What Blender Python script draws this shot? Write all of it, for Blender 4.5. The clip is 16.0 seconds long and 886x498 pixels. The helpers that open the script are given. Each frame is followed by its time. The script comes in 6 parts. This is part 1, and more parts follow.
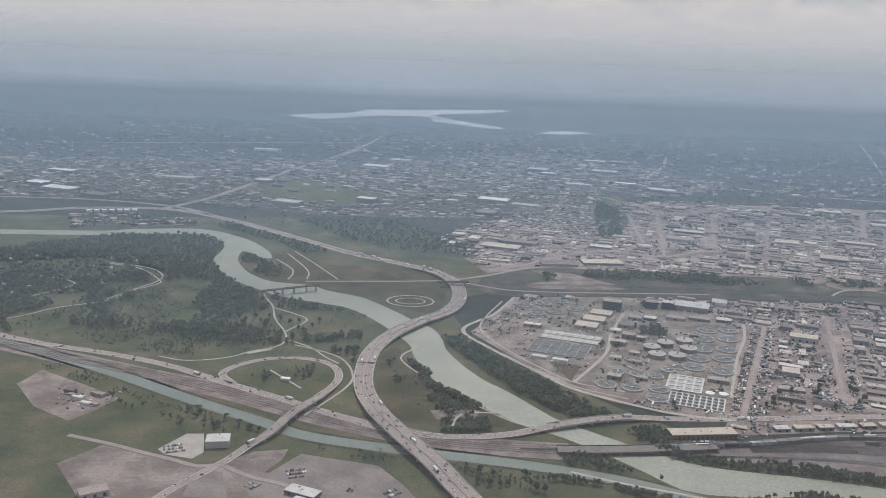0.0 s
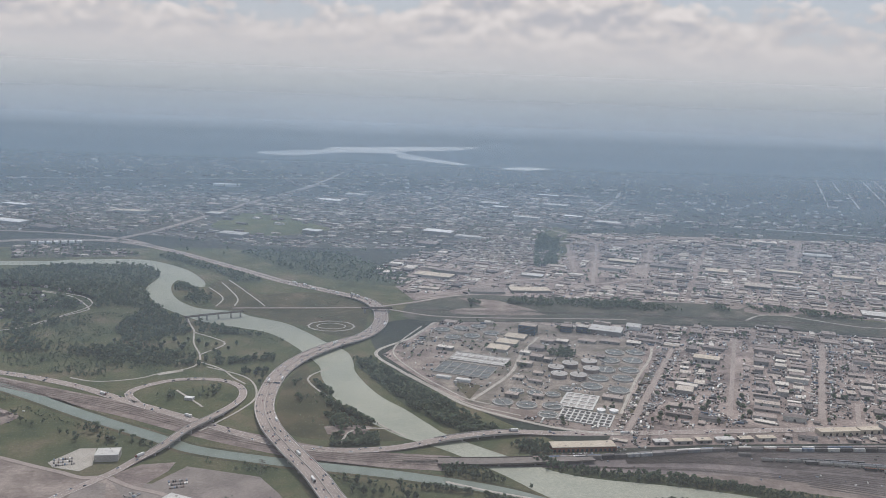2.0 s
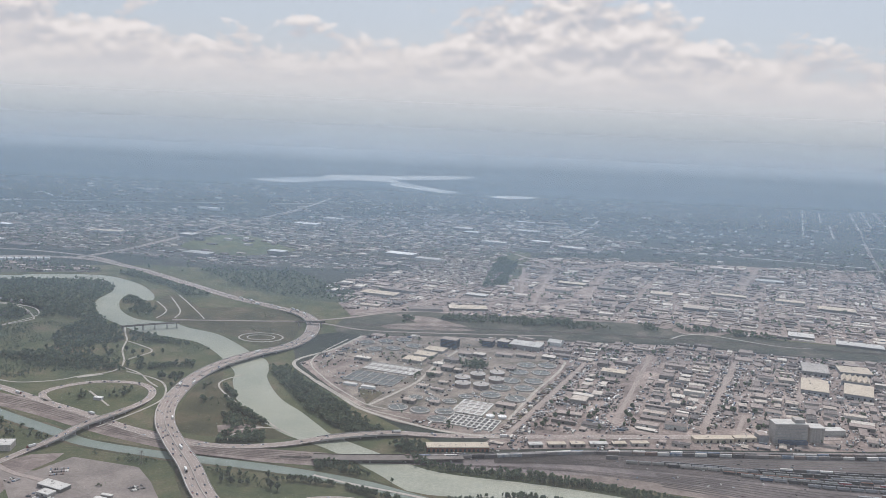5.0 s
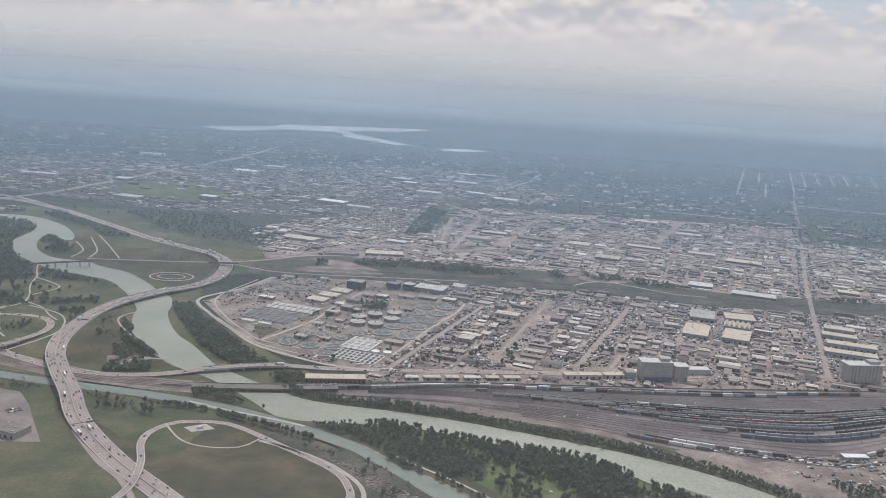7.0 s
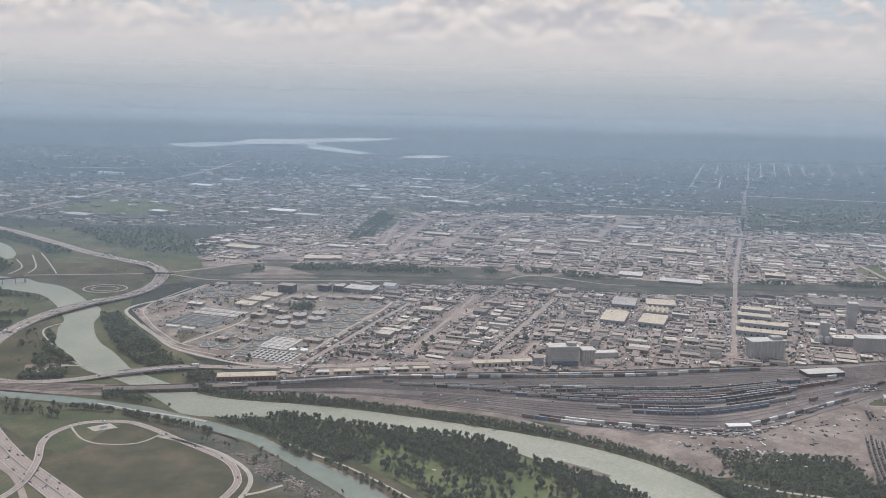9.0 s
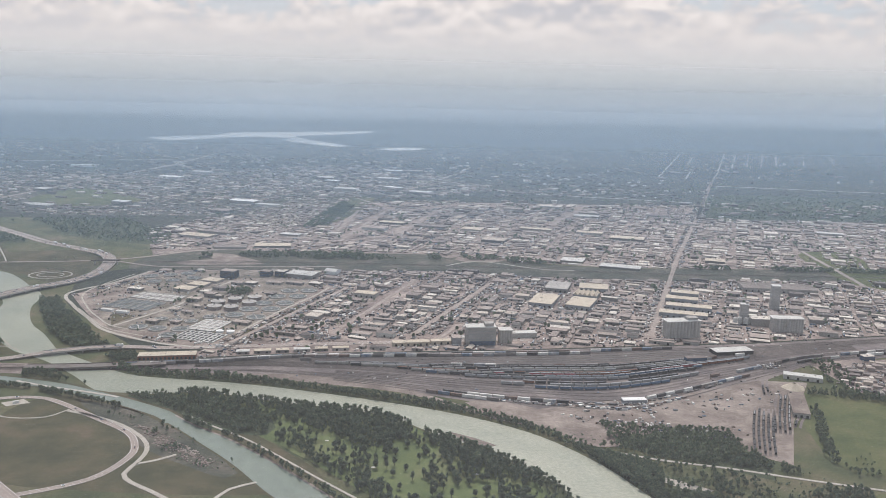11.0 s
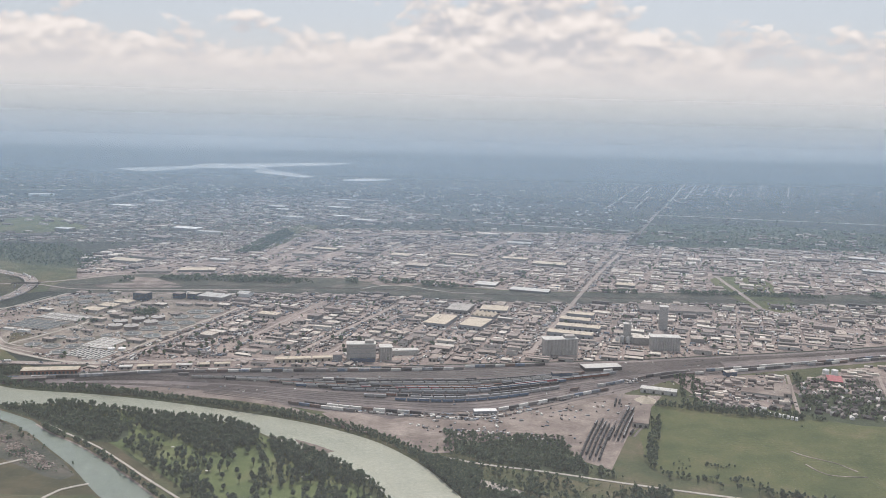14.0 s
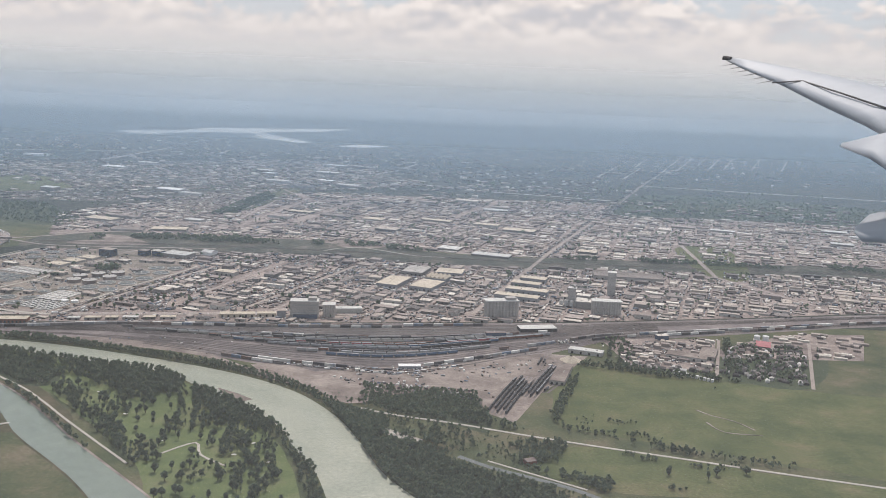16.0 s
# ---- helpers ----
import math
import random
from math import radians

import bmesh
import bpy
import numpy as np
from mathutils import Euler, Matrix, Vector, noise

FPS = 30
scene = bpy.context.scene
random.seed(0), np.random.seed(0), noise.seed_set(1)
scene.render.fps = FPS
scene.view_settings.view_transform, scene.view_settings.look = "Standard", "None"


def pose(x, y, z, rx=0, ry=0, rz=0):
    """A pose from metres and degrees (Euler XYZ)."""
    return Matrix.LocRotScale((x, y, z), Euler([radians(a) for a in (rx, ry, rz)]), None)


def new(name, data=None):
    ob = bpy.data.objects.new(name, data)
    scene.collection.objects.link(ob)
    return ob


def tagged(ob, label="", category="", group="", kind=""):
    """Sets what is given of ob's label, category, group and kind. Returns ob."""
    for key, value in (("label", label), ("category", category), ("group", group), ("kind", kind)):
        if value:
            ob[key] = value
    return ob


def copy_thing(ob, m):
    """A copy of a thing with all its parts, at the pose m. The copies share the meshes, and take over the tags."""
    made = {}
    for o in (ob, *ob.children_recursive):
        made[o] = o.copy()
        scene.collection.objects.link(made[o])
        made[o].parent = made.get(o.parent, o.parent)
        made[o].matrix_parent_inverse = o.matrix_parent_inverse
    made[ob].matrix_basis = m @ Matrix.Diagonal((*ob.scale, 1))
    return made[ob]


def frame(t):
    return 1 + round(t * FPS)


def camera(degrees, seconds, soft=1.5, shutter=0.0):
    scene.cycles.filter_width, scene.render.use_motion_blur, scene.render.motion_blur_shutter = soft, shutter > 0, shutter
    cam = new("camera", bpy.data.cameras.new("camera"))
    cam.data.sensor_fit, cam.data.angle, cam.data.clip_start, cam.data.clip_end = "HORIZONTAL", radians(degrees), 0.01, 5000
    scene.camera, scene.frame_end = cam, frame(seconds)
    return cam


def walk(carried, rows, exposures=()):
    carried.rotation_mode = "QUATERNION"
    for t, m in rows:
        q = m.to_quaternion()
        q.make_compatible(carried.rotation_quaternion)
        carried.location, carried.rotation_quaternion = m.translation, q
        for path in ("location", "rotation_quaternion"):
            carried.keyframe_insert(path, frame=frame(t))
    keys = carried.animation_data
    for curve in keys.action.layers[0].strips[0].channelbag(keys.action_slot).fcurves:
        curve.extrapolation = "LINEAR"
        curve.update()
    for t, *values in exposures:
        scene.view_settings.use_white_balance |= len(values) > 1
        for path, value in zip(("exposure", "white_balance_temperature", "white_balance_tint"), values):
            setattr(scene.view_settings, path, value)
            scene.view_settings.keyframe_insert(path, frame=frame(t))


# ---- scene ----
cam = camera(52.3, 16.0, 0.8)
METRES, EYE, TILT, LEAN, TURN = 600.0, 258.0, -12.88, -2.06, 0.0
ROWS = [
    (0.0, 0.0, 0.0, 0.0, 0.0, 0.0, -0.0),
    (0.5, 0.03, -0.0108, -0.0056, -0.03, 0.56, 0.11),
    (1.0, 0.0574, -0.0233, -0.0118, -0.48, 1.82, 0.25),
    (1.5, 0.0871, -0.0347, -0.0171, -0.73, 2.17, 0.33),
    (2.0, 0.1155, -0.0465, -0.0224, -0.87, 2.46, 0.21),
    (2.5, 0.1444, -0.0577, -0.0277, -0.83, 2.62, -0.15),
    (3.0, 0.172, -0.0669, -0.0324, -0.48, 1.05, -1.02),
    (5.5, 0.3162, -0.123, -0.0588, 0.52, 5.04, -0.49),
    (6.0, 0.3451, -0.1378, -0.0636, -1.07, 5.1, -1.43),
    (6.5, 0.3736, -0.1488, -0.0684, -1.51, 3.3, -1.83),
    (7.0, 0.4031, -0.1577, -0.073, -1.56, 1.68, -1.52),
    (7.5, 0.4319, -0.1685, -0.0781, -1.57, 1.98, -0.51),
    (8.0, 0.4611, -0.1795, -0.0833, -1.7, 2.13, 0.29),
    (8.5, 0.4901, -0.1912, -0.0882, -1.94, 2.22, 0.92),
    (9.0, 0.5191, -0.2012, -0.093, -2.18, 2.25, 1.1),
    (9.5, 0.5477, -0.2126, -0.0977, -2.42, 1.95, 1.12),
    (10.0, 0.5765, -0.2222, -0.1034, -2.5, 1.69, 1.1),
    (12.5, 0.7226, -0.2734, -0.1283, -1.75, 2.84, 1.61),
    (13.0, 0.7517, -0.2833, -0.1325, -1.83, 3.28, 1.36),
    (13.5, 0.7803, -0.2943, -0.137, -2.09, 3.89, 1.31),
    (14.0, 0.8096, -0.3051, -0.1409, -2.53, 4.02, 1.27),
    (14.5, 0.8384, -0.3156, -0.1454, -2.91, 4.18, 1.25),
    (15.0, 0.8672, -0.3261, -0.1499, -3.03, 4.92, 1.32),
    (15.5, 0.8958, -0.3365, -0.1541, -2.96, 4.97, 0.9),
    (16.0, 0.9251, -0.3417, -0.1581, -1.6, 2.14, 0.08),
]
walk(cam, [(t, pose(0, 0, EYE, TILT, LEAN, TURN) @ pose(METRES * x, METRES * y, METRES * z, 90 + pitch, roll, yaw)) for t, x, y, z, yaw, pitch, roll in ROWS],
     [(t_, e_, k_, 14.8) for t_, e_, k_ in ((0.0, -0.19, 6360), (3.0, -0.13, 6360), (5.5, 0.03, 6350), (7.5, -0.08, 6350), (9.5, -0.05, 6450), (10.0, 0.05, 6450), (12.5, 0.12, 6600), (14.0, 0.13, 6600), (16.0, 0.11, 6600))])

# ---- light ----
SUN_EL, SUN_AZ = 52.0, 8.0          # height of the sun, and its bearing to the right of +y, in degrees
sun = new("sun", bpy.data.lights.new("sun", "SUN"))
sun.data.energy, sun.data.angle, sun.data.color = 3.1, radians(1.2), (1.0, 0.95, 0.87)
sun.matrix_world = pose(0, 0, 900, -(90 - SUN_EL), 0, -SUN_AZ)

world = bpy.data.worlds.new("sky")
scene.world = world
world.use_nodes = True
wt = world.node_tree
wt.nodes.clear()


def wn(kind, **kw):
    n = wt.nodes.new(kind)
    for k, v in kw.items():
        n.inputs[k].default_value = v
    return n


def wmath(op, a, b, clamp=False):
    n = wt.nodes.new("ShaderNodeMath")
    n.operation, n.use_clamp = op, clamp
    for i, v in enumerate((a, b)):
        if isinstance(v, (int, float)):
            n.inputs[i].default_value = v
        else:
            wt.links.new(v, n.inputs[i])
    return n.outputs[0]


def wmix(fac, a, b):
    n = wt.nodes.new("ShaderNodeMix")
    n.data_type = "RGBA"
    for s, v in ((n.inputs[0], fac), (n.inputs[6], a), (n.inputs[7], b)):
        if isinstance(v, float):
            s.default_value = v
        elif isinstance(v, tuple):
            s.default_value = (*v, 1)
        else:
            wt.links.new(v, s)
    return n.outputs[2]


def wramp(fac, stops):
    n = wt.nodes.new("ShaderNodeValToRGB")
    el = n.color_ramp.elements
    while len(el) < len(stops):
        el.new(0.5)
    for e, (p, c) in zip(el, stops):
        e.position, e.color = p, (*c, 1)
    wt.links.new(fac, n.inputs[0])
    return n.outputs[0]


sky = wt.nodes.new("ShaderNodeTexSky")
sky.sky_type, sky.sun_disc = "NISHITA", False
sky.sun_elevation, sky.sun_rotation, sky.dust_density = radians(SUN_EL), radians(SUN_AZ), 2.5
tc = wt.nodes.new("ShaderNodeTexCoord")
sep = wt.nodes.new("ShaderNodeSeparateXYZ")
wt.links.new(tc.outputs["Generated"], sep.inputs[0])
dx, dy, dz = sep.outputs
gain = wt.nodes.new("ShaderNodeVectorMath")
gain.operation = "SCALE"
gain.inputs["Scale"].default_value = 0.085
wt.links.new(sky.outputs[0], gain.inputs[0])
# cumulus: a bank low over the plain, its tops heaped up in two places
def wvec(kx, ky, kz, up=0.0):
    c = wt.nodes.new("ShaderNodeCombineXYZ")
    wt.links.new(wmath("MULTIPLY", dx, kx), c.inputs[0])
    wt.links.new(wmath("MULTIPLY", dy, ky), c.inputs[1])
    wt.links.new(wmath("ADD", wmath("MULTIPLY", dz, kz), up), c.inputs[2])
    return c.outputs[0]


def wnoise(vec, scale, detail, rough, twist=0.1):
    n = wn("ShaderNodeTexNoise", Scale=scale, Detail=detail, Roughness=rough, Distortion=twist)
    wt.links.new(vec, n.inputs["Vector"])
    return n.outputs["Fac"]


def hump(centre, width, high):
    return wmath("MULTIPLY", wmath("POWER", 2.718, wmath("MULTIPLY", wmath("POWER", wmath("DIVIDE", wmath("SUBTRACT", dx, centre), width), 2.0), -1.0)), high)


big = wnoise(wvec(5.0, 5.0, 9.5), 3.2, 9.0, 0.6, 0.12)
above = wnoise(wvec(5.0, 5.0, 9.5, 0.085), 3.2, 9.0, 0.6, 0.12)
puff = wnoise(wvec(5.0, 5.0, 9.0), 12.0, 6.0, 0.55, 0.2)
tops = wmath("ADD", wmath("ADD", hump(-0.42, 0.16, 0.03), hump(0.13, 0.15, 0.065)), 0.068)
loft = wmath("MULTIPLY", wmath("SUBTRACT", tops, dz), 9.0)
body_ = wmath("ADD", wmath("ADD", loft, wmath("MULTIPLY", wmath("SUBTRACT", big, 0.5), 1.7)), wmath("ADD", wmath("MULTIPLY", wmath("SUBTRACT", puff, 0.5), 0.55), 0.5))
cover = wramp(body_, [(0.46, (0, 0, 0)), (0.53, (0.7, 0.7, 0.7)), (0.66, (1, 1, 1))])
lit = wmath("ADD", wmath("MULTIPLY", wmath("SUBTRACT", big, above), 2.6), wmath("ADD", wmath("MULTIPLY", wmath("SUBTRACT", puff, 0.5), 0.8), 0.5))
tone = wramp(lit, [(0.26, (0.54, 0.555, 0.585)), (0.42, (0.65, 0.645, 0.645)), (0.56, (0.73, 0.705, 0.675)), (0.76, (0.87, 0.835, 0.79))])
thin = wmix(0.72, gain.outputs[0], (0.56, 0.655, 0.74))
clouds = wmix(cover, thin, tone)
# pale layer low down, then the hazy distance under the horizon
updown = wmath("ADD", wmath("MULTIPLY", dz, 2.5), 0.5, True)
low = wramp(updown, [(0.35, (0.10, 0.13, 0.155)), (0.378, (0.20, 0.245, 0.275)), (0.43, (0.50, 0.555, 0.575)),
                     (0.50, (0.63, 0.665, 0.665)), (0.55, (0.66, 0.67, 0.665)), (0.62, (0.68, 0.67, 0.655)), (0.72, (0.71, 0.69, 0.67))])
veil = wramp(updown, [(0.53, (1, 1, 1)), (0.58, (0.85, 0.85, 0.85)), (0.63, (0.45, 0.45, 0.45)), (0.68, (0.12, 0.12, 0.12)), (0.74, (0, 0, 0))])
shown = wmix(veil, clouds, low)
bg = wn("ShaderNodeBackground", Strength=1.0)
wt.links.new(shown, bg.inputs["Color"])
wo = wt.nodes.new("ShaderNodeOutputWorld")
wt.links.new(bg.outputs[0], wo.inputs[0])

# ---- materials ----


def ramp_of(nt, fac, stops):
    n = nt.nodes.new("ShaderNodeValToRGB")
    el = n.color_ramp.elements
    while len(el) < len(stops):
        el.new(0.5)
    for e, (p, c) in zip(el, stops):
        e.position, e.color = p, (*c, 1)
    nt.links.new(fac, n.inputs[0])
    return n.outputs[0]


def mat(name, stops, scale=0.05, rough=0.9, metal=0.0, fine=None, bump=0.0, rand="", spread=0.25, thin=0.0, spec=0.3):
    """Colours picked along stops by a broad noise of that scale per metre, broken up by a fine one, and by a random value per piece."""
    m = bpy.data.materials.new(name)
    m.use_nodes = True
    nt = m.node_tree
    b = nt.nodes["Principled BSDF"]
    b.inputs["Roughness"].default_value, b.inputs["Metallic"].default_value = rough, metal
    b.inputs["Specular IOR Level"].default_value = spec
    geo = nt.nodes.new("ShaderNodeNewGeometry")
    n1 = nt.nodes.new("ShaderNodeTexNoise")
    n1.inputs["Scale"].default_value, n1.inputs["Detail"].default_value, n1.inputs["Roughness"].default_value = scale, 8.0, 0.62
    nt.links.new(geo.outputs["Position"], n1.inputs["Vector"])
    fac = n1.outputs["Fac"]
    if rand:
        src = geo.outputs["Random Per Island"] if rand == "island" else nt.nodes.new("ShaderNodeObjectInfo").outputs["Random"]
        mx = nt.nodes.new("ShaderNodeMath")
        mx.operation = "MULTIPLY_ADD"
        nt.links.new(n1.outputs["Fac"], mx.inputs[0])
        mx.inputs[1].default_value = 0.25
        nt.links.new(src, mx.inputs[2])
        fac = mx.outputs[0]
        sb = nt.nodes.new("ShaderNodeMath")
        sb.operation = "SUBTRACT"
        nt.links.new(fac, sb.inputs[0])
        sb.inputs[1].default_value = 0.125
        fac = sb.outputs[0]
    col = ramp_of(nt, fac, stops)
    n2 = nt.nodes.new("ShaderNodeTexNoise")
    n2.inputs["Scale"].default_value, n2.inputs["Detail"].default_value = fine or scale * 14, 5.0
    nt.links.new(geo.outputs["Position"], n2.inputs["Vector"])
    mul = nt.nodes.new("ShaderNodeMix")
    mul.data_type, mul.blend_type = "RGBA", "MULTIPLY"
    mul.inputs[0].default_value = 1.0
    nt.links.new(col, mul.inputs[6])
    nt.links.new(ramp_of(nt, n2.outputs["Fac"], [(0.3, (1 - spread,) * 3), (0.7, (1 + 0 * spread,) * 3)]), mul.inputs[7])
    nt.links.new(mul.outputs[2], b.inputs["Base Color"])
    if thin:
        tl, mx = nt.nodes.new("ShaderNodeBsdfTranslucent"), nt.nodes.new("ShaderNodeMixShader")
        nt.links.new(mul.outputs[2], tl.inputs[0])
        mx.inputs[0].default_value = thin
        nt.links.new(b.outputs[0], mx.inputs[1])
        nt.links.new(tl.outputs[0], mx.inputs[2])
        nt.links.new(mx.outputs[0], nt.nodes["Material Output"].inputs[0])
    if bump:
        bp = nt.nodes.new("ShaderNodeBump")
        bp.inputs["Strength"].default_value, bp.inputs["Distance"].default_value = bump, 0.4
        nt.links.new(n2.outputs["Fac"], bp.inputs["Height"])
        nt.links.new(bp.outputs[0], b.inputs["Normal"])
    return m


GRASS = mat("grass", [(0.36, (0.048, 0.067, 0.030)), (0.46, (0.076, 0.091, 0.041)), (0.54, (0.103, 0.106, 0.052)), (0.66, (0.157, 0.133, 0.083))], 0.022, 0.95, fine=0.5, spread=0.35)
# dark tree cover, toned lower in colour to stand in for cloud shadow
FAR_LAND = mat("far_land", [(0.30, (0.020, 0.034, 0.026)), (0.5, (0.036, 0.048, 0.034)), (0.64, (0.062, 0.066, 0.052)), (0.80, (0.130, 0.118, 0.112))], 0.006, 0.95, fine=0.085, spread=0.65)
SCRUB = mat("scrub", [(0.34, (0.050, 0.060, 0.045)), (0.47, (0.074, 0.080, 0.060)), (0.58, (0.115, 0.108, 0.084)), (0.70, (0.19, 0.160, 0.135))], 0.03, 0.95, fine=0.4, spread=0.4)
WORKYARD = mat("works_yard", [(0.36, (0.127, 0.119, 0.089)), (0.46, (0.209, 0.181, 0.152)), (0.56, (0.297, 0.251, 0.210)), (0.68, (0.396, 0.335, 0.284))], 0.05, 0.95, fine=0.5, spread=0.35)
SUBURB = mat("suburb_ground", [(0.3, (0.040, 0.050, 0.036)), (0.48, (0.080, 0.082, 0.066)), (0.6, (0.14, 0.13, 0.115)), (0.75, (0.26, 0.23, 0.205))], 0.016, 0.95, fine=0.16, spread=0.45)
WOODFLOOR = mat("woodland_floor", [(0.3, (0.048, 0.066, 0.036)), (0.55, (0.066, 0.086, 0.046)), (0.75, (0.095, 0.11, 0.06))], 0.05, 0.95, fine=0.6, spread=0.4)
GOLF = mat("golf_turf", [(0.36, (0.080, 0.112, 0.042)), (0.5, (0.115, 0.148, 0.054)), (0.64, (0.155, 0.168, 0.078))], 0.035, 0.95, fine=0.6, spread=0.2)
FIELD = mat("meadow", [(0.36, (0.063, 0.085, 0.030)), (0.47, (0.091, 0.110, 0.041)), (0.56, (0.116, 0.127, 0.051)), (0.68, (0.162, 0.147, 0.074))], 0.024, 0.95, fine=0.5, spread=0.35)
VERGE = mat("verge_grass", [(0.36, (0.045, 0.049, 0.023)), (0.47, (0.065, 0.064, 0.032)), (0.55, (0.087, 0.077, 0.041)), (0.66, (0.120, 0.095, 0.059))], 0.03, 0.95, fine=0.5, spread=0.25)
YARDS = mat("paved_yards", [(0.38, (0.176, 0.139, 0.125)), (0.46, (0.273, 0.217, 0.194)), (0.54, (0.352, 0.283, 0.249)), (0.63, (0.458, 0.376, 0.330))], 0.03, 0.9, fine=0.35, spread=0.45)
GRAVEL = mat("rail_gravel", [(0.40, (0.143, 0.122, 0.120)), (0.5, (0.197, 0.168, 0.163)), (0.60, (0.271, 0.228, 0.212))], 0.02, 0.95, fine=0.3, spread=0.3)
DIRT = mat("bare_dirt", [(0.39, (0.185, 0.148, 0.130)), (0.5, (0.258, 0.210, 0.183)), (0.61, (0.344, 0.288, 0.251))], 0.035, 0.95, fine=0.4, spread=0.3)
BALLAST = mat("old_ballast", [(0.40, (0.19, 0.15, 0.135)), (0.5, (0.25, 0.20, 0.18)), (0.60, (0.32, 0.265, 0.235))], 0.05, 0.95, fine=0.5, spread=0.35)
DARK_BALLAST = mat("dark_ballast", [(0.34, (0.115, 0.104, 0.104)), (0.5, (0.15, 0.136, 0.132)), (0.66, (0.20, 0.178, 0.168))], 0.03, 0.95, fine=0.4, spread=0.3)
ROAD = mat("worn_road", [(0.3, (0.285, 0.236, 0.208)), (0.6, (0.355, 0.297, 0.263))], 0.05, 0.85, fine=0.7, spread=0.2)
LOT = mat("parking_asphalt", [(0.40, (0.20, 0.172, 0.155)), (0.6, (0.28, 0.24, 0.215))], 0.04, 0.9, fine=0.5, spread=0.25)
PATH = mat("gravel_path", [(0.3, (0.38, 0.35, 0.30)), (0.7, (0.50, 0.46, 0.40))], 0.1, 0.9)
CONCRETE = mat("concrete", [(0.3, (0.36, 0.335, 0.31)), (0.7, (0.50, 0.47, 0.43))], 0.1, 0.85, fine=0.8, spread=0.2)
WHITE = mat("white_paint", [(0.3, (0.70, 0.69, 0.66)), (0.7, (0.82, 0.81, 0.79))], 0.2, 0.6, spread=0.1)
STEEL = mat("rail_steel", [(0.3, (0.10, 0.085, 0.075)), (0.7, (0.20, 0.17, 0.15))], 0.2, 0.6, spread=0.2)
DARK = mat("dark_metal", [(0.3, (0.025, 0.025, 0.028)), (0.7, (0.055, 0.052, 0.05))], 0.3, 0.6)
TAN_ROOF = mat("tan_roof", [(0.3, (0.46, 0.39, 0.30)), (0.7, (0.59, 0.51, 0.40))], 0.15, 0.7, fine=1.0, spread=0.15)
PALE_ROOF = mat("pale_roof", [(0.3, (0.50, 0.485, 0.45)), (0.7, (0.66, 0.64, 0.60))], 0.15, 0.7, fine=1.0, spread=0.2)
ROOFS = mat("mixed_roofs", [(0.03, (0.10, 0.09, 0.09)), (0.14, (0.20, 0.17, 0.158)), (0.34, (0.32, 0.264, 0.238)), (0.62, (0.40, 0.334, 0.295)), (0.80, (0.50, 0.43, 0.36)), (0.95, (0.72, 0.66, 0.58))], 0.08, 0.8, fine=0.7, rand="island", spread=0.3)
HOUSE_ROOF = mat("house_shingles", [(0.05, (0.06, 0.058, 0.058)), (0.4, (0.13, 0.118, 0.11)), (0.72, (0.22, 0.195, 0.178)), (0.88, (0.42, 0.385, 0.35)), (0.97, (0.74, 0.71, 0.67))], 0.08, 0.85, fine=0.7, rand="island", spread=0.3)
ROOF1 = mat("flat_roof", [(0.03, (0.10, 0.09, 0.09)), (0.14, (0.20, 0.17, 0.158)), (0.34, (0.32, 0.264, 0.238)), (0.62, (0.40, 0.334, 0.295)), (0.80, (0.50, 0.43, 0.36)), (0.95, (0.72, 0.66, 0.58))], 0.08, 0.8, fine=0.7, rand="object", spread=0.3)
WALLS = mat("clad_walls", [(0.1, (0.16, 0.15, 0.14)), (0.4, (0.27, 0.25, 0.23)), (0.7, (0.40, 0.37, 0.33)), (0.92, (0.56, 0.54, 0.50))], 0.1, 0.8, fine=0.9, rand="object", spread=0.25)
CLUTTER = mat("yard_goods", [(0.05, (0.03, 0.03, 0.035)), (0.2, (0.10, 0.095, 0.095)), (0.4, (0.24, 0.22, 0.21)), (0.55, (0.15, 0.09, 0.07)), (0.62, (0.36, 0.34, 0.31)), (0.72, (0.10, 0.15, 0.22)), (0.82, (0.56, 0.535, 0.49)), (0.96, (0.76, 0.735, 0.69))], 0.2, 0.6, rand="island", spread=0.15)
CARPAINT = mat("car_paint", [(0.05, (0.02, 0.02, 0.022)), (0.3, (0.05, 0.05, 0.055)), (0.42, (0.25, 0.03, 0.02)), (0.5, (0.30, 0.30, 0.31)), (0.62, (0.05, 0.08, 0.16)), (0.72, (0.70, 0.70, 0.69)), (0.9, (0.80, 0.80, 0.79))], 0.2, 0.35, rand="object", spread=0.05, spec=0.5)
LEAF = mat("leaves", [(0.1, (0.096, 0.136, 0.098)), (0.4, (0.136, 0.184, 0.130)), (0.7, (0.172, 0.224, 0.152)), (0.95, (0.235, 0.272, 0.168))], 0.03, 0.8, fine=0.8, rand="island", spread=0.2, thin=0.62)
LEAF1 = mat("crown_leaves", [(0.1, (0.096, 0.136, 0.098)), (0.4, (0.136, 0.184, 0.130)), (0.7, (0.172, 0.224, 0.152)), (0.95, (0.235, 0.272, 0.168))], 0.03, 0.8, fine=0.8, rand="island", spread=0.2, thin=0.62)
BARK = mat("bark", [(0.3, (0.07, 0.055, 0.04)), (0.7, (0.13, 0.105, 0.08))], 0.8, 0.95)
WATER = mat("river_water", [(0.36, (0.248, 0.268, 0.200)), (0.64, (0.330, 0.338, 0.255))], 0.02, 0.4, fine=0.4, bump=0.6, spread=0.3, spec=0.4)
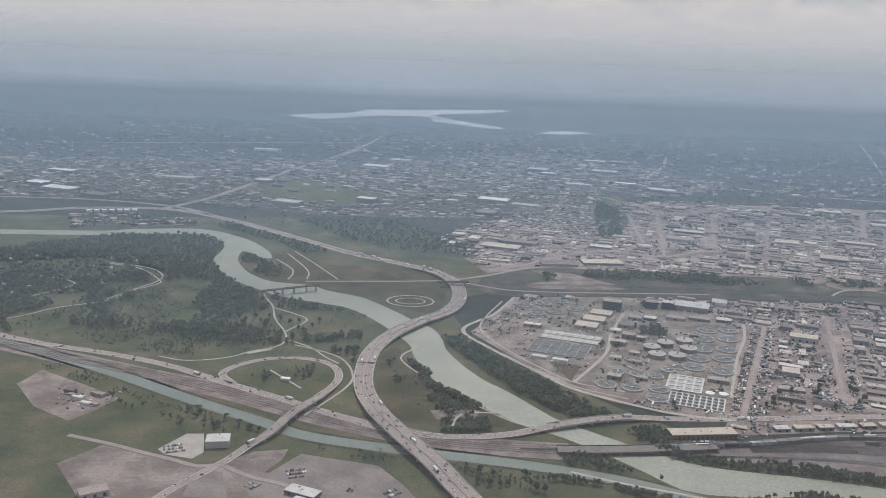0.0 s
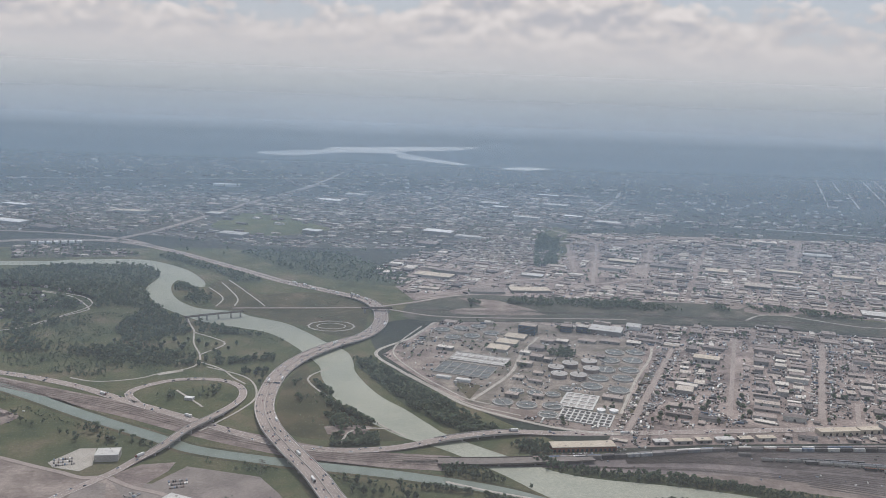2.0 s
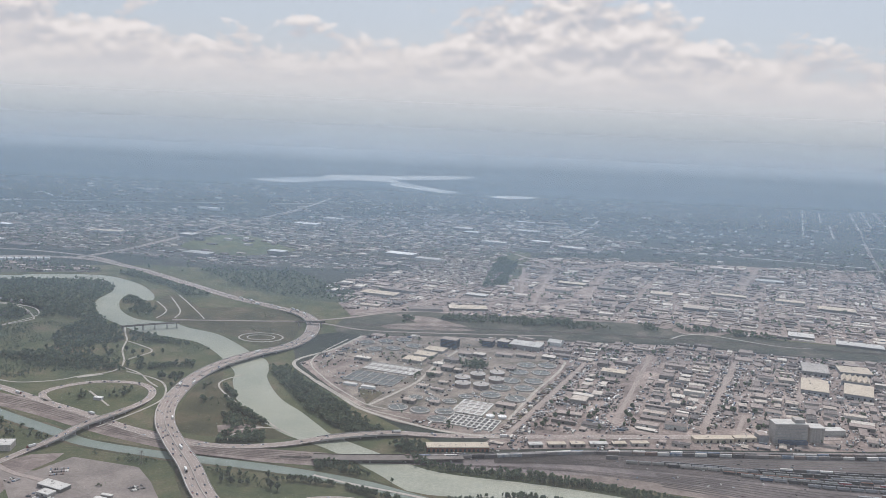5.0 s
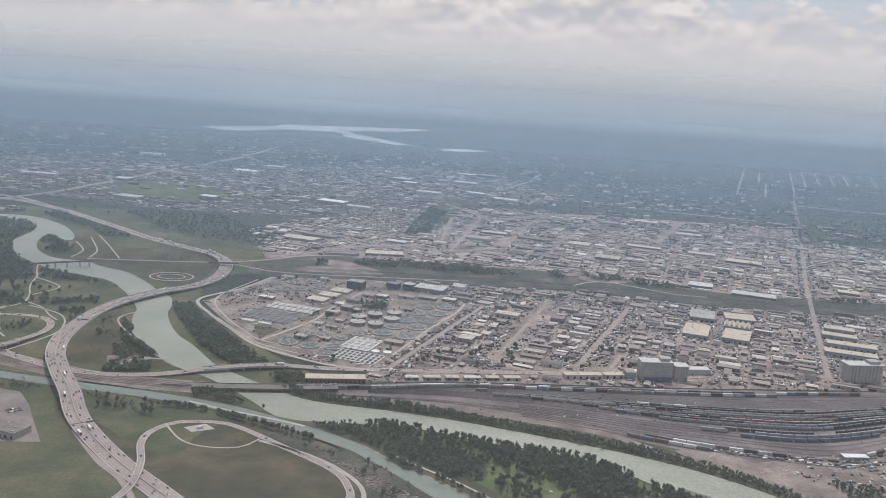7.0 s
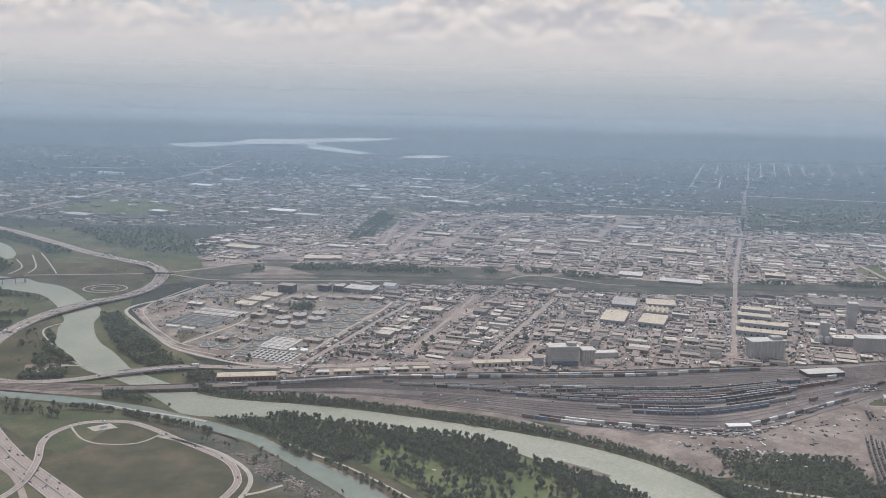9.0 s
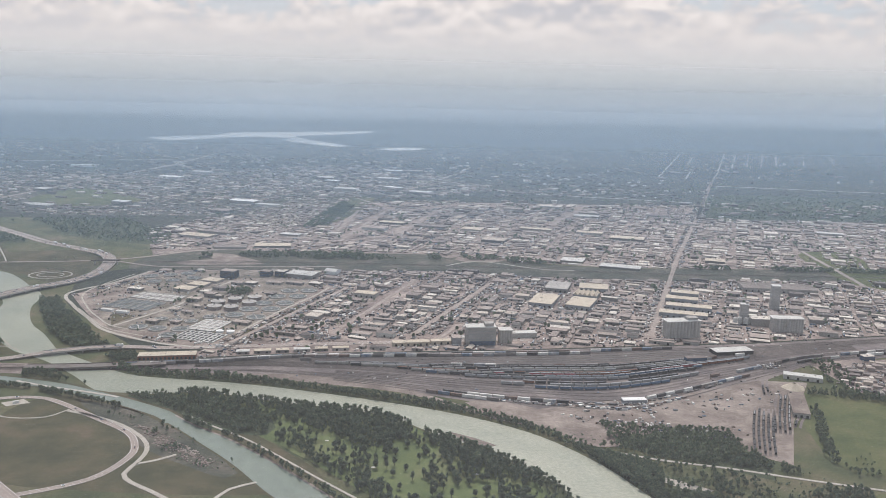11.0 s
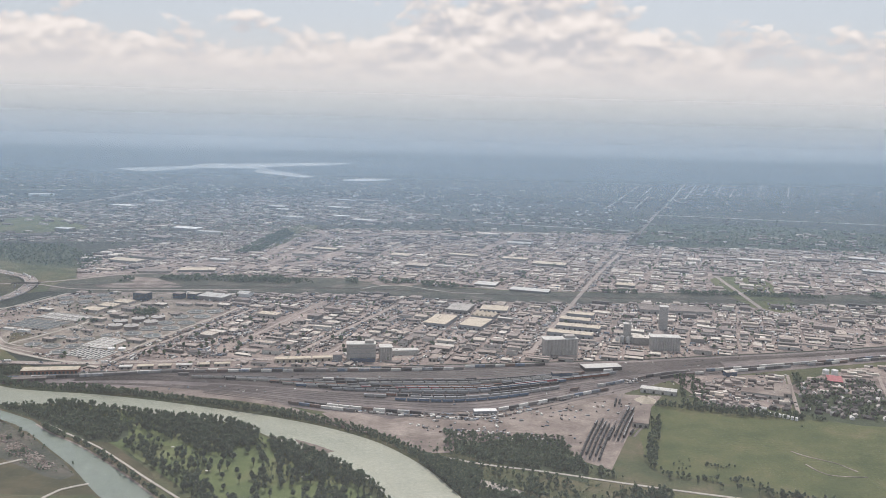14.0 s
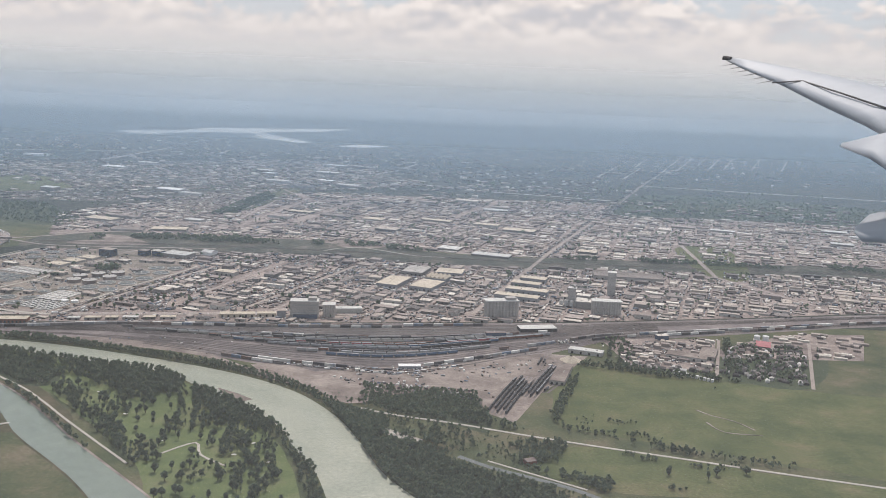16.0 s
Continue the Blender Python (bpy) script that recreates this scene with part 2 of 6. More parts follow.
CANAL = mat("canal_water", [(0.3, (0.168, 0.200, 0.163)), (0.7, (0.208, 0.238, 0.195))], 0.02, 0.25, fine=0.15, bump=0.08, spread=0.12, spec=0.3)
# base colour set near white, painting in the glint of far water
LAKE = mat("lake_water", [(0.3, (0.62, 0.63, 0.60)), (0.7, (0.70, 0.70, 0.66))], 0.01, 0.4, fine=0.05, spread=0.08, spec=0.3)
BASIN = mat("basin_water", [(0.3, (0.09, 0.105, 0.105)), (0.7, (0.15, 0.165, 0.16))], 0.06, 0.5, fine=0.6, spread=0.2, spec=0.15)
BLUEGLASS = mat("blue_glazing", [(0.3, (0.05, 0.085, 0.14)), (0.7, (0.09, 0.13, 0.19))], 0.3, 0.2, spec=0.6)
CARS = {k: mat("wagon_" + k, [(0.3, tuple(0.75 * a for a in c)), (0.7, c)], 0.25, 0.6, fine=1.5, spread=0.35) for k, c in
        {"black": (0.055, 0.056, 0.06), "grey": (0.36, 0.365, 0.375), "rust": (0.23, 0.10, 0.065), "tan": (0.44, 0.42, 0.38), "blue": (0.10, 0.165, 0.26), "white": (0.44, 0.43, 0.415), "red": (0.48, 0.14, 0.15)}.items()}

# ---- builders ----
rng = random.Random(7)
nrg = np.random.RandomState(7)
GRID = -20.0                         # bearing of the street grid
E1 = Vector((math.cos(radians(GRID)), math.sin(radians(GRID))))
E2 = Vector((-E1.y, E1.x))


def mesh_of(name, bm, material):
    me = bpy.data.meshes.new(name)
    bm.to_mesh(me)
    bm.free()
    me.materials.append(material)
    return me


def part(name, bm, material, parent, label=""):
    ob = new(name, bm if isinstance(bm, bpy.types.Mesh) else mesh_of(name, bm, material))
    ob.parent = parent
    return tagged(ob, label)


def solid(name, bm, material, label, category="", kind="", group=""):
    return tagged(new(name, mesh_of(name, bm, material)), label, category, group, kind)


def thing(name, label, category, m=None, group="", kind=""):
    ob = tagged(new(name), label, category, group, kind)
    if m is not None:
        ob.matrix_world = m
    return ob


def add_box(bm, x, y, z, sx, sy, sz, rz=0.0, bevel=0.0):
    """A box standing on z, centred on x, y."""
    c, s = math.cos(radians(rz)), math.sin(radians(rz))
    vs = []
    for zz, k in ((z, 0.0), (z + sz, bevel)):
        for a, b in ((-1, -1), (1, -1), (1, 1), (-1, 1)):
            px, py = a * (sx / 2 - k), b * (sy / 2 - k)
            vs.append(bm.verts.new((x + c * px - s * py, y + s * px + c * py, zz)))
    bm.faces.new(vs[3::-1])
    bm.faces.new(vs[4:])
    for i in range(4):
        j = (i + 1) % 4
        bm.faces.new((vs[i], vs[j], vs[4 + j], vs[4 + i]))
    return bm


def box_bm(*a, **k):
    return add_box(bmesh.new(), *a, **k)


def add_tube(bm, x, y, z, r, h, n=12, r2=None, cap=True):
    r2 = r if r2 is None else r2
    lo = [bm.verts.new((x + r * math.cos(2 * math.pi * i / n), y + r * math.sin(2 * math.pi * i / n), z)) for i in range(n)]
    hi = [bm.verts.new((x + r2 * math.cos(2 * math.pi * i / n), y + r2 * math.sin(2 * math.pi * i / n), z + h)) for i in range(n)]
    for i in range(n):
        j = (i + 1) % n
        bm.faces.new((lo[i], lo[j], hi[j], hi[i]))
    if cap:
        bm.faces.new(hi)
    return bm


def add_ring(bm, x, y, z, r, w, h, n=28):
    """A round wall."""
    rows = []
    for rr, zz in ((r, z), (r, z + h), (r - w, z + h), (r - w, z)):
        rows.append([bm.verts.new((x + rr * math.cos(2 * math.pi * i / n), y + rr * math.sin(2 * math.pi * i / n), zz)) for i in range(n)])
    for a, b in zip(rows, rows[1:]):
        for i in range(n):
            j = (i + 1) % n
            bm.faces.new((a[i], a[j], b[j], b[i]))
    return bm


def smooth(pts, closed=False, step=8.0):
    """A smooth line through the points."""
    P = [Vector(p) for p in pts]
    n = len(P)
    out = []
    for i in range(n if closed else n - 1):
        g = (lambda k: P[k % n]) if closed else (lambda k: P[min(max(k, 0), n - 1)])
        a, b, c, d = g(i - 1), g(i), g(i + 1), g(i + 2)
        m = max(1, int((c - b).length / step))
        for k in range(m):
            t = k / m
            out.append(0.5 * (2 * b + (c - a) * t + (2 * a - 5 * b + 4 * c - d) * t * t + (3 * b - a - 3 * c + d) * t ** 3))
    if not closed:
        out.append(P[-1])
    return out


def level(line, h):
    """Heights along a line: h is a number, or (share of the length, height) rows."""
    if isinstance(h, (int, float)):
        return [h] * len(line)
    run = np.cumsum([0.0] + [(b - a).length for a, b in zip(line, line[1:])])
    return list(np.interp(run / run[-1], [a for a, _ in h], [b for _, b in h]))


def sides(line, off):
    out = []
    for i, p in enumerate(line):
        t = (line[min(i + 1, len(line) - 1)] - line[max(i - 1, 0)]).normalized()
        out.append(Vector((p.x + t.y * off, p.y - t.x * off)))
    return out


def strip(line, width, z, thick=0.0, offset=0.0):
    """A band along a line, with sides where it has thickness."""
    bm = bmesh.new()
    z = level(line, z)
    L, R = sides(line, offset - width / 2), sides(line, offset + width / 2)
    rows = [[bm.verts.new((p.x, p.y, h)) for p, h in zip(L, z)], [bm.verts.new((p.x, p.y, h)) for p, h in zip(R, z)]]
    if thick:
        rows.append([bm.verts.new((p.x, p.y, h - thick)) for p, h in zip(R, z)])
        rows.append([bm.verts.new((p.x, p.y, h - thick)) for p, h in zip(L, z)])
        rows.append(rows[0])
    for a, b in zip(rows, rows[1:]):
        for i in range(len(line) - 1):
            bm.faces.new((a[i], b[i], b[i + 1], a[i + 1]))
    return bm


def dashes(line, offset, z, width=0.16, on=1.5, off=3.0):
    bm = bmesh.new()
    Lz = level(line, z)
    mid = sides(line, offset)
    run = np.cumsum([0.0] + [(b - a).length for a, b in zip(mid, mid[1:])])
    xs, ys = [p.x for p in mid], [p.y for p in mid]
    s = 0.0
    while s + on < run[-1]:
        a = Vector((np.interp(s, run, xs), np.interp(s, run, ys)))
        b = Vector((np.interp(s + on, run, xs), np.interp(s + on, run, ys)))
        n = (b - a).normalized().orthogonal() * width / 2
        za = float(np.interp(s, run, Lz))
        zb = float(np.interp(s + on, run, Lz))
        bm.faces.new([bm.verts.new((q.x, q.y, h)) for q, h in ((a + n, za), (a - n, za), (b - n, zb), (b + n, zb))])
        s += on + off
    return bm


# a coarse map of what is taken, so that trees and yards keep off roads, water and buildings
X0, Y0, CELL = -1000.0, 150.0, 2.0
TAKEN = np.zeros((1300, 1300), bool)


def take_disc(x, y, r):
    i0, i1 = int((x - r - X0) / CELL), int((x + r - X0) / CELL) + 1
    j0, j1 = int((y - r - Y0) / CELL), int((y + r - Y0) / CELL) + 1
    TAKEN[max(i0, 0):max(i1, 0), max(j0, 0):max(j1, 0)] = True


def take_line(line, r):
    for a, b in zip(line, line[1:]):
        n = max(1, int((b - a).length / CELL))
        for k in range(n):
            p = a.lerp(b, k / n)
            take_disc(p.x, p.y, r)


def inside(poly, x, y):
    """Which of the points lie in the polygon (numpy)."""
    P = np.array([(p[0], p[1]) for p in poly])
    res = np.zeros(np.shape(x), bool)
    j = len(P) - 1
    for i in range(len(P)):
        cond = (P[i, 1] > y) != (P[j, 1] > y)
        xx = (P[j, 0] - P[i, 0]) * (y - P[i, 1]) / (P[j, 1] - P[i, 1] + 1e-9) + P[i, 0]
        res ^= cond & (x < xx)
        j = i
    return res


GX, GY = np.meshgrid(X0 + CELL * (np.arange(1300) + 0.5), Y0 + CELL * (np.arange(1300) + 0.5), indexing="ij")


def take_poly(poly):
    xs, ys = [p[0] for p in poly], [p[1] for p in poly]
    i0, i1 = [min(max(int((v - X0) / CELL) + k, 0), 1300) for v, k in ((min(xs), -1), (max(xs), 2))]
    j0, j1 = [min(max(int((v - Y0) / CELL) + k, 0), 1300) for v, k in ((min(ys), -1), (max(ys), 2))]
    if i1 > i0 and j1 > j0:
        TAKEN[i0:i1, j0:j1] |= inside(poly, GX[i0:i1, j0:j1], GY[i0:i1, j0:j1])


def busy(x, y):
    """Whether one point is taken."""
    i, j = int((x - X0) / CELL), int((y - Y0) / CELL)
    return 0 <= i < 1300 and 0 <= j < 1300 and bool(TAKEN[i, j])


def within(poly, x, y):
    """Whether one point lies in the polygon."""
    res, (px, py) = False, poly[-1][:2]
    for p in poly:
        qx, qy = p[0], p[1]
        if (qy > y) != (py > y) and x < (px - qx) * (y - qy) / (py - qy) + qx:
            res = not res
        px, py = qx, qy
    return res


def is_taken(x, y):
    i = ((np.asarray(x) - X0) / CELL).astype(int)
    j = ((np.asarray(y) - Y0) / CELL).astype(int)
    ok = (i >= 0) & (i < 1300) & (j >= 0) & (j < 1300)
    out = np.zeros(np.shape(i), bool)
    out[ok] = TAKEN[i[ok], j[ok]]
    return out


def scatter(poly, count, free=True):
    P = np.array([(p[0], p[1]) for p in poly])
    lo, hi = P.min(0), P.max(0)
    got = []
    for _ in range(40):
        q = nrg.uniform(lo, hi, (count * 2, 2))
        keep = inside(poly, q[:, 0], q[:, 1])
        if free:
            keep &= ~is_taken(q[:, 0], q[:, 1])
        got.extend(q[keep].tolist())
        if len(got) >= count:
            break
    return got[:count]


def patch(name, pts, z, material, label, round_off=True, take=False):
    poly = smooth(pts, True, 12.0) if round_off else [Vector(p) for p in pts]
    bm = bmesh.new()
    vs = []
    for i, p in enumerate(poly):
        k = 1.6 if round_off else 0.0
        o = Vector((noise.noise((p.x * 0.11, p.y * 0.11, z)), noise.noise((p.x * 0.11, p.y * 0.11, z + 9)))) * k
        vs.append(bm.verts.new((p.x + o.x, p.y + o.y, z)))
    f = bm.faces.new(vs)
    f.normal_update()
    if f.normal.z < 0:
        f.normal_flip()
    bmesh.ops.triangulate(bm, faces=bm.faces[:])
    if take:
        take_poly(poly)
    solid(name, bm, material, label, kind="structure")
    return poly


def stuff_boxes(name, rows, material, label, category, pitched=False):
    """Many small blocks in one mesh; a row: x, y, z, length, width, height, bearing."""
    R = np.array(rows, float)
    n = len(R)
    base = np.array([(-.5, -.5, 0), (.5, -.5, 0), (.5, .5, 0), (-.5, .5, 0), (-.5, -.5, 1), (.5, -.5, 1), (.5, .5, 1), (-.5, .5, 1)])
    faces = [(4, 5, 6, 7), (0, 1, 5, 4), (1, 2, 6, 5), (2, 3, 7, 6), (3, 0, 4, 7)]
    if pitched:
        base = np.array([(-.5, -.5, 0), (.5, -.5, 0), (.5, .5, 0), (-.5, .5, 0), (-.5, -.5, .6), (.5, -.5, .6), (.5, .5, .6), (-.5, .5, .6), (-.5, 0, 1), (.5, 0, 1)])
        faces = [(4, 5, 9, 8), (6, 7, 8, 9), (0, 1, 5, 4), (2, 3, 7, 6), (1, 2, 6, 9, 5), (3, 0, 4, 8, 7)]
    a = np.radians(R[:, 6])
    V = base[None] * R[:, None, 3:6]
    X = R[:, None, 0] + np.cos(a)[:, None] * V[:, :, 0] - np.sin(a)[:, None] * V[:, :, 1]
    Y = R[:, None, 1] + np.sin(a)[:, None] * V[:, :, 0] + np.cos(a)[:, None] * V[:, :, 1]
    Z = R[:, None, 2] + V[:, :, 2]
    co = np.stack([X, Y, Z], -1).reshape(-1, 3)
    k = len(base)
    fs = [tuple(i * k + v for v in f) for i in range(n) for f in faces]
    me = bpy.data.meshes.new(name)
    me.from_pydata(co.tolist(), [], fs)
    me.materials.append(material)
    return tagged(new(name, me), label, category, kind="stuff")


def crown_data(seed, clumps, height, spread, tall=1.0, size=0.3):
    """Leaf clumps of one crown, as vertices and faces."""
    r = np.random.RandomState(seed)
    oc = np.array([(-1, -.7, 0), (1, -.6, 0), (.8, .8, 0), (-.7, .9, 0), (0, -.8, -.9), (.15, .9, -.8), (-.1, .8, .9), (0, -.9, .8)], float)
    of = [(0, 1, 2), (0, 2, 3), (4, 5, 6), (4, 6, 7)]
    V, F = [], []
    lobes = [(r.uniform(-.45, .45) * spread, r.uniform(-.45, .45) * spread, height * r.uniform(0.42, 0.78), spread * r.uniform(0.38, 0.62)) for _ in range(5)]
    lobes.append((0, 0, height * 0.72, spread * 0.5))
    for i in range(clumps):
        lx, ly, lz, lr = lobes[i % len(lobes)]
        d = r.normal(size=3)
        d /= np.linalg.norm(d)
        d *= lr * r.uniform(0.55, 1.05)
        c = np.array((lx + d[0], ly + d[1], max(height * 0.16, lz + d[2] * tall)))
        s = size * spread * r.uniform(0.6, 1.25) * np.array((1, 1, 0.75))
        q, _ = np.linalg.qr(r.normal(size=(3, 3)) * 0.45 + np.eye(3))
        F += [tuple(len(V) + v for v in f) for f in of]
        V += [tuple(c + (q @ (o * s * r.uniform(0.7, 1.2)))) for o in oc]
    return V, F


def stuff_trees(name, spots, label, height=(3.5, 6.5), clumps=16, kinds=5, tall=1.0, size=0.34, category="trees", slim=1.0):
    """Woods too many to count: trunks and crowns of leaf clumps in one mesh."""
    shapes = []
    for k in range(kinds):
        wide = (0.42, 0.30, 0.38, 0.20, 0.34)[k % 5] * slim
        V, F = crown_data(100 + k + clumps, clumps, 1.0, wide, 1.0 if wide > 0.25 else 1.6, size / slim ** 0.5)
        n = len(V)
        V += [(0.03, 0, 0), (-0.015, 0.026, 0), (-0.015, -0.026, 0), (0, 0, 0.6)]
        F += [(n, n + 1, n + 3), (n + 1, n + 2, n + 3), (n + 2, n, n + 3)]
        shapes.append((np.array(V), np.array(F)))
    co, fs, at = [], [], 0
    for i, (x, y) in enumerate(spots):
        V, F = shapes[i % kinds]
        h = nrg.uniform(*height) * (0.75 + 0.5 * abs(noise.noise((x * 0.02, y * 0.02, 3.0))))
        a = nrg.uniform(0, 6.3)
        w = h * nrg.uniform(0.85, 1.25)
        c, s = math.cos(a), math.sin(a)
        co.append(np.stack([x + w * (c * V[:, 0] - s * V[:, 1]), y + w * (s * V[:, 0] + c * V[:, 1]), h * V[:, 2]], -1))
        fs.append(F + at)
        at += len(V)
    co, fs = np.concatenate(co), np.concatenate(fs)
    me = bpy.data.meshes.new(name)
    me.vertices.add(len(co))
    me.vertices.foreach_set("co", co.ravel())
    me.loops.add(len(fs) * 3)
    me.loops.foreach_set("vertex_index", fs.ravel().astype(np.int32))
    me.polygons.add(len(fs))
    me.polygons.foreach_set("loop_start", np.arange(0, len(fs) * 3, 3, dtype=np.int32))
    me.update(calc_edges=True)
    me.materials.append(LEAF)
    return tagged(new(name, me), label, category, kind="stuff")

# ---- ground and land cover ----
bm = bmesh.new()
bmesh.ops.create_grid(bm, x_segments=24, y_segments=24, size=7000.0)
solid("ground", bm, FAR_LAND, "wide flat plain of woods and suburbs fading into haze", kind="structure")

patch("grassland", [(-760, 300), (0, 180), (500, 60), (1300, 60), (1300, 560), (900, 650), (620, 610), (300, 570), (190, 580), (110, 660), (30, 790), (70, 930), (500, 945), (1300, 905), (1300, 970), (700, 985), (460, 1040), (120, 1055), (0, 1120), (-190, 1290), (-420, 1260), (-760, 1150)], 0.06, GRASS, "rough parkland grass along the river")
IND1 = patch("industrial_ground", [(34, 790), (60, 742), (108, 660), (181, 616), (214, 604), (200, 578), (285, 592), (490, 610), (710, 638), (892, 674), (1026, 707), (1400, 770), (1500, 900), (814, 902), (700, 890), (540, 908), (444, 932), (309, 928), (175, 926), (84, 914), (60, 850)], 0.12, YARDS, "dusty paved yards of an industrial district", False)
TRAILERS = [(120, 1411), (169, 1501), (258, 1455), (242, 1322), (202, 1245), (137, 1283)]
WORKS = [(49, 793), (80, 883), (188, 929), (299, 853), (226, 626), (184, 620), (110, 668)]
IND2 = patch("industrial_ground_far", [(60, 1010), (121, 1052), (239, 1043), (459, 1037), (526, 1000), (658, 965), (844, 968), (1400, 975), (1600, 1330), (1102, 1385), (910, 1380), (972, 1560), (700, 1548), (383, 1556), (310, 1540), (290, 1400), (230, 1345), (85, 1336), (0, 1190)], 0.12, YARDS, "paved yards of the farther industrial district", False)
COMM = patch("commercial_ground", [(-1300, 1420), (-700, 1400), (-400, 1400), (-190, 1330), (80, 1345), (231, 1362), (300, 1560), (570, 1740), (477, 1980), (396, 2187), (135, 2205), (-110, 1964), (-423, 1943), (-800, 1850), (-1400, 1700)], 0.10, SUBURB, "paved lots of a far commercial district")
patch("trailer_park_ground", TRAILERS, 0.17, WORKYARD, "brown ground of a mobile home park")
patch("bare_lot", [(416, 1035), (443, 1071), (498, 1062), (448, 1014)], 0.2, DIRT, "bare beige lot beside the embankment", False)
patch("dirt_field", [(112, 1032), (160, 1022), (205, 976), (146, 982)], 0.2, DIRT, "bare brown field beside the embankment", False)
patch("river_flat", [(-190, 1042), (-176, 1086), (-103, 971), (-123, 944), (-158, 947)], 0.15, VERGE, "dry worn grass on the point of the river bend")
patch("path_lot", [(0, 605), (16, 612), (36, 608), (32, 594), (4, 592)], 0.2, DIRT, "bare pinkish dirt lot beside the riverside path")
LOTS = patch("riverside_lots", [(-526, 1262), (-446, 1288), (-345, 1251), (-326, 1220), (-403, 1201), (-487, 1180)], 0.16, SUBURB, "low lots and yards between highway and river", False)
patch("creek_ground", [(255, 1260), (300, 1380), (330, 1590), (290, 1600), (240, 1420), (220, 1280)], 0.16, GRASS, "green creek valley between yards")
patch("far_meadow", [(-297, 1510), (-267, 1661), (-201, 1655), (-116, 1543), (-95, 1498), (-169, 1424), (-239, 1448)], 0.16, FIELD, "pale green empty field", take=True)
YARD = patch("rail_yard_ground", [(120, 556), (192, 566), (285, 588), (490, 607), (710, 634), (892, 670), (1026, 702), (1500, 790), (1500, 760), (1001, 650), (873, 612), (731, 570), (673, 526), (627, 500), (574, 462), (547, 450), (520, 456), (484, 462), (432, 480), (356, 512), (276, 537), (204, 539)], 0.18, GRAVEL, "grey-brown ballast and gravel of the railway yard", False)
patch("spur_yard_ground", [(484, 464), (505, 440), (523, 425), (548, 415), (573, 430), (606, 424), (612, 385), (632, 367), (662, 437), (712, 526), (673, 530), (620, 506)], 0.20, DIRT, "bare pinkish-brown dirt of a storage yard", False)
patch("mixed_yard_ground", [(733, 590), (744, 500), (812, 497), (846, 592), (800, 588)], 0.20, YARDS, "sandy yards beside the railway", False)
patch("lot_ground", [(-206, 537), (-181, 525), (-148, 510), (-125, 514), (-103, 493), (-100, 460), (-124, 423), (-189, 454), (-226, 506)], 0.15, DIRT, "worn paved lots beside local streets", False)
patch("meadow", [(690, 500), (776, 476), (877, 451), (1000, 410), (980, 250), (814, 304), (752, 326), (701, 346), (662, 366), (668, 430)], 0.16, FIELD, "broad bright green meadow")
patch("lower_meadow", [(650, 322), (696, 326), (777, 296), (860, 270), (840, 225), (758, 255), (683, 262), (640, 285)], 0.16, FIELD, "green meadow beside a gravel track")
patch("street_green", [(229, 640), (235, 638), (284, 756), (277, 760)], 0.2, VERGE, "green strip beside the street", False)
patch("golf_course", [(212, 500), (280, 478), (365, 452), (392, 428), (440, 375), (466, 340), (494, 270), (500, 200), (440, 190), (400, 280), (371, 320), (300, 402), (250, 450)], 0.16, GOLF, "mown golf course turf between two waters")
patch("interchange_grass", [(-6, 520), (40, 470), (100, 425), (112, 470), (150, 490), (215, 470), (300, 400), (330, 330), (150, 340), (80, 400), (20, 460)], 0.14, VERGE, "dry mown grass inside the interchange")
patch("rubble_ground", [(150, 476), (171, 470), (196, 456), (226, 428), (252, 402), (286, 354), (279, 347), (255, 363), (237, 375), (206, 406), (178, 440)], 0.20, SCRUB, "strip of brown rubble, tracks and spoil heaps")
patch("river_bank_dirt", [(215, 536), (321, 536), (380, 511), (438, 464), (489, 450), (529, 444), (513, 416), (499, 421), (455, 441), (420, 468), (382, 497), (326, 514), (253, 532)], 0.21, DIRT, "bare brown bank between railway and river trees")
patch("works_ground", WORKS, 0.2, WORKYARD, "gravel, dirt and worn grass between the treatment tanks", False)
patch("works_grass", [(99, 715), (124, 710), (111, 674)], 0.24, VERGE, "dry grass triangle beside the basins", False)
patch("works_dirt", [(54, 779), (63, 809), (88, 820), (97, 796), (80, 748), (67, 746)], 0.24, DIRT, "bare brown plot beside the treatment basins")
patch("works_dirt", [(118, 652), (146, 666), (187, 646), (153, 627)], 0.24, DIRT, "bare brown plot beside the treatment basins")
patch("yard_edge_dirt", [(430, 476), (444, 484), (468, 474), (500, 454), (530, 446), (527, 396), (500, 404), (486, 428), (460, 444), (442, 458)], 0.225, DIRT, "bare brown dirt along the edge of the rail yard")
patch("gravel_inlet", [(539, 353), (550, 347), (569, 332), (566, 329), (550, 335), (542, 343)], 0.21, PATH, "pale gravel inlet among willows")
EAST = patch("east_yards", [(831, 553), (880, 591), (941, 621), (1004, 624), (961, 537), (833, 534)], 0.2, YARDS, "sandy yards beside the main lines", False)
patch("embankment", [(60, 922), (180, 930), (310, 934), (450, 938), (540, 914), (700, 896), (820, 906), (1500, 903), (1500, 973), (844, 966), (658, 963), (526, 998), (459, 1035), (239, 1041), (121, 1050), (60, 1008)], 0.10, SCRUB, "dark overgrown railway embankment")
patch("verge_grass", [(-44, 700), (-40, 640), (-25, 590), (20, 580), (70, 588), (40, 612), (-5, 660), (-25, 720), (-32, 752)], 0.14, VERGE, "mown grass between highway and river")
patch("upper_verge", [(-170, 985), (-60, 1035), (0, 985), (10, 960), (10, 880), (-10, 845), (-60, 890), (-130, 935)], 0.14, VERGE, "mown grass inside the highway bend")

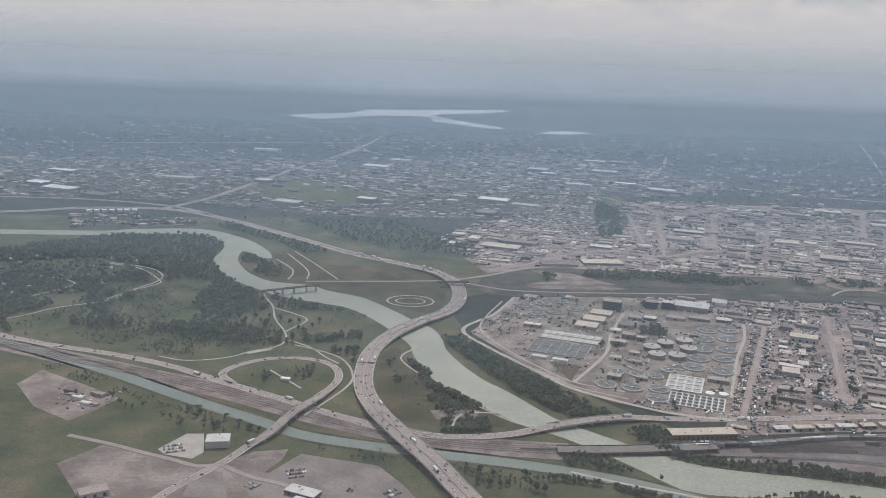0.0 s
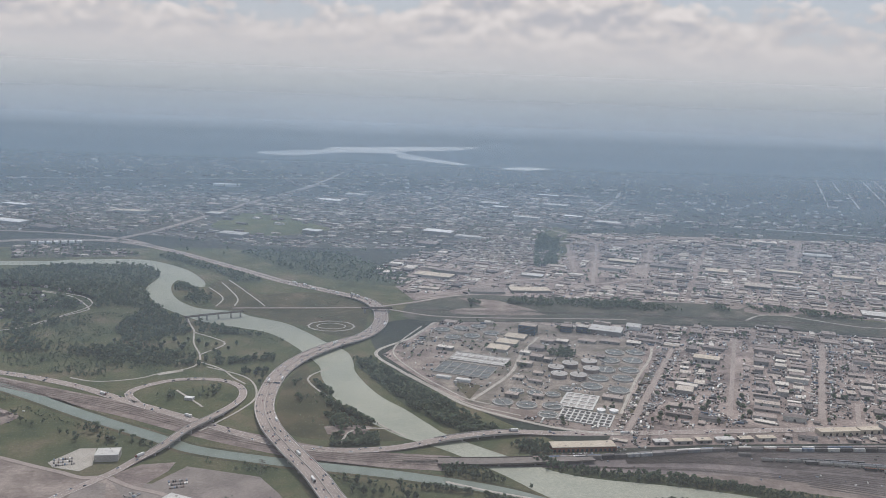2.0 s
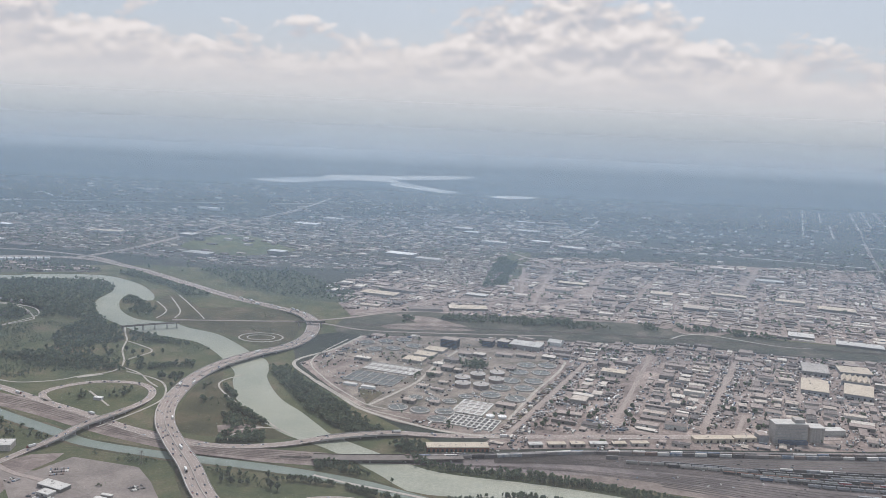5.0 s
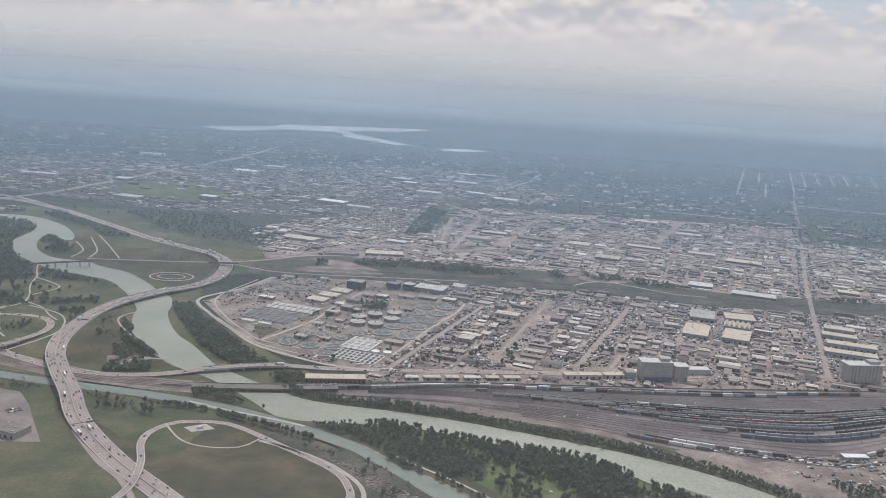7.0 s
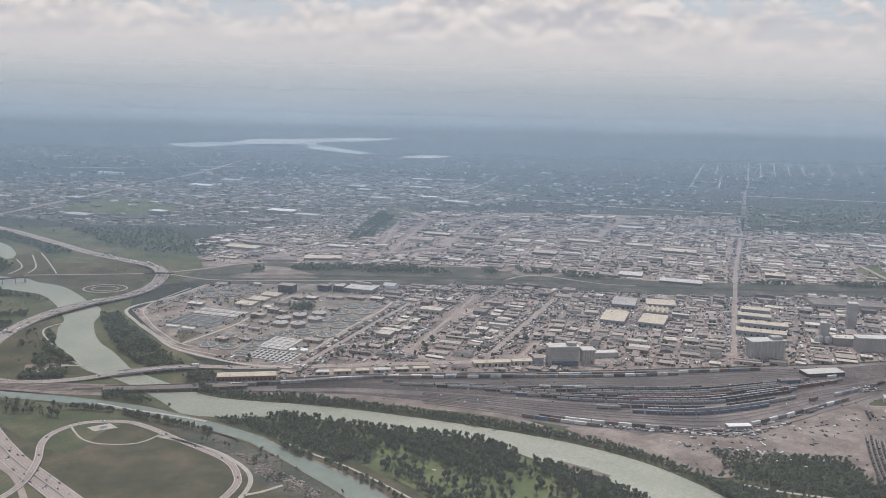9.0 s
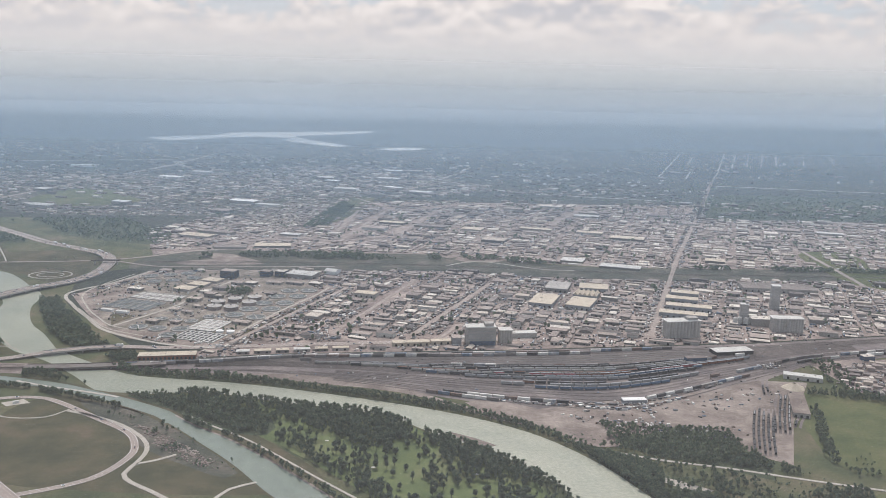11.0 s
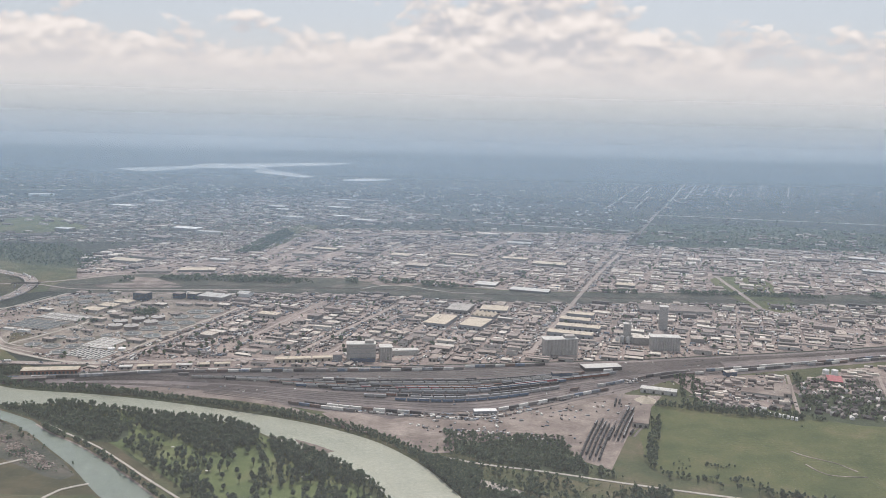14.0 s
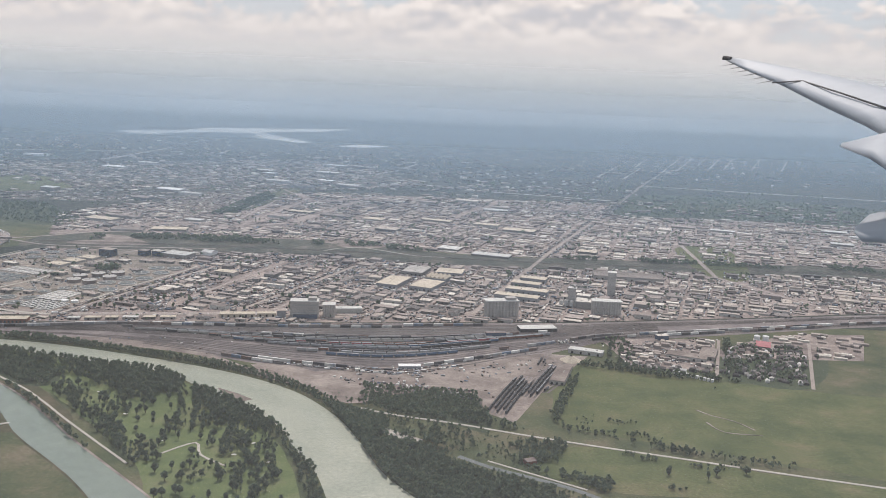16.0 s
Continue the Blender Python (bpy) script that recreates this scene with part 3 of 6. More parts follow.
# ---- water ----
FARB = [(-900, 1125), (-478, 1161), (-410, 1181), (-339, 1198), (-297, 1189), (-255, 1155), (-229, 1123), (-204, 1079), (-195, 1047), (-202, 1042), (-221, 1064), (-236, 1077), (-233, 1037), (-216, 991), (-198, 963), (-178, 943), (-156, 937), (-132, 932), (-114, 915), (-94, 904), (-71, 889), (-44, 856), (-19, 820), (0, 796), (9, 764), (12, 740), (25, 703), (41, 671), (59, 647), (79, 615), (94, 594), (139, 556), (177, 531), (253, 516), (333, 491), (415, 457), (470, 420), (505, 375), (526, 330), (545, 279), (580, 220), (620, 120)]
NEARB = [(560, 120), (522, 220), (505, 277), (488, 312), (474, 345), (446, 383), (410, 413), (366, 452), (293, 475), (275, 483), (256, 489), (238, 494), (218, 494), (200, 490), (182, 492), (168, 493), (154, 498), (144, 509), (130, 527), (92, 566), (57, 591), (43, 607), (28, 624), (11, 652), (0, 671), (-7, 693), (-16, 723), (-20, 748), (-36, 781), (-55, 815), (-84, 852), (-117, 868), (-155, 884), (-185, 910), (-203, 927), (-223, 949), (-244, 988), (-258, 1021), (-262, 1043), (-262, 1071), (-265, 1102), (-282, 1136), (-314, 1159), (-364, 1161), (-466, 1135), (-900, 1095)]
far_line, near_line = smooth(FARB, False, 8.0), smooth(NEARB, False, 8.0)
RIVER = far_line + near_line


def water_sheet(name, poly, z, material, label):
    bm = bmesh.new()
    f = bm.faces.new([bm.verts.new((p[0], p[1], z)) for p in poly])
    f.normal_update()
    if f.normal.z < 0:
        f.normal_flip()
    bmesh.ops.triangulate(bm, faces=bm.faces[:])
    take_poly(poly)
    solid(name, bm, material, label, kind="structure")


for line, side in ((far_line, 1), (near_line, 1)):
    solid("river_bank", strip(line, 3.0, 0.22), GRASS, "narrow grassy shore of the river", kind="structure")
water_sheet("water", RIVER, 0.26, WATER, "wide pale green glacial river, ruffled")
patch("gravel_bar", [(416, 420), (432, 410), (446, 397), (440, 392), (424, 404)], 0.32, DIRT, "bare gravel bar in the river")
CAN = smooth([(-420, 752), (-322, 702), (-246, 659), (-177, 614), (-112, 575), (-82, 557), (-22, 541), (60, 525), (118, 508), (150, 492), (182, 474), (217, 450), (228, 436)], False, 8.0)
solid("canal_bank", strip(CAN, 18.0, 0.20), VERGE, "grassy banks of the canal", kind="structure")
solid("canal", strip(CAN, 12.0, 0.27), CANAL, "narrow green irrigation canal", kind="structure")
take_line(CAN, 7)
CL = [(209, 450), (234, 423), (254, 399), (276, 373), (291, 352), (304, 333), (318, 316), (372, 258), (420, 190), (470, 110)]
CR = [(226, 448), (243, 430), (270, 407), (296, 380), (323, 349), (347, 320), (388, 275), (430, 228), (490, 150), (530, 110)]
c_left, c_right = smooth(CL, False, 8.0), smooth(CR, False, 8.0)
solid("stone_bank", strip(c_right, 1.6, 0.30), DIRT, "pale stone bank of the canal", kind="structure")
solid("dirt_bank", strip(c_left, 3.0, 0.22), VERGE, "grassy bank of the canal", kind="structure")
water_sheet("canal_basin", c_left + c_right[::-1], 0.285, CANAL, "wide green canal between stone banks")
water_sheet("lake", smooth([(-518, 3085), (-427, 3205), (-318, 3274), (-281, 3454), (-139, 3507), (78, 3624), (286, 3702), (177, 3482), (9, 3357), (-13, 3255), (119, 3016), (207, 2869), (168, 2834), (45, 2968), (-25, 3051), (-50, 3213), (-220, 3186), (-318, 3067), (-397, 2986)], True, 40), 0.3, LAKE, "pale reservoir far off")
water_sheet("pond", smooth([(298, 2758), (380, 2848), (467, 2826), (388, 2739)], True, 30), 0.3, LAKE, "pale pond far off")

CREEK = smooth([(590, 308), (610, 292), (635, 278), (657, 264), (676, 247)], False, 8.0)
solid("creek", strip(CREEK, 4.0, 0.25), BASIN, "narrow dark creek among trees", kind="structure")
take_line(CREEK, 3)

# ---- roads ----


def road(name, pts, width, label, material=ROAD, lanes=(), thick=0.3, median=False, piers=0.0):
    """pts: x, y or x, y, height of the deck."""
    line3 = smooth([(p[0], p[1], p[2] if len(p) > 2 else 0.4) for p in pts], False, 6.0)
    line = [Vector((p.x, p.y)) for p in line3]
    zs = [max(0.36, p.z) for p in line3]
    run = np.cumsum([0.0] + [(b - a).length for a, b in zip(line, line[1:])])
    rows = list(zip(run / run[-1], zs))
    ob = thing(name, label, "road", kind="structure")
    part("carriageway", strip(line, width, rows, thick), material, ob)
    up = [(a, b + 0.03) for a, b in rows]
    for o in lanes:
        part("lane_marking", dashes(line, o, up), WHITE, ob)
    for s in (-1, 1):
        if lanes:
            part("edge_line", strip(line, 0.16, up, 0, s * (width / 2 - 0.5)), WHITE, ob)
    if median:
        part("median_barrier", strip(line, 0.5, [(a, b + 0.5) for a, b in rows], 0.5), CONCRETE, ob)
    if piers:
        hi = [i for i, z in enumerate(zs) if z > 2.2]
        if hi:
            a, b = hi[0], hi[-1]
            for s in (-1, 1):
                part("parapet", strip(line[a:b + 1], 0.3, [((run[i] - run[a]) / (run[b] - run[a]), zs[i] + 0.55) for i in range(a, b + 1)], 1.4, s * width / 2), CONCRETE, ob)
            last = -99.0
            for i in hi:
                if run[i] - last > piers and zs[i] > 2.6:
                    last = run[i]
                    t = (line[min(i + 1, len(line) - 1)] - line[i - 1]).normalized()
                    part("pier", box_bm(line[i].x, line[i].y, 0.0, 1.0, width * 0.8, zs[i] - 0.3, math.degrees(math.atan2(t.y, t.x))), CONCRETE, ob)
    take_line(line, width / 2 + 1.5)
    return line, zs


HWY = road("highway", [(-900, 1190), (-624, 1268), (-523, 1318), (-402, 1330), (-303, 1273), (-188, 1168), (-106, 1089), (-47, 1045, 0.5), (0, 1000, 2.6), (22, 954, 2.6), (26, 898, 1.2), (13, 847, 2.0), (-14, 807, 3.4), (-38, 764, 3.2), (-52, 718, 1.2), (-52, 653, 1.0), (-39, 600, 3.4), (-18, 555, 4.6), (4, 516, 4.2), (28, 470, 2.0), (68, 418, 0.6), (110, 374, 0.5), (200, 280, 0.5), (300, 160, 0.5)], 15.0, "six-lane divided highway of worn pale concrete with viaducts", lanes=(-5.0, -2.8, 2.8, 5.0), median=True, piers=14.0, thick=0.9)
RAMP = road("loop_ramp", [(-156, 459), (-149, 477), (-138, 496), (-125, 518), (-116, 536, 1.6), (-105, 554, 3.4), (-95, 586, 4.2), (-80, 623, 2.8), (-72, 660, 1.0), (-79, 689), (-100, 704), (-132, 702), (-155, 684), (-163, 664), (-150, 645)], 6.5, "curved two-lane loop ramp crossing the tracks on a bridge", lanes=(0.0,), piers=12.0, thick=0.8)
RAMP2 = road("interchange_ramp", [(70, 330), (88, 372, 0.6), (88, 405, 2.6), (78, 440, 1.4), (79, 462), (92, 478), (118, 481), (137, 472), (171, 444), (202, 417), (213, 396), (215, 378), (206, 352), (190, 337), (160, 322), (110, 300)], 5.0, "single-lane curved ramp through dry grass", lanes=(0.0,), thick=0.5)
road("service_road", [(150, 455), (171, 445), (196, 428), (216, 405), (223, 387), (222, 369), (219, 353), (226, 342), (240, 331), (262, 312), (300, 280)], 3.0, "narrow beige service road beside the ramp", PATH)
road("canal_road", [(89, 517), (116, 505), (151, 493), (176, 483)], 2.6, "pale gravel road along the canal", PATH)
road("creek_path", [(608, 302), (630, 287), (663, 265)], 1.8, "pale path beside the creek", PATH)
for pts in ([(769, 402), (777, 391), (790, 381), (799, 365)], [(769, 378), (776, 360), (801, 356)]):
    road("worn_track", pts, 1.3, "faint brown track worn across the meadow", WORKYARD)
road("spur_path", [(222, 367), (232, 372), (243, 381)], 2.4, "dirt spur path", PATH)
road("bank_path", [(262, 300), (278, 319), (285, 333), (299, 342)], 2.2, "pale path to the canal", PATH)
road("grass_track", [(84, 474), (100, 450), (117, 441), (139, 443), (150, 458)], 1.4, "worn track across the grass loop", PATH)
road("off_ramp", [(30, 456), (60, 413), (81, 390), (98, 362), (120, 320)], 4.0, "narrow slip road beside the highway", thick=0.4)
AVENUE = road("avenue", [(-420, 760), (-333, 722), (-262, 700), (-209, 678), (-155, 645), (-107, 617), (-63, 590), (-23, 569), (15, 563), (54, 568, 1.2), (95, 586, 2.8), (137, 600, 2.6), (178, 605, 0.6), (232, 610), (330, 622), (430, 634), (500, 640)], 8.5, "four-lane avenue running over a low river bridge", lanes=(-2.0, 0.0, 2.0), piers=11.0, thick=0.7)
road("levee_road", [(84, 912), (60, 850), (28, 797), (51, 746), (81, 700), (108, 660), (143, 634), (181, 614), (224, 606)], 3.6, "beige dirt levee road round the treatment works", PATH)
road("levee_path", [(70, 895), (44, 806), (66, 742), (94, 696), (114, 671), (150, 655)], 1.8, "pale path inside the levee", PATH)
road("works_lane", [(113, 672), (150, 742), (166, 800), (190, 866)], 3.0, "pale lane through the treatment works", PATH)
road("works_lane", [(231, 650), (262, 735), (290, 800), (302, 840)], 2.6, "pale lane through the treatment works", PATH)
road("far_highway", [(-409, 1340), (-370, 1430), (-345, 1535), (-318, 1660), (-290, 1798), (-252, 1942), (-180, 2200)], 12.0, "divided highway leading off into the distance", median=True)
road("cross_road", [(-1200, 1290), (-800, 1370), (-560, 1390), (-409, 1357), (-330, 1300)], 9.0, "wide road joining the highway")
road("side_road", [(-140, 947), (-43, 960), (19, 967), (80, 940), (141, 938), (204, 943), (300, 950)], 4.0, "road along the green embankment")
road("connector", [(22, 975), (60, 1000), (110, 1040), (180, 1062)], 5.0, "short connecting road")
road("curved_street", [(64, 1021, 0.44), (105, 1055, 0.44), (172, 1122, 0.44), (234, 1148, 0.44), (285, 1125, 0.44), (361, 1168, 0.44), (413, 1156, 0.44)], 5.0, "pale street curving through the farther yards")
road("curved_street", [(296, 1588, 0.47), (337, 1509, 0.47), (384, 1439, 0.47), (465, 1502, 0.47), (578, 1555, 0.47)], 5.0, "pale street curving through the farther yards")
road("dirt_loop", [(440, 962), (462, 985), (490, 992), (520, 975), (560, 950), (600, 944)], 2.6, "pale dirt track winding over the embankment", PATH)
road("local_street", [(-235, 546, 0.37), (-204, 535, 0.37), (-181, 525, 0.37), (-156, 515, 0.37), (-140, 508, 0.37), (-127, 513, 0.37)], 4.0, "local street along the car parks")
road("local_street", [(-124, 509, 0.45), (-113, 501, 0.45), (-102, 495, 0.45), (-86, 489, 0.45), (-64, 475, 0.45)], 4.0, "local street along the car parks")
road("lower_track", [(514, 391), (549, 375), (588, 363), (633, 346), (679, 330), (730, 314), (795, 293), (900, 262)], 2.4, "pale gravel track through scrub", PATH)
for pts in ([(-180, 906), (-167, 872), (-158, 851), (-148, 810), (-133, 773), (-128, 747), (-134, 731), (-152, 718), (-168, 701), (-198, 691), (-223, 699)], [(-157, 846), (-132, 827), (-118, 809), (-130, 779), (-133, 771)], [(-126, 750), (-104, 733), (-89, 711), (-76, 696)], [(-322, 856), (-311, 882), (-293, 912), (-289, 923), (-311, 957), (-334, 981), (-370, 996)], [(-174, 1087), (-149, 1042), (-120, 987), (-106, 959)], [(-179, 1071), (-145, 996), (-140, 957)], [(-188, 1042), (-161, 993), (-160, 952)], [(-88, 590), (-66, 640), (-62, 672), (-78, 712), (-118, 738)],
            [(-420, 770), (-382, 788), (-357, 821), (-320, 851), (-307, 894), (-295, 925), (-296, 951), (-320, 981), (-371, 1000)], [(-448, 938), (-400, 925), (-373, 901), (-405, 844)], [(-10, 745), (-26, 715), (-5, 672), (35, 622), (52, 598)],             [(408, 300), (425, 318), (432, 300), (450, 285)], [(60, 735), (90, 690), (112, 662), (150, 640)],
            [(15, 575), (22, 600), (45, 605), (62, 590)], [(236, 446), (256, 428), (282, 406), (308, 378), (335, 347), (392, 285)]):
    road("footpath", pts, 1.7, "pale gravel footpath", PATH)
for a, b, w in (((224, 604), (322, 838), 4.4), ((393, 650), (487, 868), 5.0), ((507, 745), (574, 891), 4.0), ((619, 656), (762, 1043), 5.2),
                ((762, 1043), (966, 1557), 4.6), ((966, 1557), (1160, 2060), 4.5), ((319, 652), (400, 882), 4.0), ((306, 1431), (284, 1206), 5.0), ((355, 1430), (294, 1127), 5.0), ((447, 1442), (379, 1199), 5.0), ((893, 1576), (811, 1360), 5.0), ((736, 1540), (628, 1295), 5.0),
                ((416, 636), (440, 690), 4.0), ((940, 880), (960, 1100), 6.0), ((936, 881), (1010, 734), 5.0), ((810, 480), (848, 590), 3.0), ((880, 456), (938, 600), 3.0)):
    mid = ((a[0] + b[0]) / 2, (a[1] + b[1]) / 2)
    road("street", [a, mid, b], w, "straight pale industrial street")

# ---- rough blocks ----


def corners(x, y, w, d, rz):
    c, s = math.cos(radians(rz)), math.sin(radians(rz))
    return [(x + c * a * w / 2 - s * b * d / 2, y + s * a * w / 2 + c * b * d / 2) for a, b in ((-1, -1), (1, -1), (1, 1), (-1, 1))]


def building(name, x, y, w, d, h, rz, label, wall=WALLS, roof=ROOF1, units=0, category="building", pitched=False, group="", doors=0):
    """Walls with a parapet, a roof inside it, roof units and loading doors."""
    ob = thing(name, label, category, pose(x, y, 0.1, 0, 0, rz), group)
    part("wall", box_bm(0, 0, 0, w, d, h), wall, ob)
    bm = bmesh.new()
    if pitched:
        k = min(w, d) * 0.14
        v = [bm.verts.new(p) for p in ((-w / 2 - .2, -d / 2 - .2, h), (w / 2 + .2, -d / 2 - .2, h), (w / 2 + .2, d / 2 + .2, h), (-w / 2 - .2, d / 2 + .2, h), (-w / 2 - .2, 0, h + k), (w / 2 + .2, 0, h + k))]
        for f in ((0, 1, 5, 4), (2, 3, 4, 5), (1, 2, 5), (3, 0, 4), (0, 3, 2, 1)):
            bm.faces.new([v[i] for i in f])
    else:
        add_box(bm, 0, 0, h + 0.005, w + 0.3, d + 0.3, 0.3, bevel=0.12)
    top_ob = part("roof", bm, roof, ob)
    top = h + (0.3 if not pitched else min(w, d) * 0.07)
    for _ in range(units):
        s = rng.uniform(0.6, 1.4)
        part("roof_unit", box_bm(rng.uniform(-.4, .4) * w, rng.uniform(-.38, .38) * d, top - 0.05, s, s * rng.uniform(.6, 1.2), rng.uniform(.4, .8)), CONCRETE, top_ob)
    for i in range(doors):
        part("loading_door", box_bm((i + 0.5 - doors / 2) * w / max(1, doors), -d / 2 - 0.03, 0.05, min(1.8, 0.5 * w / doors), 0.12, min(2.0, h * 0.7)), DARK, ob)
    take_poly(corners(x, y, w + 1.5, d + 1.5, rz))
    return ob


# ---- railway ----
TOPX, TOPY = [60, 120, 192, 285, 490, 710, 892, 1026, 1500], [548, 553, 562, 583, 601, 628, 664, 696, 784]
BOTX, BOTY = [60, 120, 204, 276, 356, 432, 484, 547, 574, 627, 673, 731, 873, 1001, 1500], [540, 543, 543, 540, 516, 485, 470, 462, 472, 506, 532, 574, 615, 653, 764]


def yard_y(x, f):
    return (1 - f) * float(np.interp(x, TOPX, TOPY)) + f * float(np.interp(x, BOTX, BOTY))


def yard_line(f, xa, xb):
    """A track through the yard: f is its place from the upper edge (0) to the lower one (1)."""
    return smooth([(x, yard_y(x, f)) for x in np.linspace(xa, xb, max(3, int((xb - xa) / 45)))], False, 10.0)


patch("main_line_bed", [(x, yard_y(x, 0.09)) for x in range(330, 1490, 60)] + [(x, yard_y(x, 0.26)) for x in range(1480, 330, -60)], 0.23, DARK_BALLAST, "wide dark bed of the main lines", False)


def track(line, label="single railway track on grey-brown ballast", bed=None):
    ob = thing("rail_track", label, "railway", kind="structure")
    part("ballast", strip(line, 1.9, 0.30), GRAVEL if bed is None else bed, ob)
    for s in (-0.36, 0.36):
        part("rail", strip(line, 0.09, 0.42, 0.1, s), STEEL, ob)
    return line


def wagon(kind, paint):
    """One wagon at the origin, its length along x."""
    names = {"hopper": "covered hopper wagon", "box": "box wagon", "tank": "tank wagon", "gondola": "open wagon"}
    ob = thing("rail_wagon", "%s %s standing on the yard tracks" % ({"tan": "dusty tan", "white": "pale grey", "blue": "slate blue"}.get(paint, paint), names[kind]), "rail wagon", group="wagons in the railway yard")
    L, w, z = 9.0, 1.6, 0.95
    bm = bmesh.new()
    if kind == "tank":
        rows = []
        for x, r in ((-4.2, 0.25), (-4.05, 0.62), (-3.7, 0.78), (3.7, 0.78), (4.05, 0.62), (4.2, 0.25)):
            rows.append([bm.verts.new((x, r * math.cos(a), z + 0.75 + r * math.sin(a))) for a in [2 * math.pi * i / 10 for i in range(10)]])
        for a, b in zip(rows, rows[1:]):
            for i in range(10):
                bm.faces.new((a[i], b[i], b[(i + 1) % 10], a[(i + 1) % 10]))
        bm.faces.new(rows[0])
        bm.faces.new(rows[-1])
        part("tank", bm, CARS[paint], ob)
        part("dome", add_tube(bmesh.new(), 0, 0, z + 1.45, 0.3, 0.3, 8), CARS[paint], ob)
        part("underframe", box_bm(0, 0, 0.75, L, 1.2, 0.2), DARK, ob)
    elif kind == "hopper":
        pts = [(-4.4, 1.1, 2.6), (-3.4, 0.3, 0.75), (3.4, 0.3, 0.75), (4.4, 1.1, 2.6)]
        prof = [(-0.8, 0.95), (-0.8, 2.3), (-0.55, 2.62), (0.55, 2.62), (0.8, 2.3), (0.8, 0.95), (0.35, 0.55), (-0.35, 0.55)]
        a = [bm.verts.new((-4.3 + (1.0 if q[1] < 0.9 else 0), *q)) for q in prof]
        b = [bm.verts.new((4.3 - (1.0 if q[1] < 0.9 else 0), *q)) for q in prof]
        for i in range(8):
            bm.faces.new((a[i], b[i], b[(i + 1) % 8], a[(i + 1) % 8]))
        bm.faces.new(a)
        bm.faces.new(b)
        part("body", bm, CARS[paint], ob)
        part("hatch_run", box_bm(0, 0, 2.61, 7.8, 0.5, 0.14), CARS["grey"], ob)
    else:
        h = 1.9 if kind == "box" else 1.1
        add_box(bm, 0, 0, z - 0.1, L - 0.3, w, h)
        for i in range(9):
            for s in (-1, 1):
                add_box(bm, -4 + i, s * w / 2, z, 0.14, 0.12, h - 0.15)
        part("body", bm, CARS[paint], ob)
        if kind == "box":
            part("roof", box_bm(0, 0, z - 0.09 + h, L - 0.2, w + 0.1, 0.14, bevel=0.2), CARS["grey"], ob)
        else:
            part("load", box_bm(0, 0, z + h - 0.1, L - 0.9, w - 0.3, 0.3, bevel=0.3), CARS["rust"], ob)
    for s in (-3.1, 3.1):
        bm = box_bm(s, 0, 0.42, 1.5, 1.1, 0.25)
        for e in (-0.5, 0.5):
            add_box(bm, s + e, 0, 0.36, 0.42, 1.0, 0.42)
        part("bogie", bm, DARK, ob)
    return ob


WAGONS = {(k, c): wagon(k, c) for k, c in (("hopper", "grey"), ("hopper", "tan"), ("box", "rust"), ("tank", "black"), ("hopper", "blue"), ("box", "white"), ("gondola", "black"), ("box", "red"), ("hopper", "black"), ("box", "blue"))}
first_use = dict.fromkeys(WAGONS, True)
wagon_count = [0]
spare_wagons = []


def rake(line, a, b, kinds, z=0.36, gap=9.6):
    """Wagons in a row along a line, from a to b metres."""
    run = np.cumsum([0.0] + [(q - p).length for p, q in zip(line, line[1:])])
    xs, ys = [p.x for p in line], [p.y for p in line]
    s, k = a, rng.choice(kinds)
    while s + gap < min(b, run[-1]):
        if rng.random() < 0.22:
            k = rng.choice(kinds)
        if rng.random() < 0.04:
            s += gap * rng.randint(1, 2)
            continue
        p, q = [(float(np.interp(s + o, run, xs)), float(np.interp(s + o, run, ys))) for o in (0, gap)]
        m = pose((p[0] + q[0]) / 2, (p[1] + q[1]) / 2, z - 0.3, 0, 0, math.degrees(math.atan2(q[1] - p[1], q[0] - p[0])))
        if wagon_count[0] < 300:
            if first_use[k]:
                WAGONS[k].matrix_world = m
                first_use[k] = False
            else:
                copy_thing(WAGONS[k], m)
            wagon_count[0] += 1
        else:
            spare_wagons.append(((p[0] + q[0]) / 2, (p[1] + q[1]) / 2, 0.5, 9.0, 1.6, 2.2, math.degrees(math.atan2(q[1] - p[1], q[0] - p[0]))))
        s += gap


G, T_, R_, K, B, W_, O, RD, HK, BB = [k for k in WAGONS]
for p0, p1, shifts, most in (((614, 385), (647, 470), (0, 3.0, 6.0, 9.0, 12.0), 92), ((642, 420), (676, 500), (0, 3.0, 6.0, 9.0), 90), ((664, 494), (680, 538), (0, 3.0), 46), ((660, 430), (676, 456), (0, 3.2), 34)):
    for k, sh in enumerate(shifts):
        a, b = (p0[0] + sh, p0[1] - sh * 0.4), (p1[0] + sh, p1[1] - sh * 0.4)
        ln = track(smooth([a, ((a[0] + b[0]) / 2 - 1, (a[1] + b[1]) / 2), b], False, 8.0), "spur track on bare dirt")
        rake(ln, 2 + 7 * (k % 2), most - rng.uniform(0, 25), [K, K, K, HK])
PLAN = [(0.62, 470, 620, [HK, R_, HK]), (0.66, 455, 640, [W_, G, W_]), (0.705, 480, 610, [B, BB, B]), (0.55, 430, 640, [G, HK]), (0.515, 400, 650, [G, HK, BB]), (0.48, 390, 690, [RD, R_, RD, T_]), (0.445, 380, 700, [HK, G, O]),
        (0.41, 330, 640, [HK, G, T_]), (0.375, 310, 660, [G, T_, HK]), (0.34, 330, 700, [G, HK]), (0.31, 420, 560, [T_, G, HK]), (0.275, 340, 350, [G, T_, O]), (0.93, 420, 520, [O, R_]), (0.985, 400, 470, [HK])]
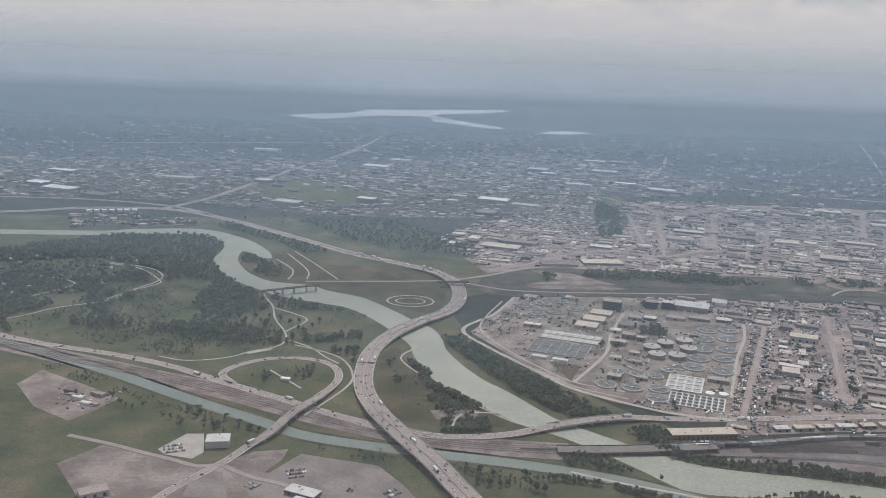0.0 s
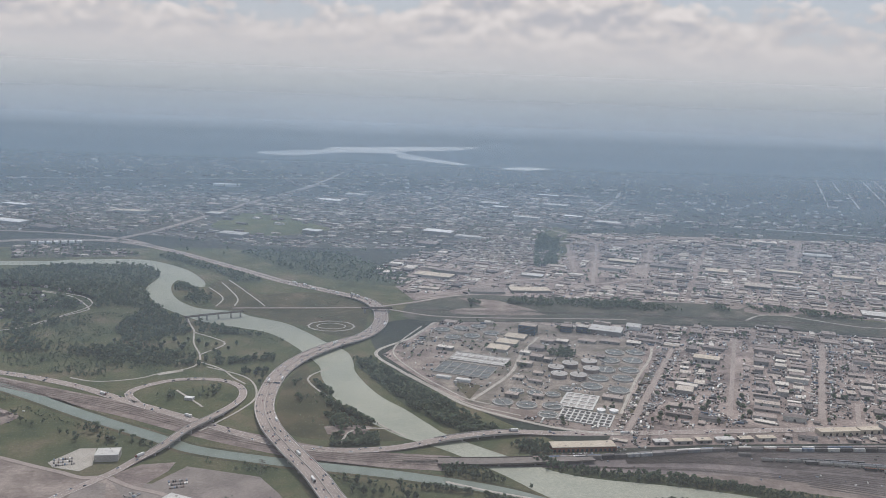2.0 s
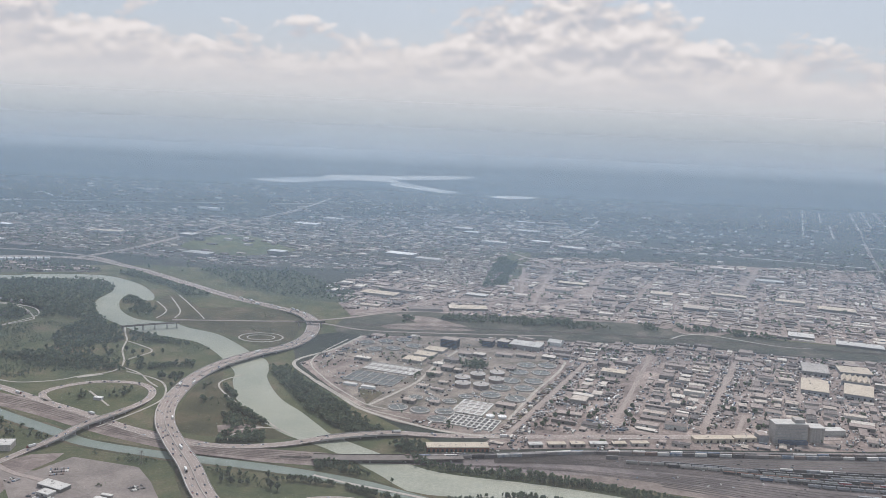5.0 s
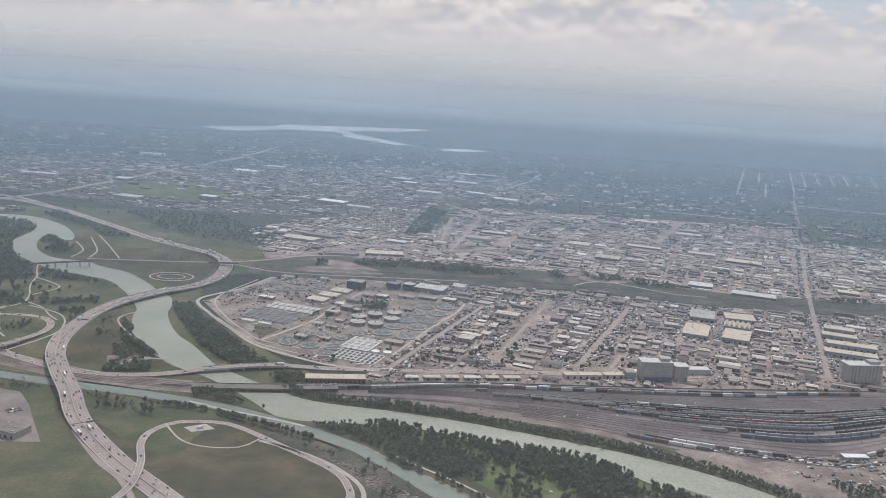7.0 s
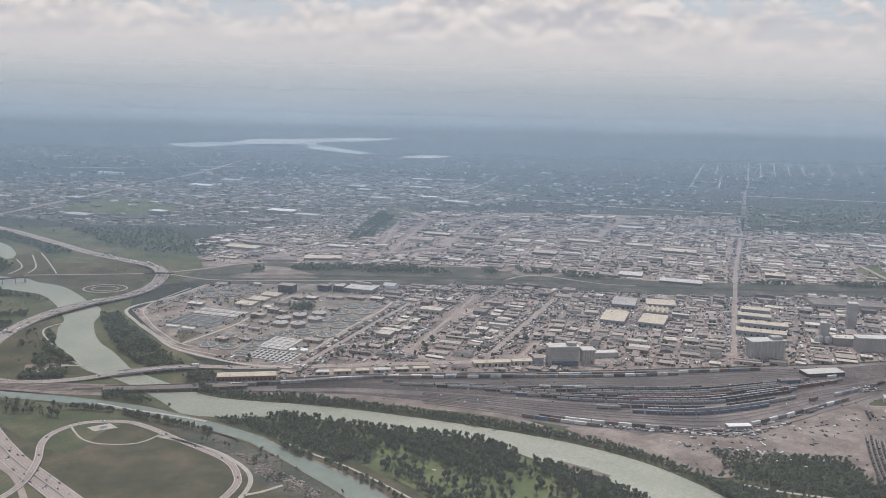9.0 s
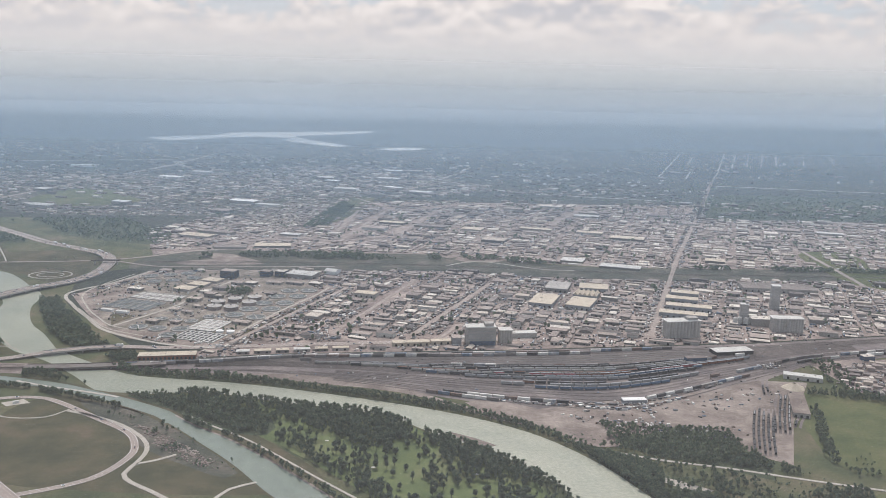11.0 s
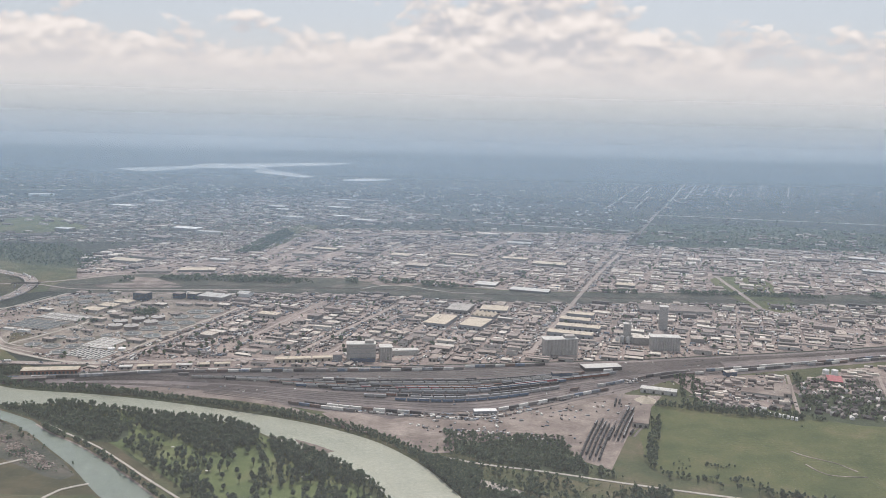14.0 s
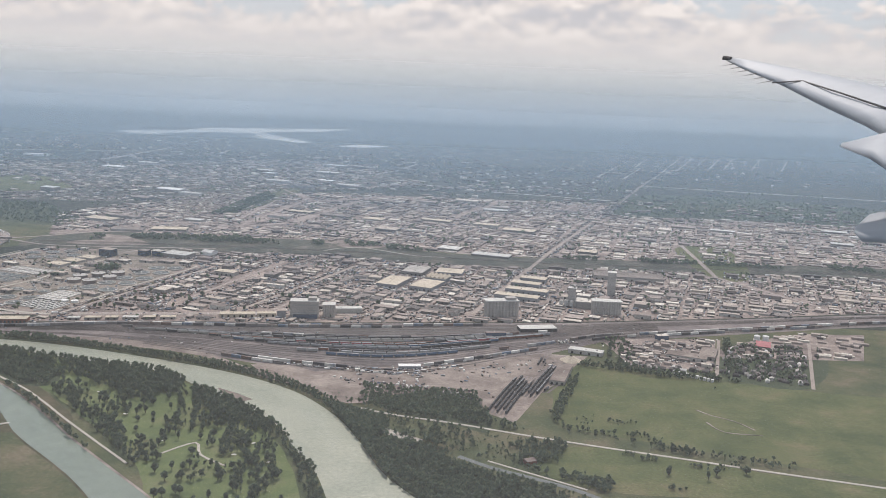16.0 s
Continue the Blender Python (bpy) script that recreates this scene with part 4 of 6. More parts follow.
for f, xa, xb, kinds in PLAN:
    ln = track(yard_line(f, 215 if f < 0.6 else 330, 800))
    x0 = 215 if f < 0.6 else 330
    rake(ln, xa - x0 + rng.uniform(0, 12), xb - x0, kinds)
for f, xa, xb, kinds in ((0.03, 190, 640, [G, HK, T_, O]), (0.07, 150, 560, [HK, G, W_]), (0.12, 180, 260, [W_, W_]), (0.24, 300, 310, [O, HK])):
    ln = track(yard_line(f, 60, 1500))
    rake(ln, xa - 60, xb - 60, kinds)
for f in (0.16, 0.20):
    track(yard_line(f, 60, 1500))
for f, sp in ((0.80, 0), (0.86, 0), (0.90, 700)):
    ln = track(yard_line(f, 120, 1500))
    if sp:
        rake(ln, 460, 580, [R_, O])
        rake(ln, 640, 900, [W_, HK, G, K])
ln = track(yard_line(0.76, 300, 1500))
rake(ln, 350, 800, [HK, O, G])
for o in (-8, -4.5, -1.5, 1.5, 4.5):
    mid = smooth([(-420, 744), (-318, 705 - 6), (-227, 664 - 4), (-153, 629), (-84, 592), (-42, 573), (15, 553), (92, 546)], False, 9.0)
    track(sides(mid, o), "railway track beside the canal on brown ballast", BALLAST)
solid("rail_corridor", strip(smooth([(-420, 744), (-318, 699), (-227, 660), (-153, 629), (-84, 592), (-42, 573), (15, 553), (92, 546)], False, 9.0), 25.0, 0.2), BALLAST, "brown gravel bed of the railway line", kind="structure")
for o in (0, 5):
    track(smooth([(60, 962 + o), (300, 968 + o), (520, 955 + o), (760, 926 + o), (1500, 925 + o)], False, 14.0), "railway track along the overgrown embankment")
for k, unused in first_use.items():
    if unused:
        for o in (*WAGONS[k].children_recursive, WAGONS[k]):
            bpy.data.objects.remove(o)
if spare_wagons:
    stuff_boxes("distant_wagons", spare_wagons, CLUTTER, "long rows of mixed railway wagons far across the yard", "rail wagons")

# bridges


def girder_bridge(name, line, width, z, label, piers, girder, steel=STEEL):
    ob = thing(name, label, "bridge")
    part("deck", strip(line, width, z, 0.5), steel, ob)
    for s in (-1, 1):
        part("girder", strip(line, 0.25, z + girder, girder + 0.5, s * width / 2), steel, ob)
    n = len(line)
    for k in range(piers):
        i = int((k + 0.5) * n / piers)
        t = (line[min(i + 1, n - 1)] - line[i - 1]).normalized()
        part("pier", box_bm(line[i].x, line[i].y, 0.1, 1.2, width * 0.8, z - 0.6, math.degrees(math.atan2(t.y, t.x))), CONCRETE, ob)
    take_line(line, width / 2 + 1)
    return ob


girder_bridge("rail_bridge", smooth([(84, 545), (110, 546), (150, 551), (192, 558)], False, 4.0), 11.0, 2.4, "dark steel railway girder bridge on stone piers", 4, 0.55, STEEL)
girder_bridge("overpass", smooth([(3, 944), (12, 946), (20, 948), (28, 947), (37, 949)], False, 4.0), 4.0, 5.2, "dark steel overpass across the highway", 3, 0.7, STEEL)
girder_bridge("old_bridge", smooth([(-176, 881), (-159, 892), (-138, 904), (-121, 913)], False, 4.0), 3.6, 6.0, "old steel bridge on tall slim piers over the river", 6, 0.6, STEEL)

# ---- water treatment works ----


def clarifier(x, y, r):
    ob = thing("clarifier", "round concrete settling tank with a walkway across", "water tank", pose(x, y, 0.1), "settling tanks of the treatment works")
    part("tank_wall", add_ring(bmesh.new(), 0, 0, 0, r, 0.7, 1.3), CONCRETE, ob)
    part("launder", add_ring(bmesh.new(), 0, 0, 0, r - 1.6, 0.3, 1.1), PALE_ROOF, ob)
    part("water_surface", add_tube(bmesh.new(), 0, 0, 0.0, r - 0.5, 0.85, 28), BASIN, ob)
    part("walkway", box_bm(0, 0, 1.15, 2 * r, 0.7, 0.25, rng.choice((20, 70, 110, 160))), CONCRETE, ob)
    part("centre_drive", add_tube(bmesh.new(), 0, 0, 0.8, 0.9, 1.0, 10), PALE_ROOF, ob)
    take_disc(x, y, r + 0.5)


for p in ((92, 883), (112, 891), (131, 900), (102, 856), (122, 862), (143, 875)):
    clarifier(*p, 8.5)
for p in ((219, 714), (241, 706), (229, 737), (251, 738), (240, 762), (262, 763), (250, 792), (272, 793), (260, 818), (281, 820)):
    clarifier(*p, 9.6)
for p in ((152, 697), (167, 693), (182, 690), (196, 706)):
    clarifier(*p, 6.6)
for p in ((138, 668), (157, 663), (178, 662), (172, 642)):
    clarifier(*p, 8.8)
for x, y in ((194, 739), (211, 737), (226, 757), (209, 771), (228, 779), (194, 758)):
    ob = thing("digester", "squat round concrete digester tank with a low dome", "digester tank", pose(x, y, 0.1), "digester tanks")
    part("tank_wall", add_tube(bmesh.new(), 0, 0, 0, 7.2, 3.6, 26, cap=False), BALLAST, ob)
    part("rim", add_ring(bmesh.new(), 0, 0, 3.5, 7.4, 0.5, 0.35, 26), PALE_ROOF, ob)
    part("dome", add_tube(bmesh.new(), 0, 0, 3.6, 7.1, 1.1, 26, 1.2), CONCRETE, ob)
    part("vent", add_tube(bmesh.new(), 0, 0, 4.6, 0.7, 0.9, 8), DARK, ob)
    take_disc(x, y, 8)


def basin_block(cx, cy, nu, nv, w, d, label, water, wall=CONCRETE, t=0.6, walk=0):
    """Rows of open basins divided by walls, each basin with its own water."""
    W, D = nu * w, nv * d
    ob = thing("aeration_basin", label, "water basin", pose(cx, cy, 0.1, 0, 0, GRID))
    for i in range(nu + 1):
        part("dividing_wall", box_bm(-W / 2 + i * w, 0, 0, t, D + t, 1.0), wall, ob)
    for j in range(nv + 1):
        part("end_wall", box_bm(0, -D / 2 + j * d, 0.003, W + t, t, 1.02), wall, ob)
    for i in range(nu):
        for j in range(nv):
            x, y = -W / 2 + (i + .5) * w, -D / 2 + (j + .5) * d
            part("basin_cell", box_bm(x, y, 0, w - t - 0.01, d - t - 0.01, 0.55), water, ob)
            for k in range(walk):
                part("mixer_bridge", box_bm(x, y + (k + 0.5 - walk / 2) * d / walk, 0.9, w, 0.35, 0.2), wall, ob)
    take_poly(corners(cx, cy, W + 3, D + 3, GRID))


basin_block(111, 751, 6, 2, 8.5, 17, "long rectangular basins of blue-grey water", BASIN, walk=2)
basin_block(126, 785, 8, 2, 6.7, 13, "rows of pale covered aeration cells", PALE_ROOF, walk=2)
basin_block(201, 639, 9, 4, 4.5, 6.4, "grid of small square dark basins with white walls", DARK, PALE_ROOF, t=1.1)
basin_block(202, 676, 4, 4, 6.6, 8.4, "grid of tan covered treatment cells", CONCRETE, PALE_ROOF, t=1.6)
for x, y, w, d, h in ((147, 684, 11, 7, 3.0), (169, 683, 9, 6, 2.4), (231, 684, 17, 8, 2.6), (94, 815, 16, 7, 2.6), (184, 822, 15, 9, 3.0), (198, 848, 13, 8, 2.8), (167, 771, 14, 8, 3.2), (213, 849, 12, 9, 2.6),
                      (239, 853, 18, 8, 2.4), (243, 800, 8, 10, 2.6), (157, 731, 10, 7, 2.0), (180, 790, 12, 9, 4.0), (176, 744, 9, 6, 2.2), (171, 722, 12, 5, 2.0), (262, 852, 20, 7, 2.6), (286, 850, 14, 9, 2.8), (190, 783, 8, 6, 3.4), (171, 806, 10, 8, 2.6)):
    building("process_building", x, y, w, d, h, GRID, "small flat-roofed process building of the treatment works", WALLS, ROOF1, 2, group="process buildings", doors=1)
for x, y in ((216, 655), (226, 654)):
    ob = thing("round_tank", "small round white tank beside the basins", "water tank", pose(x, y, 0.1), "small round tanks")
    part("tank_wall", add_tube(bmesh.new(), 0, 0, 0, 3.6, 1.8, 18, cap=False), WHITE, ob)
    part("tank_roof", add_tube(bmesh.new(), 0, 0, 1.8, 3.7, 0.7, 18, 0.4), WHITE, ob)
for i in range(3):
    building("filter_hall", 146 + 10.5 * i, 819 + 21 * i, 21, 16, 2.6, GRID, "low treatment hall with a pale tan roof", CONCRETE, TAN_ROOF, 1)
for k in range(2):
    building("process_shed", 91 + k * 17, 727 - k * 7, 13, 4.5, 1.8, GRID, "small pale shed beside the basins", WHITE, PALE_ROOF)

# ---- landmark buildings ----


def windows_on(ob, w, d, h, nx, nz, glass=BLUEGLASS, name="window_band"):
    for j in range(nz):
        part(name, box_bm(0, -d / 2 - 0.03, 0.8 + j * (h - 1) / nz, w * 0.92, 0.16, 0.55 * (h - 1) / nz), glass, ob)
        part(name, box_bm(w / 2 + 0.03, 0, 0.8 + j * (h - 1) / nz, 0.16, d * 0.88, 0.55 * (h - 1) / nz), glass, ob)


ob = building("office_block", 182, 884, 18, 12, 8.5, GRID, "grey-blue glazed office block above low yards", BLUEGLASS, ROOF1, 3, "office block")
windows_on(ob, 18, 12, 8.5, 1, 5, DARK)
for x in (224, 241):
    ob = building("dark_office", x, 893, 12, 10, 6.5, GRID, "dark blue-black glazed office building", DARK, ROOF1, 2, "office block")
    windows_on(ob, 12, 10, 6.5, 1, 3)
building("assembly_hall", 266, 893, 34, 22, 4.5, GRID, "wide hall with a pale grey roof", WALLS, PALE_ROOF, 4)
building("white_hangar", 300, 912, 15, 15, 4.0, GRID, "white hangar with a pitched roof", WHITE, PALE_ROOF, 0, pitched=True)
ob = building("brick_warehouse", 188, 578, 47, 11, 3.4, 7, "long brick warehouse with a cream roof and loading doors", CARS["rust"], TAN_ROOF, 5, "warehouse", doors=14)
building("long_shed", 392, 621, 33, 8, 3.2, 8, "long low shed with a cream roof beside the tracks", TAN_ROOF, TAN_ROOF, 2, "warehouse", doors=6)
for i in range(6):
    building("trackside_shed", 248 + 16.5 * i, 592 + 2.6 * i, 11 + 3 * (i % 2), 6, 2.2, 8, "low cream-roofed shed in a row beside the tracks", WALLS, TAN_ROOF if i % 3 else PALE_ROOF, 1, "shed", group="trackside sheds", doors=2)
building("shed_annex", 419, 626, 18, 7, 3.0, 8, "low cream-roofed annex beside the long shed", TAN_ROOF, TAN_ROOF, 1, "warehouse", doors=3)
building("annex_block", 433, 627, 8, 9, 6.0, 8, "plain dark grey block beside a grain elevator", CARS["grey"], ROOF1, 1)


def grain_elevator(x, y, w, d, h, rz, label, head=True, tubes=0, tube_r=0.0, bands=False):
    ob = thing("grain_elevator", label, "grain elevator", pose(x, y, 0.1, 0, 0, rz))
    if tubes:
        for i in range(tubes):
            for j in range(max(1, int(d / (2 * tube_r)))):
                part("silo", add_tube(bmesh.new(), -w / 2 + (i + .5) * w / tubes, -d / 2 + tube_r + j * 2 * tube_r, 0, tube_r, h, 14), CONCRETE, ob)
        part("core", box_bm(0, 0, 0, w - tube_r, d - tube_r, h - 0.2), CONCRETE, ob)
        part("roof_slab", box_bm(0, 0, h + 0.01, w + 0.6, d + 0.6, 0.7), PALE_ROOF, ob)
    else:
        part("wall", box_bm(0, 0, 0, w, d, h), CONCRETE, ob)
        part("roof_slab", box_bm(0, 0, h + 0.01, w + 0.6, d + 0.6, 0.6), PALE_ROOF, ob)
    if head:
        part("headhouse", box_bm(w * 0.28, 0, h + 0.7, w * 0.3, d * 0.6, 2.6), CONCRETE, ob)
    if bands:
        for j in range(5):
            part("window_band", box_bm(0, -d / 2 - 0.03, 2.2 + j * h / 6.5, w * 0.86, 0.14, 0.3), CARS["grey"], ob)
        part("loading_annex", box_bm(1, -d / 2 - 2.0, 0, w * 0.85, 3.8, 3.2), BLUEGLASS, ob)
    take_poly(corners(x, y, w + 2, d + 4, rz))
    return ob


grain_elevator(455, 630, 27, 12, 15.5, 4, "tall plain concrete grain elevator beside the railway yard", True, bands=True)
grain_elevator(478, 634, 12, 11, 11.5, 4, "cluster of concrete silos joined to the elevator", False, 5, 1.2)
building("bag_store", 496, 650, 26, 9, 4.5, 8, "low store with a pale roof behind the silos", WALLS, PALE_ROOF, 2)
grain_elevator(648, 657, 34, 13, 15.5, 8, "long row of pale concrete grain silos", True, 10, 1.75)
grain_elevator(759, 679, 30, 12, 13.0, -4, "broad concrete mill block", False, 12, 1.25, bands=False)
grain_elevator(783, 766, 9, 9, 25.0, -12, "slim pale concrete tower", False)
grain_elevator(729, 712, 8, 7, 18.0, -12, "tall grey mill tower", True)
for i in range(5):
    ob = thing("storage_bin", "small round steel storage bin of the mill", "storage bin", pose(716 + 5.5 * i, 700 + 3 * (i % 2), 0.1), "mill storage bins")
    part("bin_wall", add_tube(bmesh.new(), 0, 0, 0, 2.2, 6.5, 14, cap=False), PALE_ROOF, ob)
    part("cone_roof", add_tube(bmesh.new(), 0, 0, 6.5, 2.3, 1.3, 14, 0.3), CONCRETE, ob)
building("mill_hall", 745, 700, 26, 12, 7.0, -8, "grey mill hall with a stepped roof", WALLS, ROOF1, 4)
for x, y, w, d, rz in ((702, 818, 30, 14, -22), (690, 791, 34, 14, -22), (687, 757, 47, 14, -20), (672, 727, 48, 14, -20)):
    building("tan_warehouse", x, y, w, d, 4.6, rz, "long warehouse with a cream-tan flat roof", CARS["grey"], TAN_ROOF, 5, "warehouse", group="tan warehouses", doors=8)
building("tan_warehouse", 537, 781, 25, 44, 4.2, -21, "large warehouse with a ribbed cream-tan roof", CARS["grey"], TAN_ROOF, 6, "warehouse", group="tan warehouses", doors=5)
building("grey_warehouse", 563, 846, 26, 37, 4.2, -18, "big warehouse with a dull grey-tan roof", WALLS, CONCRETE, 5, "warehouse", doors=5)
building("tan_warehouse", 575, 770, 26, 40, 4.2, -24, "large warehouse with a cream-tan flat roof", CARS["grey"], TAN_ROOF, 6, "warehouse", group="tan warehouses", doors=5)
building("tan_warehouse", 604, 846, 32, 26, 3.6, -12, "broad warehouse with a faded tan roof", CARS["grey"], TAN_ROOF, 4, "warehouse", group="tan warehouses", doors=5)
ob = building("sawtooth_works", 588, 807, 26, 22, 4.4, -22, "works hall with a cream sawtooth roof", CARS["grey"], TAN_ROOF, 0, "warehouse", doors=5)
for k in range(5):
    bm = bmesh.new()
    v = [bm.verts.new((-12.6 + 5.2 * k + a, b, 4.7 + c)) for b in (-10.6, 10.6) for a, c in ((0.0, 0.0), (4.4, 0.0), (2.2, 2.4))]
    for f in ((0, 1, 2), (5, 4, 3), (0, 3, 4, 1), (1, 4, 5, 2), (2, 5, 3, 0)):
        bm.faces.new([v[q] for q in f])
    part("roof_ridge", bm, TAN_ROOF, ob, "raised cream skylight ridge")
building("tan_works", 345, 800, 24, 13, 4.2, -20, "works building with a tan roof", WALLS, TAN_ROOF, 3, "warehouse", doors=4)
building("curved_hall", 822, 852, 84, 30, 4.5, -8, "very long grey-roofed factory hall", WALLS, LOT, 8, "factory", doors=12)
building("yard_office", 636, 576, 18, 6, 5.0, 8, "dark blue-grey yard control building", BLUEGLASS, ROOF1, 2)
building("engine_shed", 678, 605, 36, 13, 3.2, 10, "open pale-roofed engine shed in the yard", DARK, PALE_ROOF, 0)
building("loading_shelter", 558, 479, 18, 6, 2.6, 5, "small white-roofed shelter in the dirt yard", CARS["grey"], WHITE, 0)
building("depot", 712, 535, 30, 9, 3.4, -22, "long grey-roofed depot beside the spur tracks", WALLS, PALE_ROOF, 2, "warehouse", doors=4)
building("loading_hall", 680, 470, 12, 44, 3.2, -18, "low loading hall with a dusty tan roof", WALLS, DIRT, 2, "warehouse", doors=3)
ob = thing("grain_pile", "yellow heap of spilled bulk goods beside a depot", "heap", pose(695, 513, 0.2))
bm = bmesh.new()
bmesh.ops.create_cone(bm, segments=24, radius1=9, radius2=1.5, depth=4.2)
for v in bm.verts:
    v.co.z += 2.0
    v.co.x *= 1 + 0.12 * math.sin(3 * v.co.y)
part("heap", bm, TAN_ROOF, ob)
for x, y in ((885, 592), (893, 591)):
    ob = thing("storage_tank", "squat white steel storage tank beside the railway", "storage tank", pose(x, y, 0.1), "white storage tanks")
    part("tank_wall", add_tube(bmesh.new(), 0, 0, 0, 2.9, 5.2, 20, cap=False), WHITE, ob)
    part("tank_roof", add_tube(bmesh.new(), 0, 0, 5.2, 3.0, 0.9, 20, 0.4), WHITE, ob)
building("red_shed", 883, 571, 13, 20, 3.0, -22, "low shed with a faded pinkish-red roof", WALLS, CARS["red"], 0, "shed")
building("yard_block", 793, 587, 11, 6, 4.2, 10, "dark blue-grey block beside the main tracks", BLUEGLASS, ROOF1, 1)
building("tan_hall", 800, 530, 34, 14, 3.2, -24, "low yard hall with a sandy-brown roof", WALLS, DIRT, 3, "warehouse", doors=5)
building("tan_hall", 822, 540, 14, 30, 3.0, -24, "sandy-roofed side wing of the yard hall", WALLS, DIRT, 2, "warehouse", doors=2)
for i in range(11):
    building("row_house", 777 + 2.5 * i, 488 - 2.1 * i, 2.6, 1.8, 2.2, 50, "small white gabled house in a row", WHITE, WHITE, 0, "house", group="row of white houses", pitched=True)
building("park_office", -136, 540, 15, 12, 4.5, 8, "low square office building with a flat grey roof", WALLS, PALE_ROOF, 3, "office")
building("white_depot", -72, 478, 20, 9, 2.4, -24, "long white ribbed-roof depot beside a car park", WALLS, PALE_ROOF, 4, "warehouse", doors=3)
building("white_annex", -72, 467, 9.5, 7, 2.2, -24, "square white-roofed annex beside the depot", WALLS, PALE_ROOF, 1, "warehouse", doors=1)
building("white_store", -52, 451, 7, 6, 2.2, -30, "small white-roofed store among parked vans", WALLS, PALE_ROOF, 1, "warehouse")
for i in range(4):
    building("trailer_shed", -41 + 2.3 * i, 453 + 5.0 * i, 7.5, 2.6, 1.5, -14, "long low white shed in a row", WALLS, PALE_ROOF, 0, "shed", group="row of white sheds")
building("grey_hall", -10, 447, 27, 15, 4.0, -19, "large hall with a flat grey roof and many vents", WALLS, LOT, 9, "warehouse", doors=6)
building("cottage", 634, 301, 7, 5, 2.2, 25, "small brick cottage with a brown roof among trees", CARS["rust"], BALLAST, 0, "house", pitched=True)
building("lift_station", -112, 655, 7, 4, 2.0, -10, "small pale building inside the ramp loop", WALLS, WHITE, 0)
building("far_white_hall", -395, 2080, 60, 16, 5, -5, "long white-roofed hall far off", WHITE, WHITE, 0, "warehouse")
building("far_tan_hall", -470, 1620, 62, 18, 5, -8, "long hall with a bright tan roof", WALLS, TAN_ROOF, 0, "warehouse")
building("big_shed", 205, 1080, 50, 22, 2.6, 4, "broad pale-roofed distribution shed", WALLS, TAN_ROOF, 4, "warehouse")
building("big_shed", 150, 1065, 44, 20, 2.6, 4, "broad pale-roofed distribution shed", WALLS, LOT, 4, "warehouse")
for i in range(7):
    building("gas_tank_shed", -505 + 10 * i, 1290 + 3 * i, 7, 7, 3, 10, "white domed store in a row", WHITE, WHITE, 0, "store", group="row of white stores", pitched=True)

# lots
for k, (name, pts, m_, lab) in enumerate((("car_park", [(-121, 503), (-96, 503), (-81, 530), (-31, 517), (-15, 494), (-4, 473), (17, 435), (-70, 424), (-108, 484)], LOT, "wide worn asphalt car park round white depots"),
                           ("bare_plot", [(-124, 515), (-111, 531), (-90, 536), (-91, 522), (-102, 497), (-115, 502)], BALLAST, "overgrown brown plot beside the ramp"),
                           ("office_lot", [(-172, 530), (-160, 554), (-149, 555), (-142, 528), (-147, 518), (-166, 523)], PATH, "pale office car park"),
                           ("storage_lot", [(-301, 660), (-257, 632), (-223, 609), (-234, 585), (-244, 568), (-277, 590), (-307, 630)], DIRT, "brown storage yard with low sheds"),
                           ("gravel_lot", [(-140, 505), (-124, 501), (-114, 470), (-140, 470)], LOT, "pale gravel turning area"),
                           ("plant_yard", [(104, 660), (150, 650), (181, 618), (222, 606), (232, 640), (182, 630), (160, 655)], DIRT, "bare beige ground beside the treatment works"))):
    patch(name, pts, 0.26 + 0.012 * k, m_, lab, False)
OVAL = Vector((-24, 885))
for ra, rb, w, what in ((24, 20, 2.0, "pale oval track in the mown grass"), (15, 11, 1.4, "inner loop of the pale oval track")):
    road("oval_track", [(OVAL.x + ra * math.cos(0.45 * k), OVAL.y + rb * math.sin(0.45 * k)) for k in range(15)], w, what, PATH)
road("ramp_track", [(-128, 676), (-112, 657), (-98, 640)], 1.8, "short pale lane inside the ramp loop", PATH)

patch("bare_field", [(100, 965), (140, 985), (212, 962), (150, 952), (106, 952)], 0.22, DIRT, "bare brown field beside the embankment")
patch("bare_mound", [(452, 1005), (470, 1030), (520, 1018), (508, 992), (466, 990)], 0.22, DIRT, "pale bare mound of earth")
road("park_lot", [(-154, 713), (-144, 720), (-136, 726)], 4.5, "small gravel car park beside the path", PATH)
for i, (x, y) in enumerate(scatter(IND2, 46)):
    w, d = rng.uniform(22, 52), rng.uniform(14, 24)
    if not any(busy(a, b) for a, b in corners(x, y, w, d, GRID)):
        building("distribution_shed", x, y, w, d, rng.uniform(2.2, 3.6), GRID, "large distribution shed with a flat roof", WALLS, (PALE_ROOF, ROOF1, TAN_ROOF, ROOF1)[i % 4], 3, "warehouse", group="distribution sheds of the far district")
for i, (x, y) in enumerate(scatter(COMM, 30)):
    w, d = rng.uniform(28, 60), rng.uniform(16, 26)
    building("store_hall", x, y, w, d, rng.uniform(4, 6), GRID, "long pale-roofed hall in a far commercial district", WALLS, (PALE_ROOF, WHITE, ROOF1)[i % 3], 0, "warehouse", group="halls of the commercial district")
for x, y, w, d in ((-190, 470, 16, 9), (-110, 420, 18, 10), (-60, 440, 16, 7)):
    building("depot_shed", x, y, w, d, 3.0, 30, "plain depot shed beside a paved lot", WALLS, ROOF1, 2, "shed", doors=3)
